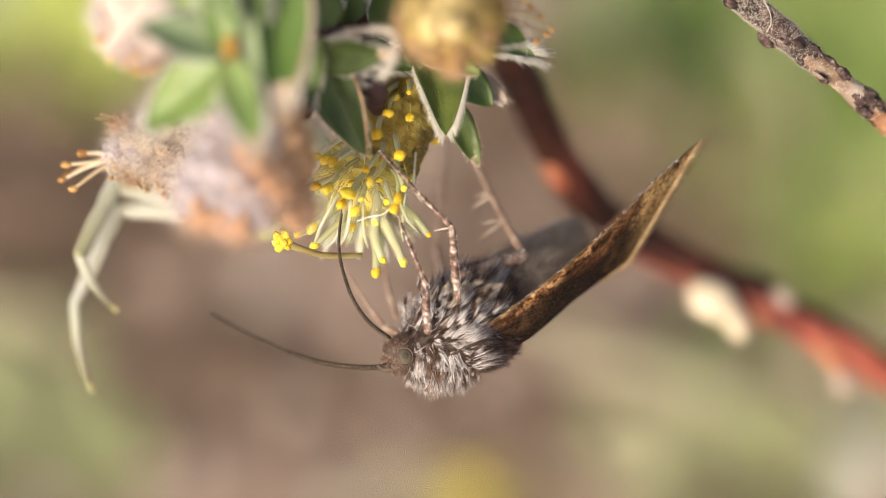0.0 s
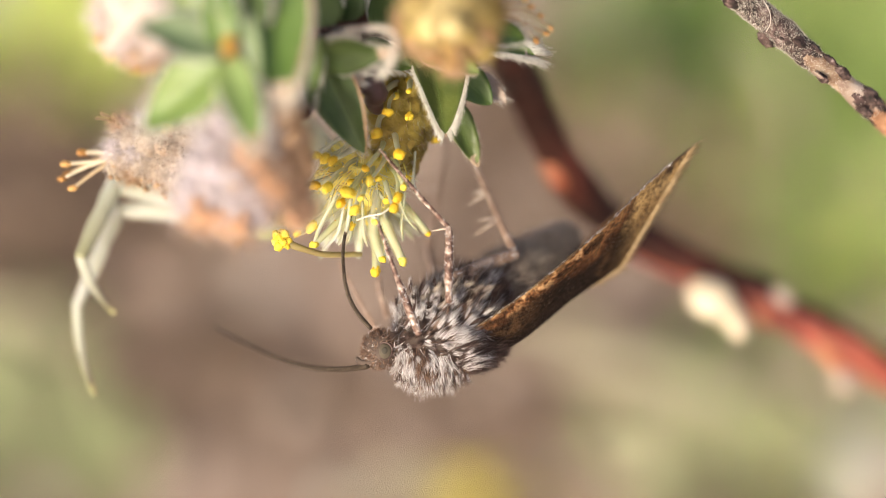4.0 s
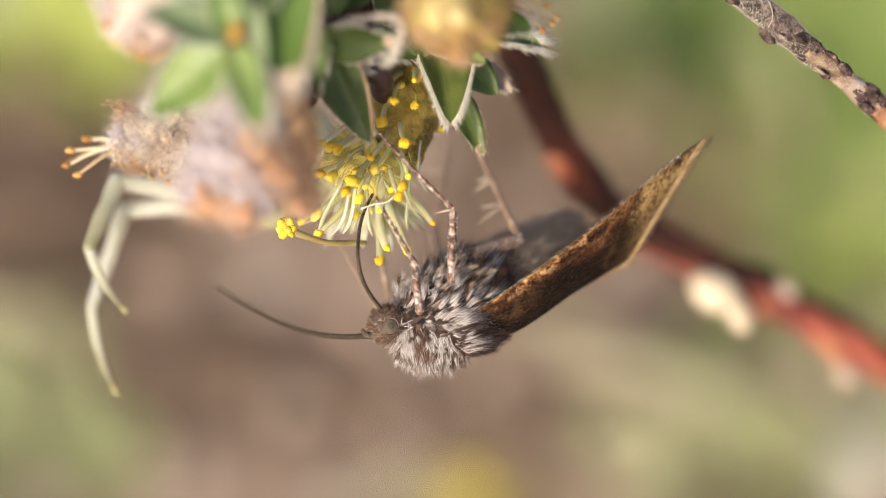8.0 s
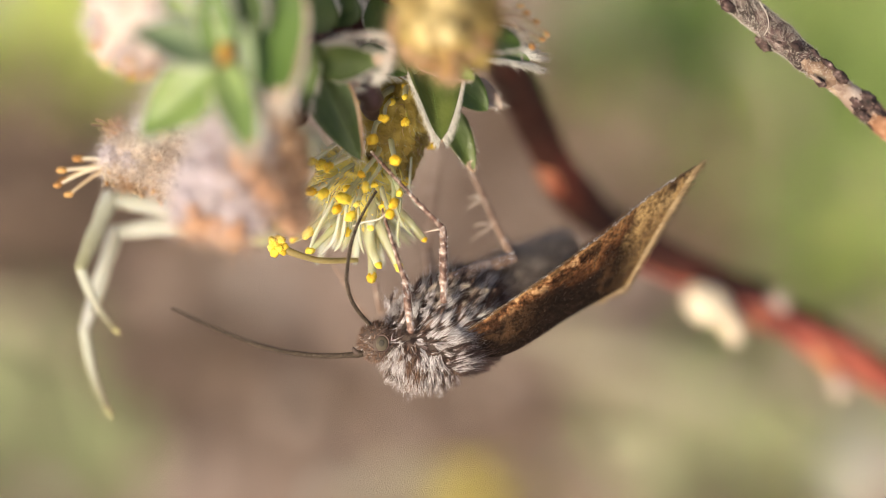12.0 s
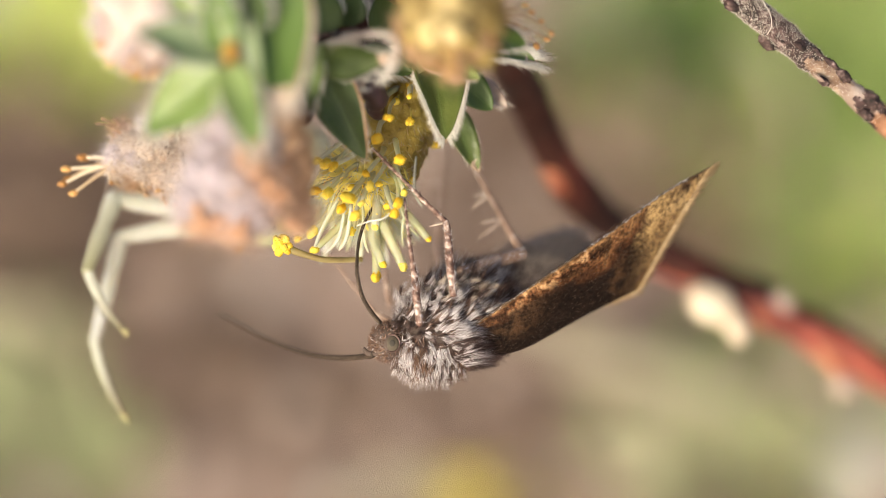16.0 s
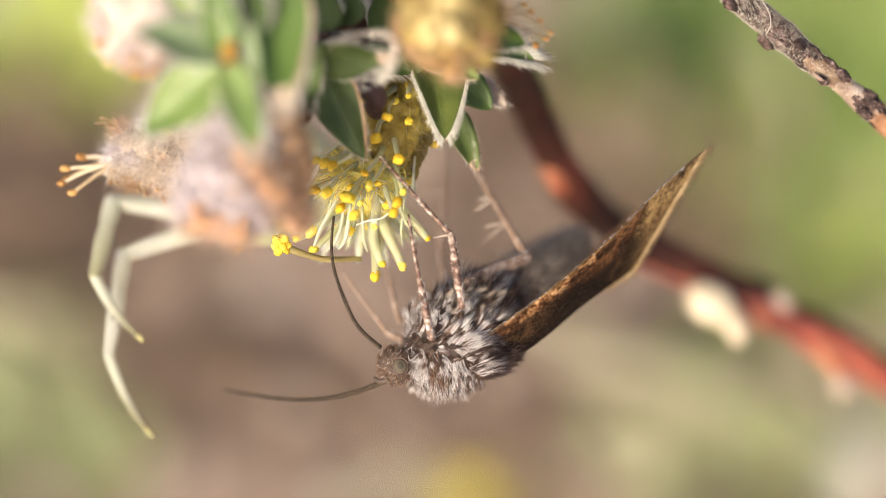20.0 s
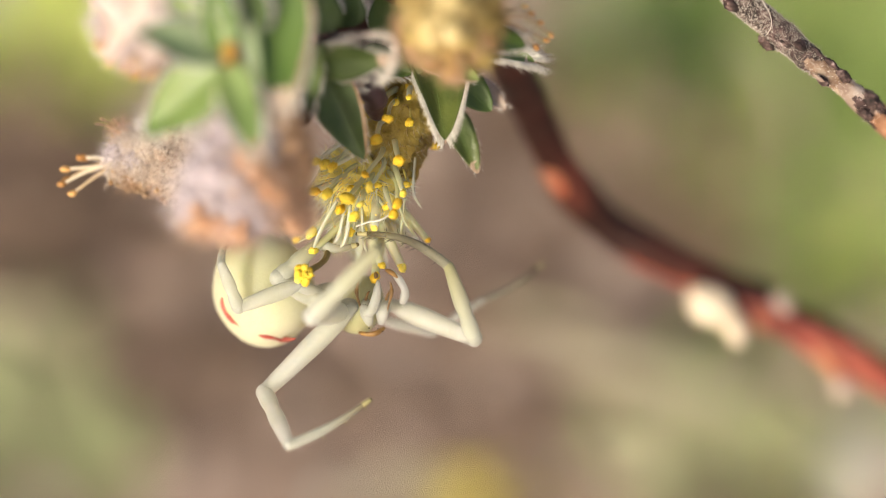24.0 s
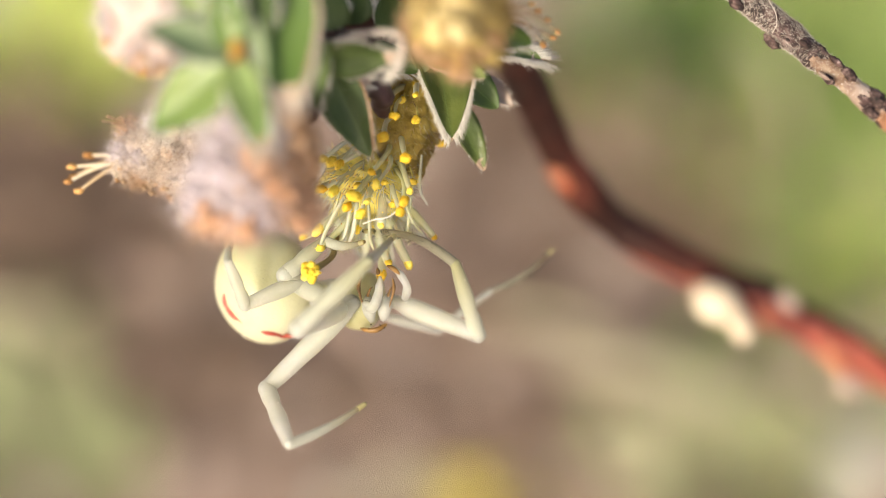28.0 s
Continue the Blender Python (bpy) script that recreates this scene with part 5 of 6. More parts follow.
    pick = rng.uniform(size=8000) > .10
    rs, ws = np.array(rs), np.array(ws)
    part("fur", hairs(rs[pick], ws[pick], rng.uniform(.4, 1.0, pick.sum()) * .8, .021), M_FURGREY, abdomen, "", "stuff")
    part("dark_fur", hairs(rs[~pick], ws[~pick], rng.uniform(.4, .9, (~pick).sum()) * .7, .016), M_FURDARK, abdomen, "", "stuff")


make_moth()
HEAD = q(716, 622, -.2)


def make_head():
    ob = part("head", ball((0, 0, 0), (.76, .78, .82), 14, 18, .06, 1.5), M_SKIN, moth, base=np.zeros(3))
    ps, ns = skin_points((0, 0, 0), (.74, .76, .80), 1400, None, lambda o: not (o[0] > -.12 and o[0] < .60 and o[1] < -.55 and abs(o[2] + .05) < .42))
    part("face_down", hairs(ps, ns * .7 + rng.normal(0, .35, (1400, 3)), rng.uniform(.10, .22, 1400), .020), M_FURBROWN, ob, "rusty brown scales", "stuff", base=np.zeros(3))
    part("white_down", hairs(ps[::7] * 1.02, ns[::7] * .6 + rng.normal(0, .45, ps[::7].shape), rng.uniform(.10, .24, len(ps[::7])), .014), M_FUR, ob, "", "stuff", base=np.zeros(3))
    eye = part("eye", ball((.20, -.50, -.04), (.36, .34, .39), 14, 18), M_EYE, ob, "domed grey compound eye", base=np.zeros(3))
    ring = [(.20 + .34 * math.cos(a), -.66, -.04 + .37 * math.sin(a)) for a in np.linspace(0, 2 * math.pi, 25)]
    part("eye_rim", tube(ring, .045, 7, .3, freq=4), M_FURDARK, ob, "dark rim of the eye", base=np.zeros(3))
    part("eye_spot", ball((.21, -.815, -.02), (.13, .04, .15), 8, 12), M_PUPIL, ob, base=np.zeros(3))
    part("palp", tube(curve([(-.3, -.3, -.5), (-.75, -.35, -.55), (-1.0, -.3, -.35)], 10), np.linspace(.17, .07, 10), 8, .2), M_SKIN, ob, base=np.zeros(3))
    n = 90
    part("collar", hairs(np.array([.75, -.1, 0]) + rng.normal(0, .34, (n, 3)) * [.4, .9, 1.2], np.array([.3, -.6, .0]) + rng.normal(0, .5, (n, 3)), rng.uniform(.25, .5, n), .021), M_FUR, ob, "", "stuff", base=np.zeros(3))
    return ob


head = make_head()


def make_antenna(length, bow, mat, thick=1.0):
    ob = None
    x = np.linspace(0, 1, 40)
    line = np.column_stack([x * length, x * 0, np.sin(x ** .85 * math.pi) * bow])
    rad = np.interp(x, [0, .03, .06, 1], [.105, .11, .085, .042]) * thick * (1 + .14 * (np.arange(40) % 2))
    ob = part("antenna", tube(line, rad, 8), mat, moth, "thread-like dark antenna", base=np.zeros(3))
    rs = [line[i] for i in rng.integers(3, 39, 260)]
    part("cilia", hairs(rs, rng.normal(0, 1, (260, 3)), rng.uniform(.10, .16, 260), .010), mat, ob, "", "stuff", base=np.zeros(3))
    return ob


SIDE_LONG = 396 * STEP
antenna_side = make_antenna(SIDE_LONG, 30 * STEP, M_ANTENNA, 1.35)


def make_proboscis(length, bow, r0, r1):
    """One stretch of the tongue along +x, bowed to +z, with the groove of its two halves."""
    x = np.linspace(0, 1, 30)
    line = np.column_stack([x * length, x * 0, np.sin(x * math.pi) * bow])
    rad = np.linspace(r0, r1, 30) * (1 + .03 * (np.arange(30) % 2))
    ob = part("proboscis", tube(line, rad, 10), M_ANTENNA, moth, "smooth dark proboscis probing the flower", base=np.zeros(3))
    part("groove", tube(line + np.array([0, -r1 * .85, r1 * .25]), rad * .28, 6), M_ANTENNA_PALE, ob, base=np.zeros(3))
    part("bend", ball((0, 0, 0), (r0, r0, r0), 8, 10), M_ANTENNA, ob, base=np.zeros(3))
    return ob


TONGUE = (110 * STEP, 166 * STEP)
tongue_low = make_proboscis(TONGUE[0], 9 * STEP, .095, .080)
tongue_high = make_proboscis(TONGUE[1], 13 * STEP, .080, .055)


# wings, each about its own hinge
def wing_point(s, w, away):
    """A place on the resting forewing: s along it, w from the leading to the hind edge."""
    lead = curve([q(830, 598, -.55), q(960, 502, -1.1), q(1080, 398, -.6), q(1160, 316, .2), q(1236, 252, 1.2)], 41)
    hind = curve([q(852, 632, .1), q(930, 606, .9), q(1027, 528, 2.2), q(1094, 480, 2.9), q(1114, 466, 3.1)], 41)
    if away:
        w = .10 + .78 * w
    f = s * 40
    i = min(39, int(f))
    a = lead[i] * (1 - f + i) + lead[i + 1] * (f - i)
    b = hind[i] * (1 - f + i) + hind[i + 1] * (f - i)
    p = a * (1 - w) + b * w
    p = p + np.array([0, -.30, 0]) * math.sin(math.pi * w) * (1 - .3 * s)
    p = p + unit(q(1, -.8) - q(0, 0)) * -.10 * math.sin(math.pi * w) * max(0, s - .8) * 5 * .5
    if away:
        p = p.copy()
        p[1] = 6.2 - p[1]
    return p


def make_wing(away):
    hinge = wing_point(0, .2, away)
    n, m = 40, 14
    top = [wing_point(i / n, k / m, away) for i in range(n + 1) for k in range(m + 1)]
    low = [p + np.array([0, .07 if not away else -.07, 0]) for p in top]
    fs, o, r = [], len(top), m + 1
    for i in range(n):
        for k in range(m):
            a = i * r + k
            fs += [(a, a + 1, a + r + 1, a + r), (o + a, o + a + r, o + a + r + 1, o + a + 1)]
        fs += [(i * r, (i + 1) * r, o + (i + 1) * r, o + i * r), (i * r + m, o + i * r + m, o + (i + 1) * r + m, (i + 1) * r + m)]
    for k in range(m):
        fs += [(k, o + k, o + k + 1, k + 1), (n * r + k, n * r + k + 1, o + n * r + k + 1, o + n * r + k)]
    ob = part("forewing", (np.array(top + low), fs), M_WING, moth, "mottled brown and ochre forewing", base=hinge)
    layer = ob.data.uv_layers.new(name="UVMap")
    for loop in ob.data.loops:
        j = loop.vertex_index % o
        layer.data[loop.index].uv = (j // r / n, j % r / m)
    ob.matrix_basis = Matrix.Translation(Vector((hinge - MOTH_BASE) / 1000))
    lift = np.array([0, -.02, 0]) if not away else np.array([0, .02, 0])
    part("leading_edge", tube([wing_point(s, 0, away) for s in np.linspace(0, 1, 50)], np.linspace(.05, .03, 50), 6, .5, freq=9), M_WINGDARK, ob, base=hinge)

    rs = [wing_point(s, 0, away) + lift + rng.normal(0, .02, 3) for s in rng.uniform(0, .88, 360)]
    part("edge_down", hairs(rs, BODY + rng.normal(0, .35, (360, 3)), rng.uniform(.06, .11, 360), .018), M_FUR, ob, "fine pale scales along the edge", "stuff", base=hinge)
    rs, ws, ls = [], [], []
    tail = unit(q(1, -.62) - q(0, 0))
    for _ in range(700):
        w = rng.uniform(0, 1)
        rs.append(wing_point(rng.uniform(.985, 1), w, away))
        ws.append(tail + rng.normal(0, .12, 3) + np.array([0, 0, -.25 * w]))
        ls.append(rng.uniform(.4, 1.0) * (.75 - .35 * w))
    for _ in range(60):
        s = rng.uniform(.6, 1)
        rs.append(wing_point(s, 1, away))
        ws.append(tail * .8 + unit(q(.6, 1) - q(0, 0)) * .7 + rng.normal(0, .15, 3))
        ls.append(rng.uniform(.2, .5))
    part("fringe", hairs(rs, ws, ls, .024, .1), M_FRINGE, ob, "soft ochre fringe", "stuff", base=hinge)
    rs, ws = [], []
    for _ in range(700):
        s, w = rng.uniform(0, 1), rng.uniform(0, 1)
        rs.append(wing_point(s, w, away) + lift)
        ws.append(BODY + lift * 4 + rng.normal(0, .25, 3))
    part("scale_coat", hairs(rs, ws, rng.uniform(.06, .12, 700), .011, .05), M_WINGDARK, ob, "", "stuff", base=hinge)
    return ob, hinge


near_wing, near_hinge = make_wing(False)
far_wing, far_hinge = make_wing(True)


def hind_wing(away):
    sgn = 1 if not away else -1
    pts = [(wing_point(s, w * .58 + .12, away) + np.array([0, sgn * .45, 0])) * 1.0 for s in np.linspace(.05, .84, 15) for w in np.linspace(0, 1, 7)]
    vs = np.array(pts + [p + np.array([0, sgn * .05, 0]) for p in pts])
    fs, o = [], len(pts)
    for i in range(14):
        for k in range(6):
            a = i * 7 + k
            fs += [(a, a + 1, a + 8, a + 7), (o + a, o + a + 7, o + a + 8, o + a + 1)]
    part("hindwing", (vs, fs), M_FRINGE, moth, "plain pale brown hindwing")


hind_wing(False)
hind_wing(True)


# legs: an upper piece from the body and a lower piece down to the claw
def moth_leg(upper, lower, r, mat, shaggy):
    u = limb("femur", upper, [r * 1.2, r * 1.5, r * 1.15], mat, moth, "", 9, .25)
    bristles("scale_coat", u, upper, r * 1.2, shaggy, .16, .020, M_FUR, 1.2)
    d = limb("tibia", lower, [r * .95, r * .75, r * .62, r * .55, r * .45], mat, moth, "", 8, .22, bow=-.02)
    bristles("scale_coat", d, lower, r * .65, 90, .12, .018, M_LEG, 1.2)
    part("claw", hairs([np.array([lower - .02, 0, 0])] * 2, [np.array([1, .5, .4]), np.array([1, -.5, .4])], [.16, .16], .025), M_DARK, d, base=np.zeros(3))
    return u, d


def length_of(a, b):
    return float(np.linalg.norm(np.asarray(b) - np.asarray(a)))


LEGS = {
    "mid": dict(hip=q(810, 530, -1.5), knee=q(800, 402, -1.4), foot=q(672, 268, -1.6), r=.125, shaggy=120, spurs=((.0, .6, -.1, .75),)),
    "fore": dict(hip=q(757, 588, -1.5), knee=q(752, 498, -1.6), foot=q(702, 376, -1.6), r=.12, shaggy=110, spurs=()),
    "hind": dict(hip=q(820, 488, .2), knee=q(925, 448, 2.0), foot=q(836, 282, 5.0), r=.21, shaggy=420, spurs=((.36, .10, -.25, 1.55), (.37, .35, .25, 1.0), (.63, .10, -.2, 1.1), (.65, .3, .25, .7))),
    "far_fore": dict(hip=q(705, 590, 2.2), knee=q(680, 580, 3.0), foot=q(604, 470, 3.0), r=.09, shaggy=20, spurs=()),
    "far_mid": dict(hip=q(790, 505, 3.6), knee=q(772, 440, 7.5), foot=q(792, 250, 10.0), r=.12, shaggy=30, spurs=((.55, .3, -.2, 1.2),)),
    "far_hind": dict(hip=q(700, 560, 3.2), knee=q(684, 500, 4.2), foot=q(676, 440, 4.2), r=.08, shaggy=12, spurs=()),
}
for name, g in LEGS.items():
    g["upper"], g["lower"] = length_of(g["hip"], g["knee"]), length_of(g["knee"], g["foot"])
    g["parts"] = moth_leg(g["upper"], g["lower"], g["r"], M_LEGPALE if name not in ("mid", "fore") else M_LEG, g["shaggy"])
    for f, a, b, ln in g["spurs"]:
        o = np.array([a, b, -1])
        part("spur", tube([np.array([g["lower"] * f, 0, 0]), np.array([g["lower"] * f, 0, 0]) + unit(o) * ln * .5, np.array([g["lower"] * f, 0, 0]) + unit(o) * ln], [.06, .05, .012], 6), M_SPUR, g["parts"][1], base=np.zeros(3))


# ---- the crab spider ----
def late(u, v, d=0.0):
    return q(u + 3, v - 14, d)


SPIDER_BASE = late(560, 535, 1.0)
spider = thing("crab_spider", SPIDER_BASE, "pale yellow-white crab spider with red side stripes on the willow catkins", "spider")


def make_spider():
    c, axes = late(466, 519, 2.6), np.array([2.2, 2.2, 2.5])
    t = aim(unit(q(.28, 1) - q(0, 0)))
    abdomen = part("abdomen", ball(c, axes, 26, 32, .02, 1.2, 3, t), M_ABDOMEN, spider, "globular pale yellow abdomen")

    def skin(u, v, out=1.0):
        """The near side of the abdomen behind a place of the plan."""
        p = late(u, v, 0)
        for d in np.linspace(-1, 6, 500):
            x = late(u, v, d)
            if np.linalg.norm((t.T @ (x - c)) / axes) <= out:
                return x
        return p
    for line in (((393, 532), (396, 552), (408, 570), (424, 583)), ((458, 598), (480, 602), (502, 606), (522, 605))):
        pts = curve([skin(u, v, .985) for u, v in line], 16)
        part("stripe", tube(pts, np.array([.06, .12, .15, .15, .14, .13, .13, .14, .15, .16, .16, .15, .13, .10, .07, .04]) * .78, 8, .3, freq=4), M_STRIPE, abdomen, "crimson side stripe")
    rs, ns = skin_points(c, axes, 160, t)
    part("down", hairs(rs, ns, rng.uniform(.08, .18, 160), .008), M_HAIR, abdomen, "", "stuff")
    front = part("cephalothorax", ball(late(634, 544, 1.6), (1.30, 1.25, 1.08), 20, 24, .05, 1.4, 2, aim(unit(q(1, .25) - q(0, 0)))), M_CEPH, spider, "greenish white cephalothorax")
    part("waist", ball(late(548, 540, 2.2), (.7, .6, .5), 12, 16, .15, 2, 5), M_SPIDER, spider)
    part("sternum", ball(late(584, 536, 1.2), (1.0, .55, .75), 14, 18, .2, 2, 6), M_SPIDER, spider)
    part("eye_band", tube(curve([late(634, 593, .55), late(648, 596, .35), late(664, 594, .3), late(680, 585, .5)], 14), [.05, .07, .09, .10, .10, .11, .11, .11, .12, .12, .12, .11, .09, .05], 9, .3, freq=3), M_FACE, front, "golden brown band of the eyes")
    for u, v in ((648, 594), (656, 597), (666, 597), (676, 592), (652, 586), (668, 587)):
        part("eye", ball(late(u, v, .24), (.032, .04, .032), 8, 10), M_PUPIL, front)
    for u, v, u2, v2 in ((646, 536, 654, 580), (682, 536, 674, 578)):
        part("chelicera", tube(curve([late(u, v, .4), late((u + u2) / 2 - 2, (v + v2) / 2, .2), late(u2, v2, .5)], 10), [.14, .20, .25, .27, .28, .28, .26, .23, .18, .12], 12, .10), M_SPIDER, front)
        part("fang", tube(curve([late(u, v, .1), late(u + 4, v - 12, .0), late(u + 8, v - 16, .2)], 8), np.linspace(.07, .02, 8), 7), M_FACE, front)
    for pts in (((634, 502), (630, 524), (640, 556)), ((690, 504), (692, 524), (684, 556)), ((664, 500), (670, 520), (664, 540))):
        part("cheek_line", tube(curve([late(u, v, .05) for u, v in pts], 14), np.interp(np.linspace(0, 1, 14), [0, .4, 1], [.03, .085, .03]), 7, .3, freq=4), M_FACE, front, "fine brown line on the face")
    # palps: a shaggy white one bent down over the face, a brown-tipped one reaching back
    palp = part("palp", tube(curve([late(640, 548, -.3), late(654, 556, -.55), late(664, 534, -.7), late(668, 500, -.8)], 18), [.15, .18, .2, .22, .24, .25, .24, .22, .21, .21, .22, .22, .2, .18, .16, .13, .1, .05], 11, .28, freq=4), M_SPIDER, front, "shaggy white palp")
    part("palp_tip", ball(late(664, 492, -.75), (.10, .10, .15), 8, 10, .3), M_FACE, palp)
    palp = part("palp", tube(curve([late(712, 540, .2), late(716, 520, -.2), late(706, 500, -.4), late(690, 482, -.4)], 16), [.15, .17, .19, .2, .19, .18, .17, .16, .17, .18, .18, .17, .15, .13, .1, .05], 9, .2), M_SPIDER, front)
    part("palp_tip", tube(curve([late(680, 482, -.5), late(692, 488, -.6), late(704, 498, -.5)], 8), [.04, .08, .11, .12, .11, .10, .07, .04], 8, .3), M_FACE, palp, "brown palp tip")

make_spider()

# Eight legs: coxa (from the late stand), lengths, thickness, then places of the knee, heel and tip with the way in depth.
SPIDER_LEGS = {
    "first": dict(coxa=late(622, 548, .2), size=(216, 188, 168), r=.46),
    "second": dict(coxa=late(604, 556, .6), size=(244, 166, 146), r=.50),
    "third": dict(coxa=late(572, 540, .8), size=(96, 96, 86), r=.46),
    "fourth": dict(coxa=late(526, 510, -.2), size=(112, 92, 70), r=.36),
    "far_first": dict(coxa=late(694, 545, 1.6), size=(160, 152, 176), r=.44),
    "far_second": dict(coxa=late(676, 572, 2.4), size=(130, 120, 138), r=.24),
    "far_third": dict(coxa=late(600, 545, 3.4), size=(96, 96, 86), r=.28),
    "far_fourth": dict(coxa=late(556, 530, 3.8), size=(106, 92, 80), r=.26),
}
for name, g in SPIDER_LEGS.items():
    a, b, c = (x * STEP for x in g["size"])
    r = g["r"]
    femur = limb("femur", a, [r * .62, r * .95, r * 1.03, r * 1.0, r * .9, r * .84, r * .70], M_SPIDER, spider, "milky translucent femur", 12)
    olive_end = leg_end_material("spider_leg_middle", b, .1, (.40, .39, .24) if name == "second" else (.34, .33, .18)) if name in ("second", "third", "far_first") else M_SPIDER
    tibia = limb("tibia", b, [r * .76, r * .84, r * .82, r * .66, r * .78, r * .80, r * .74, r * .68, r * .60, r * .54], olive_end, spider, "", 12)
    tarsus = limb("tarsus", c, [r * .50, r * .50, r * .44, r * .36, r * .28, r * .2], leg_end_material("spider_leg_end", c, -1.5 if name == "far_first" else -1.0 if "far" in name else .30, (.085, .058, .016) if "far" in name else (.17, .125, .04)), spider, "", 10, bow=-.22 if name != "far_first" else .45)
    part("knee_joint", ball((r * .1, 0, 0), (r * .92, r * .84, r * .84), 12, 14), M_SPIDER, tibia, base=np.zeros(3))
    part("tip", tube([np.array([c * f, 0, (-.22 if name != "far_first" else .45) * math.sin(math.pi * f)]) for f in np.linspace(.90, 1.0, 8)], np.linspace(r * .29, r * .22, 8), 10), M_LEGTIP, tarsus, "olive leg tip", base=np.zeros(3))
    part("claw", hairs([np.array([c * .99, 0, 0])] * 2, [np.array([1, .4, .5]), np.array([1, -.4, .5])], [.14, .14], .02), M_DARK, tarsus, base=np.zeros(3))
    bristles("bristles", tarsus, c, r * .42, 22, .34, .017, M_DARK if "far" in name or name == "second" else M_LEGTIP, .9, .1, .95, side=-1.57, bow=.45 if name == "far_first" else -.22)
    if name == "far_first":
        bristles("spine", tarsus, c, r * .40, 30, .32, .018, M_DARK, .8, .05, .8, bow=.45)
    bristles("down", femur, a, r * .95, 110, .10, .007, M_HAIR, .8)
    bristles("down", tibia, b, r * .7, 60, .10, .007, M_HAIR, .8)
    g["parts"] = (femur, tibia, tarsus)
    hub = late(604, 546, 1.8)
    part("coxa", tube(curve([hub, (hub + g["coxa"]) / 2, g["coxa"] + unit(g["coxa"] - hub) * .1], 10), np.interp(np.linspace(0, 1, 10), [0, .5, .85, 1], [r * .9, r * .95, r * .8, r * .5]), 12), M_SPIDER, spider)
    g["mm"] = (a, b, c)


# ---- what moves, and when ----
# Rows of seconds, shift to the right and downward (steps of the plan), turn clockwise in degrees.
SWAY = [
    (0, 0, 0, 0), (0.5, -1.2, 3, -0.03), (1, -0.1, 1.7, -0.06), (1.5, -0.8, 0.5, -0.03), (2, -1.2, -0.9, 0), (2.5, -2.1, -0.1, -0.03),
    (3, -0.2, -2.2, 0.08), (3.5, -0.9, -1.6, -0.02), (5.5, 1.8, -10.1, 0.11), (6, 0.5, -15.8, 0.35), (6.5, 0.5, -11.5, 0.15), (7, 9.5, -29.4, 0.5),
    (7.5, 6.3, -23.2, 0.33), (8, 7, -20.7, 0.43), (8.5, -0.4, -6.3, 0.04), (9, 0.4, -5.5, 0.18), (9.5, -1, -0.3, 0.01), (10, -3.9, 4.8, -0.02),
    (10.5, -1.5, 1.6, -0), (11, -5.1, 6.4, -0.03), (11.5, -5.8, 9.5, -0.12), (12, -7.8, 8.7, -0.07), (12.5, -8.6, 12.6, -0.21), (14.5, -1.5, 6.2, 0),
    (15, -1.5, 5.7, 0), (15.5, -5.1, 15.9, 0), (16, 0, 7.7, 0), (16.5, -1.5, 9.7, 0), (17, 1.5, 5.7, 0), (17.5, 1.5, 4.6, 0),
    (18, 0, 5.1, 0), (18.5, 0, 5.7, 0), (19, -1.5, 8.2, 0), (19.5, 0, 6.2, 0), (20, -1.5, 6.7, 0), (20.5, -2.1, 6.7, 0),
    (21, -2.1, 6.7, 0), (21.5, 1.5, 4.1, 0), (23.5, -2.7, 14.8, 0.07), (24, -1.8, 9.5, 0.14), (24.5, -7.4, 14.8, -0.06), (25, -3, 14, 0),
    (25.5, -3, 11, -0), (26, -2.5, 9.5, 0.01), (26.5, 2.9, 5.7, 0.09), (27, -3, 18.6, 0), (27.5, 7.7, 23.2, 0), (28, 9.9, 4.9, 0.13),
]
TWIG_SWAY = [
    (0, 0, 0, 0), (0.5, 0, 1, 0), (1, -0.5, 0.5, 0), (1.5, -0.5, 0, 0), (2, -1.5, 0, 0), (2.5, -1.5, 1, 0),
    (3, -1, 0, 0), (3.5, -1, 0, 0), (5.5, 1.6, -6.1, 0), (6, -2, -4.6, 0), (6.5, 0.5, -6.6, 0), (7, 4.6, -12.3, 0),
    (7.5, 3.6, -8.2, 0), (8, 2.6, -7.7, 0), (8.5, 0, -3.1, 0), (9, 0, -2.1, 0), (9.5, -1.5, 0, 0), (10, -2.5, 3, 0),
    (10.5, -1.5, 1.5, 0), (11, -3, 3, 0), (11.5, -4.1, 6.1, 0), (12, -4.6, 6.1, 0), (12.5, -4.6, 6.1, 0), (14.5, -1, 3, 0),
    (15, -1.5, 3, 0), (15.5, -1, 7.1, 0), (16, 1, 4.6, 0), (16.5, 0.5, 4.6, 0), (17, 0.5, 2, 0), (17.5, 1.6, 1.5, 0),
    (18, 0.5, 3, 0), (18.5, 0, 3, 0), (19, 0.5, 4.1, 0), (19.5, 0, 3, 0), (20, -0.5, 3, 0), (20.5, -1, 4.6, 0),
    (21, -1.5, 3.6, 0), (21.5, 1.6, 1.5, 0), (23.5, 0, 5.6, 0), (24, 0.5, 4.6, 0), (24.5, -3.6, 7.6, 0), (25, 0, 6.1, 0),
    (25.5, -0.5, 6.1, 0), (26, 0.5, 4.1, 0), (26.5, 2.6, 3, 0), (27, 0, 6.1, 0), (27.5, 8.2, 6.1, 0), (28, 10.2, 1.5, 0),
]
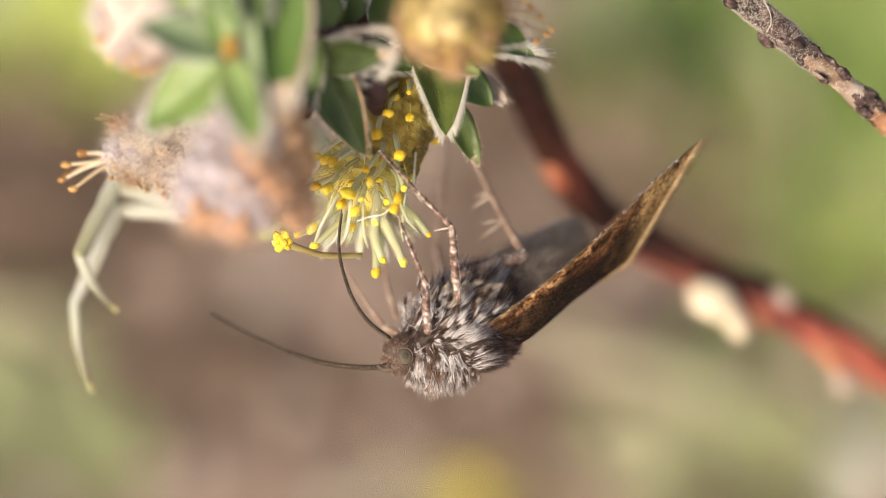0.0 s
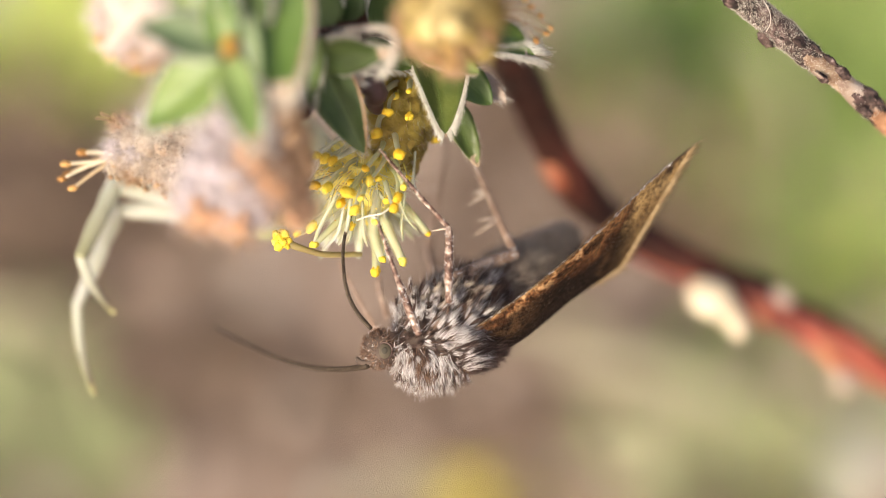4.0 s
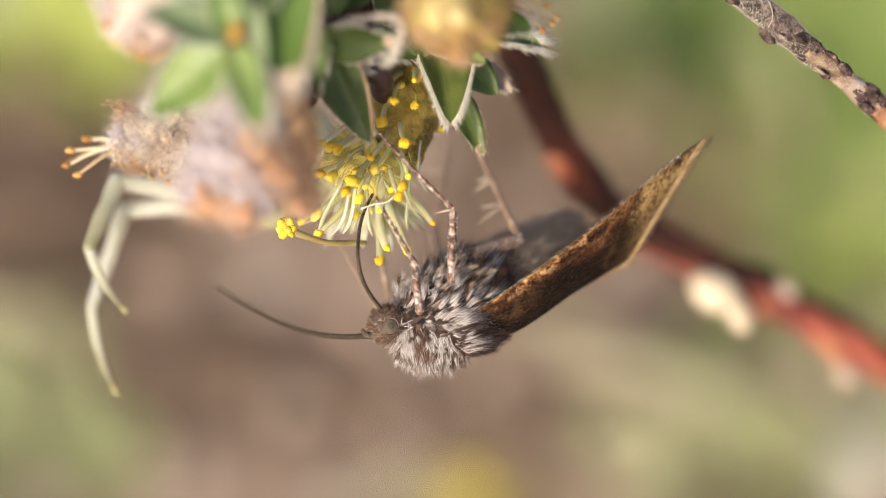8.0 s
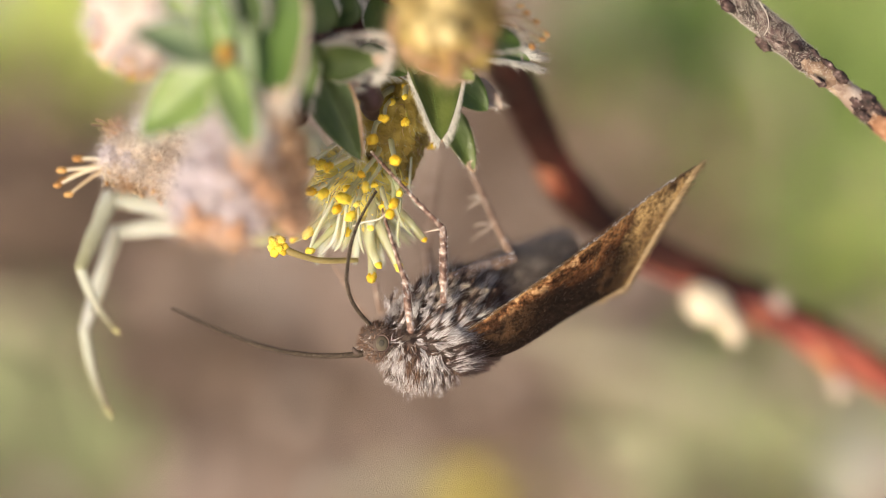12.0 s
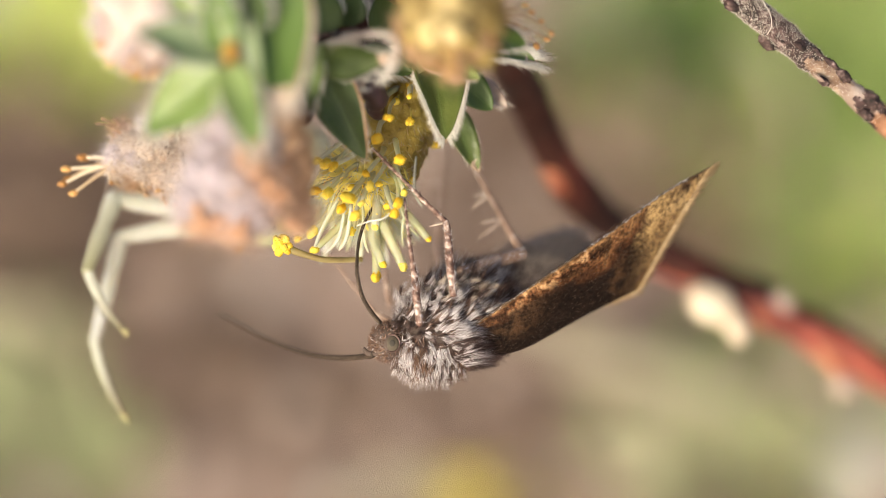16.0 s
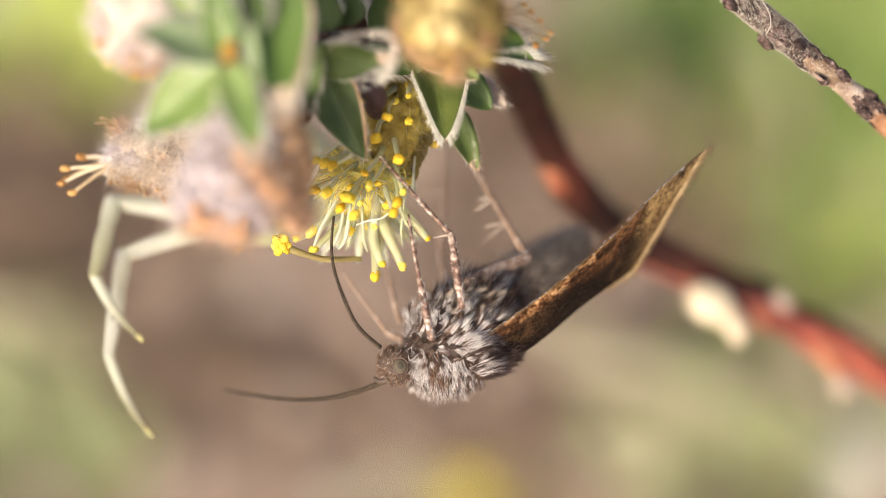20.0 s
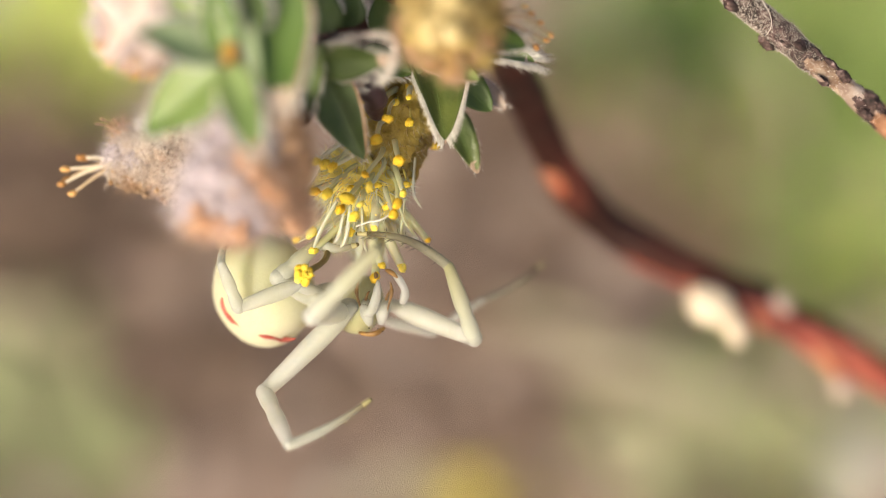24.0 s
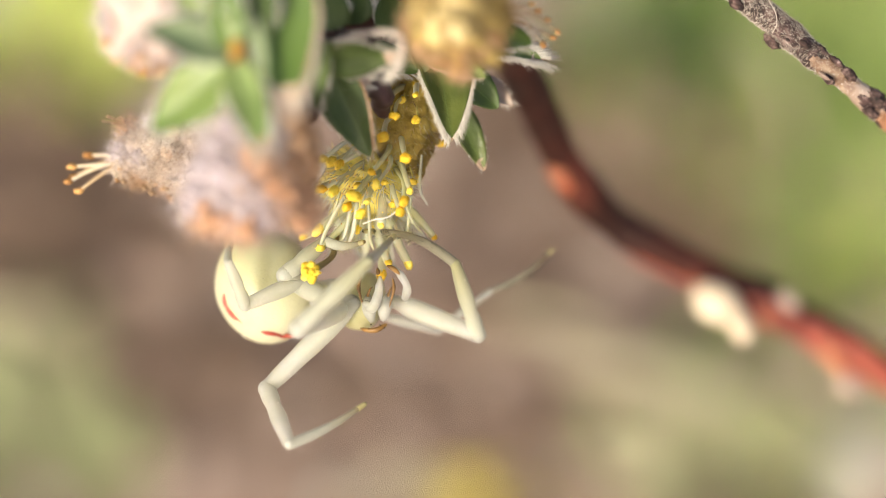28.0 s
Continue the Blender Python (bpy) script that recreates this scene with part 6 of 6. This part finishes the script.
MOTH_SWAY = [
    (0, 0, 0, 0), (0.5, -6.2, 3.3, 0.1), (1, -7.9, 4, 0.46), (1.5, -10.9, 4.1, 0.44), (2, -11.6, 3, 0.19), (2.5, -12.4, 3.9, 0.3),
    (3, -15.3, 5.1, 0.04), (3.5, -15.6, 3.1, 0.66), (5.5, -10.3, -7.6, 1.13), (6, -11.5, -21, 2.87), (6.5, -12.3, -20.1, 3.16), (7, -3.1, -38.5, 3.17),
    (7.5, -6.9, -30.6, 2.8), (8, -5.4, -32.3, 3.64), (8.5, -13.1, -14.9, 3.84), (9, -13.9, -12.8, 3.74), (9.5, -16.2, -8.4, 4.27), (10, -13.9, -3.9, 4.77),
    (10.5, -12.4, -5.6, 4.5), (11, -14.7, -0.7, 4.25), (11.5, -13.1, 1.7, 4.73), (12, -17, 0.8, 4.92), (12.5, -13.1, 5.4, 4.26), (14.5, -6.3, -24.8, 8.93),
    (15, -6.4, -25, 8.49), (15.5, -4.2, -6.6, 7.82), (16, 2.4, -11, 6.62), (16.5, 0.1, -9, 6.37), (17, 3.8, -14.6, 6.42), (17.5, 5.4, -15.1, 6.36),
    (18, 19.3, 9.8, -0.3), (18.5, 13.8, 14.2, -0.08), (19, 10.7, 15.7, -0.08), (19.5, 11.3, 11.4, 0.51), (20, 8.2, 11.4, 0.51), (20.5, 7.5, 12.1, 0.53),
    (21, 8.2, 11.6, 0.64), (21.5, 10.6, 8.8, 0.4),
]
MID_KNEE = [
    (0, 799, 401), (1, 798, 404), (2, 795, 407), (3, 792, 412), (3.5, 793, 410), (5.5, 795, 403), (6, 793, 395), (6.5, 793, 400),
    (7, 804, 380), (8, 801, 387), (9, 792, 406), (10, 789, 415), (11, 787, 418), (12, 784, 420), (12.5, 786, 423), (14.5, 784, 420),
    (15, 784, 420), (15.5, 784, 429), (16, 792, 418), (17, 795, 415), (17.5, 796, 413), (18, 805, 410), (18.5, 799, 415), (19, 798, 418),
    (20, 798, 416), (21, 798, 415), (21.5, 799, 413),
]
HIND_KNEE = [
    (0, 925, 452), (1, 920, 453), (2, 917, 449), (3, 914, 450), (3.5, 913, 449), (5.5, 916, 440), (6, 914, 430), (6.5, 914, 433),
    (7, 925, 415), (8, 922, 423), (9, 913, 441), (10, 910, 450), (11, 911, 453), (12, 908, 456), (12.5, 911, 459), (14.5, 914, 444),
    (15, 914, 444), (15.5, 914, 458), (16, 923, 449), (17, 925, 446), (17.5, 928, 444), (18, 942, 450), (18.5, 939, 453), (19, 936, 453),
    (20, 936, 453), (21, 934, 452), (21.5, 936, 450),
]
# The tongue: seconds, base u, v, bend u, v, tip u, v.
PROBOSCIS = [
    (0, 688, 598, 620, 520, 607, 368), (.6, 679, 598, 604, 520, 611, 357), (1, 659, 598, 599, 512, 613, 362), (2, 656, 598, 593, 512, 616, 360), (3, 655, 600, 594, 514, 620, 358), (3.5, 652, 590, 600, 505, 620, 360), (5.5, 672, 561, 632, 470, 675, 332),
    (6, 663, 556, 628, 462, 670, 321), (7, 675, 529, 646, 436, 684, 302), (8, 672, 545, 633, 452, 676, 318), (9, 659, 554, 618, 468, 670, 320), (10, 654, 573, 611, 493, 666, 332), (11, 655, 578, 612, 500, 664, 345),
    (12, 653, 573, 613, 495, 666, 339), (14.5, 654, 536, 618, 462, 664, 336), (15, 654, 542, 618, 466, 664, 338), (15.5, 658, 560, 624, 478, 666, 344), (16, 672, 571, 632, 484, 670, 350), (17, 672, 560, 636, 475, 688, 322), (17.5, 666, 600, 622, 520, 606, 390), (18, 697, 622, 633, 555, 604, 394),
    (19, 670, 608, 604, 540, 590, 385), (20, 672, 614, 612, 536, 591, 383), (21, 675, 613, 611, 540, 590, 383),
]
# The feeler that shows: seconds, base u, v, tip u, v.
FEELER_SIDE = [
    (0, 692, 648, 372, 553), (.6, 661, 655, 357, 582), (1, 660, 653, 377, 630), (2, 656, 655, 388, 630), (3, 655, 657, 385, 590), (3.5, 650, 653, 390, 588), (5.5, 661, 614, 345, 508),
    (6, 648, 595, 372, 455), (7, 657, 582, 395, 478), (8, 658, 592, 385, 508), (9, 643, 602, 325, 513), (10, 648, 632, 328, 570), (11, 648, 632, 325, 540),
    (12, 643, 625, 304, 545), (12.5, 648, 620, 361, 449), (14.5, 641, 591, 297, 527), (15, 640, 592, 302, 514), (15.5, 638, 623, 304, 572), (16, 662, 627, 392, 556), (17, 662, 614, 340, 515), (18, 698, 675, 445, 645),
    (19, 666, 668, 372, 562), (20, 690, 668, 395, 690), (21, 694, 664, 402, 674),
]
FORE_KNEE = [(0, 752, 498), (1, 742, 503), (3, 706, 510), (5.5, 712, 500), (8, 735, 482), (11, 714, 495), (14.5, 722, 486), (17, 740, 487), (18, 746, 492), (20, 742, 496), (21.5, 743, 494)]
FORE_FOOT = [(0, 702, 376), (3, 657, 366), (5.5, 668, 372), (8, 672, 360), (11, 668, 395), (14.5, 712, 355), (17, 718, 346), (20, 718, 352), (21.5, 720, 350)]


def between(rows, t):
    """The row at t seconds, on the straight line between its neighbours."""
    ts = [r[0] for r in rows]
    return [float(np.interp(t, ts, [r[k] for r in rows])) for k in range(1, len(rows[0]))]


def shifted(dx, dy, turn):
    return Matrix.Translation((dx * STEP / 1000, 0, -dy * STEP / 1000)) @ Matrix.Rotation(radians(turn), 4, "Y")


def based(ob):
    return Matrix.Translation(Vector(ob["base"]) / 1000)


def heading(p, tip, up):
    """A pose at p (mm) with its x axis towards tip and its z axis nearest to up."""
    x = unit(np.asarray(tip) - np.asarray(p))
    z = np.asarray(up, float)
    z = unit(z - x * np.dot(x, z))
    m = Matrix(np.column_stack([x, np.cross(z, x), z]).tolist()).to_4x4()
    m.translation = Vector(np.asarray(p) / 1000)
    return m


def moved(m, p):
    return np.array(m @ Vector(np.asarray(p) / 1000)) * 1000


def reach(p, u, v, ln, way):
    """The place behind (u, v) that lies ln mm from p, in front of it (way -1) or behind (1)."""
    a = q(u, v, 0)
    b = q(u, v, 1) - a
    o = a - p
    bb, ob, oo = np.dot(b, b), np.dot(o, b), np.dot(o, o) - ln * ln
    root = ob * ob - bb * oo
    d = (-ob + way * math.sqrt(max(0, root))) / bb
    return p + unit(a + b * d - p) * ln


def moth_at(t):
    return shifted(*between(MOTH_SWAY, t))


def branch_at(t):
    return shifted(*between(SWAY, t))


def feeler_rows(ob, rows, ln, up, way):
    out = []
    for t, bu, bv, tu, tv in rows:
        base = q(bu, bv, -.7)
        tip = reach(base, tu, tv, ln, way)
        out.append((t, (moth_at(t) @ based(moth)).inverted() @ heading(base, tip, up)))
    out += [(21.5, out[-1][1]), (28.0, out[-1][1])]
    walk(ob, out)


# the near wing turns about its leading edge as the moth leans: seconds, degrees
WING_ROLL = [(0, -2), (3, -1), (5.5, 1), (7, 3), (9, 6), (11, 9), (12.5, 10), (14.5, 15), (15.5, 15), (17.5, 13), (18, -1), (21.5, -1)]


def moth_motions():
    rows = [(t, VIEW @ shifted(dx, dy, a) @ based(moth)) for t, dx, dy, a in MOTH_SWAY]
    hold = moth_at(21.5)
    rest = VIEW @ hold @ based(moth)
    rows.append((22.1, rest))
    # startled, it lets go, drops away and settles on the ground beyond the view
    for t, u, v, d, a, b in ((22.25, 60, 40, 4, -10, 0), (22.4, 330, 150, 20, -25, 12), (22.55, 760, 330, 44, -40, 25), (22.75, 1500, 560, 76, -60, 35)):
        rows.append((t, VIEW @ Matrix.Translation(Vector((u * STEP, d, -v * STEP)) / 1000) @ hold @ based(moth) @ Matrix.Rotation(radians(a), 4, "Y") @ Matrix.Rotation(radians(b), 4, "X")))
    land = Matrix.Translation((0.16, 0.10, 0.006)) @ Matrix.Rotation(radians(-30), 4, "Z") @ Matrix.Rotation(radians(25), 4, "Y")
    rows += [(23.3, land), (28.0, land)]
    walk(moth, rows)
    # head
    hs = []
    for t in [r[0] for r in PROBOSCIS]:
        a, b = between(PROBOSCIS, t), between(FEELER_SIDE, t)
        at = q((a[0] + b[0]) / 2 + 19, (a[1] + b[1]) / 2 + 6, -.3)
        slant = math.degrees(math.atan2((a[0] - b[0]), (b[1] - a[1]))) * .5
        m = Matrix.Translation(Vector(at) / 1000) @ Matrix.Rotation(radians(slant), 4, "Y")
        hs.append((t, (moth_at(t) @ based(moth)).inverted() @ m))
    walk(head, hs + [(21.5, hs[-1][1]), (28.0, hs[-1][1])])
    lows, highs = [], []
    for t, bu, bv, eu, ev, tu, tv in PROBOSCIS:
        inv, base = (moth_at(t) @ based(moth)).inverted(), q(bu, bv, -.7)
        bend = reach(base, eu, ev, TONGUE[0], -1)
        lows.append((t, inv @ heading(base, bend, (-1, 0, 0))))
        highs.append((t, inv @ heading(bend, reach(bend, tu, tv, TONGUE[1], 1), (-1, 0, 0))))
    for ob, rs in ((tongue_low, lows), (tongue_high, highs)):
        walk(ob, rs + [(21.5, rs[-1][1]), (28.0, rs[-1][1])])
    feeler_rows(antenna_side, FEELER_SIDE, SIDE_LONG, (0, 0, -1), 1)
    # legs: the claws stay on the flower while the body shifts
    times = [r[0] for r in MOTH_SWAY]
    for name, g in LEGS.items():
        uppers, lowers = [], []
        for t in times:
            m, s = moth_at(t), branch_at(t)
            hip = moved(m, g["hip"])
            knee, foot = moved(m, g["knee"]), moved(s, g["foot"])
            if name == "mid":
                knee = q(*between(MID_KNEE, t), -1.4)
            if name == "hind":
                knee = q(*between(HIND_KNEE, t), 2.0)
            if name == "fore":
                knee, foot = q(*between(FORE_KNEE, t), -1.6), q(*between(FORE_FOOT, t), -1.6)
            inv = (m @ based(moth)).inverted()
            upper = heading(hip, knee, (-.2, -1, .2))
            joint = hip + unit(knee - hip) * g["upper"]
            uppers.append((t, inv @ upper))
            lowers.append((t, inv @ heading(joint, foot, (.7, 0, .7))))
        for ob, rs in zip(g["parts"], (uppers, lowers)):
            walk(ob, rs + [(28.0, rs[-1][1])])
    # wing beats of the short flight
    axis = Vector(BODY)
    for ob, hinge, sgn in ((near_wing, near_hinge, 1), (far_wing, far_hinge, -1)):
        home = Matrix.Translation(Vector((hinge - MOTH_BASE) / 1000))
        lead = Vector(wing_point(.9, 0, sgn < 0) - wing_point(.05, 0, sgn < 0)).normalized()
        rs = [(t, home @ Matrix.Rotation(radians(-sgn * r), 4, lead)) for t, r in WING_ROLL] + [(22.1, home)]
        for k in range(12):
            rs.append((22.2 + k * .0667, home @ Matrix.Rotation(radians(sgn * (70 if k % 2 == 0 else 5)), 4, axis)))
        walk(ob, rs + [(23.3, home), (28.0, home)])


# Spider: seconds, then knee, heel and tip of the two legs that show, without the sway.
FIRST = [(0, 210, 372, 130, 540, 165, 695), (3, 211, 374, 134, 545, 167, 698), (5.5, 211, 380, 140, 557, 174, 708), (6.5, 213, 396, 152, 580, 206, 727), (11, 213, 399, 155, 574, 205, 734),
         (14.5, 213, 412, 163, 590, 222, 742), (17.5, 213, 424, 173, 604, 234, 747), (18.5, 217, 443, 192, 619, 268, 764), (21.5, 219, 448, 196, 623, 277, 768),
         (22.2, 250, 500, 235, 650, 330, 770), (23.5, 465, 691, 515, 779, 658, 698), (27.0, 465, 691, 515, 779, 655, 699), (28.0, 456, 690, 503, 782, 637, 710)]
SECOND = [(0, 185, 325, 140, 450, 207, 550), (3, 185, 326, 143, 453, 203, 552), (5.5, 183, 331, 146, 460, 206, 561), (6.5, 178, 344, 151, 464, 219, 574), (11, 185, 339, 150, 464, 217, 580),
          (17.5, 188, 344, 158, 474, 233, 588), (18.5, 190, 349, 168, 481, 254, 597), (21.5, 191, 351, 171, 483, 258, 599),
          (22.2, 230, 420, 250, 520, 350, 600), (23.5, 555, 551, 667, 436, 678, 420), (27.0, 555, 551, 667, 436, 678, 420), (28.0, 518, 578, 676, 424, 688, 412)]
TUCKED = (452, 330, 480, 270, 500, 300)
LATE = {
    "third": (494, 484, 566, 422, 634, 424), "fourth": (424, 536, 394, 460, 408, 408), "far_first": (841, 590, 796, 462, 634, 405),
    "far_second": (766, 580, 856, 522, 964, 456), "far_third": (640, 470, 610, 400, 650, 380), "far_fourth": (520, 450, 500, 390, 540, 360),
}
WAYS = {"first": (1, -1, 1), "second": (-1, -1, 1), "third": (-1, 1, -1), "fourth": (-1, -1, 1), "far_first": (-1, -1, 1), "far_second": (1, 1, 1), "far_third": (1, -1, 1), "far_fourth": (1, -1, 1)}
# the body: seconds, shift right, down, mm away, and how far it has turned out of its hiding stance (0 to 1)
STANCE = [(0, -126, -182, 6.0, 0), (21.5, -123, -179, 6.0, 0), (22.1, -112, -162, 5.5, .08), (22.5, -60, -80, 3.5, .42), (22.9, -15, -24, 1.5, .82), (23.5, 0, 0, 0, 1), (27.0, 0, 0, 0, 1), (28.0, -8, -2, 0, 1.03)]
HIDING = (Matrix.Rotation(radians(20), 4, "X") @ Matrix.Rotation(radians(-90), 4, "Z")).to_quaternion()


def body_at(t):
    dx, dy, d, f = between(STANCE, t)
    pivot = Matrix.Translation(Vector(SPIDER_BASE) / 1000)
    turn = HIDING.slerp(Matrix.Identity(4).to_quaternion(), min(f, 1)).to_matrix().to_4x4()
    return Matrix.Translation(Vector((dx * STEP, d, -dy * STEP)) / 1000) @ pivot @ turn


def spider_motions():
    times = sorted({r[0] for r in SWAY} | {r[0] for r in STANCE} | {21.8, 22.3, 22.7, 23.2})
    walk(spider, [(t, VIEW @ branch_at(t) @ body_at(t)) for t in times])
    steps = sorted({r[0] for r in FIRST} | {r[0] for r in SECOND} | {r[0] for r in STANCE} | {21.8, 22.0, 22.3, 22.4, 22.6, 22.7, 22.8, 23.0, 23.2, 23.35})
    for name, g in SPIDER_LEGS.items():
        rows = [[], [], []]
        for t in steps:
            m = body_at(t)
            if name == "first":
                place = between(FIRST, t)
            elif name == "second":
                place = between(SECOND, t)
            else:
                f = min(1, max(0, (t - 22.0) / 1.4))
                f = f * f * (3 - 2 * f)
                place = [a * (1 - f) + b * f for a, b in zip(TUCKED, LATE[name])]
                if name == "far_second":
                    place = [a + max(0, t - 27) * b for a, b in zip(place, (0, 0, 6, -14, 22, -32))]
            p = moved(m @ Matrix.Translation(-Vector(SPIDER_BASE) / 1000), g["coxa"])
            inv = m.inverted()
            for k in range(3):
                tip = reach(p, place[2 * k], place[2 * k + 1], g["mm"][k], WAYS[name][k])
                rows[k].append((t, inv @ heading(p, tip, (.6, -.1, .8))))
                p = tip
        for ob, rs in zip(g["parts"], rows):
            walk(ob, rs)


def motions():
    walk(branch, [(t, VIEW @ shifted(dx, dy, a) @ based(branch)) for t, dx, dy, a in SWAY])
    walk(twig, [(t, VIEW @ shifted(dx, dy, a) @ based(twig)) for t, dx, dy, a in TWIG_SWAY])
    rest = Matrix.Translation(Vector(DROOP - STEM_ROOT) / 1000)
    aside = q(588, 405, 1.0)
    pushed = Matrix.Translation(Vector(aside - STEM_ROOT) / 1000) @ Vector(q(499, 426, -.6) - DROOP).rotation_difference(Vector(q(541, 468, -1.6) - aside)).to_matrix().to_4x4()
    walk(drooping, [(0.0, rest), (22.3, rest), (22.9, pushed), (28.0, pushed)])
    moth_motions()
    spider_motions()


motions()
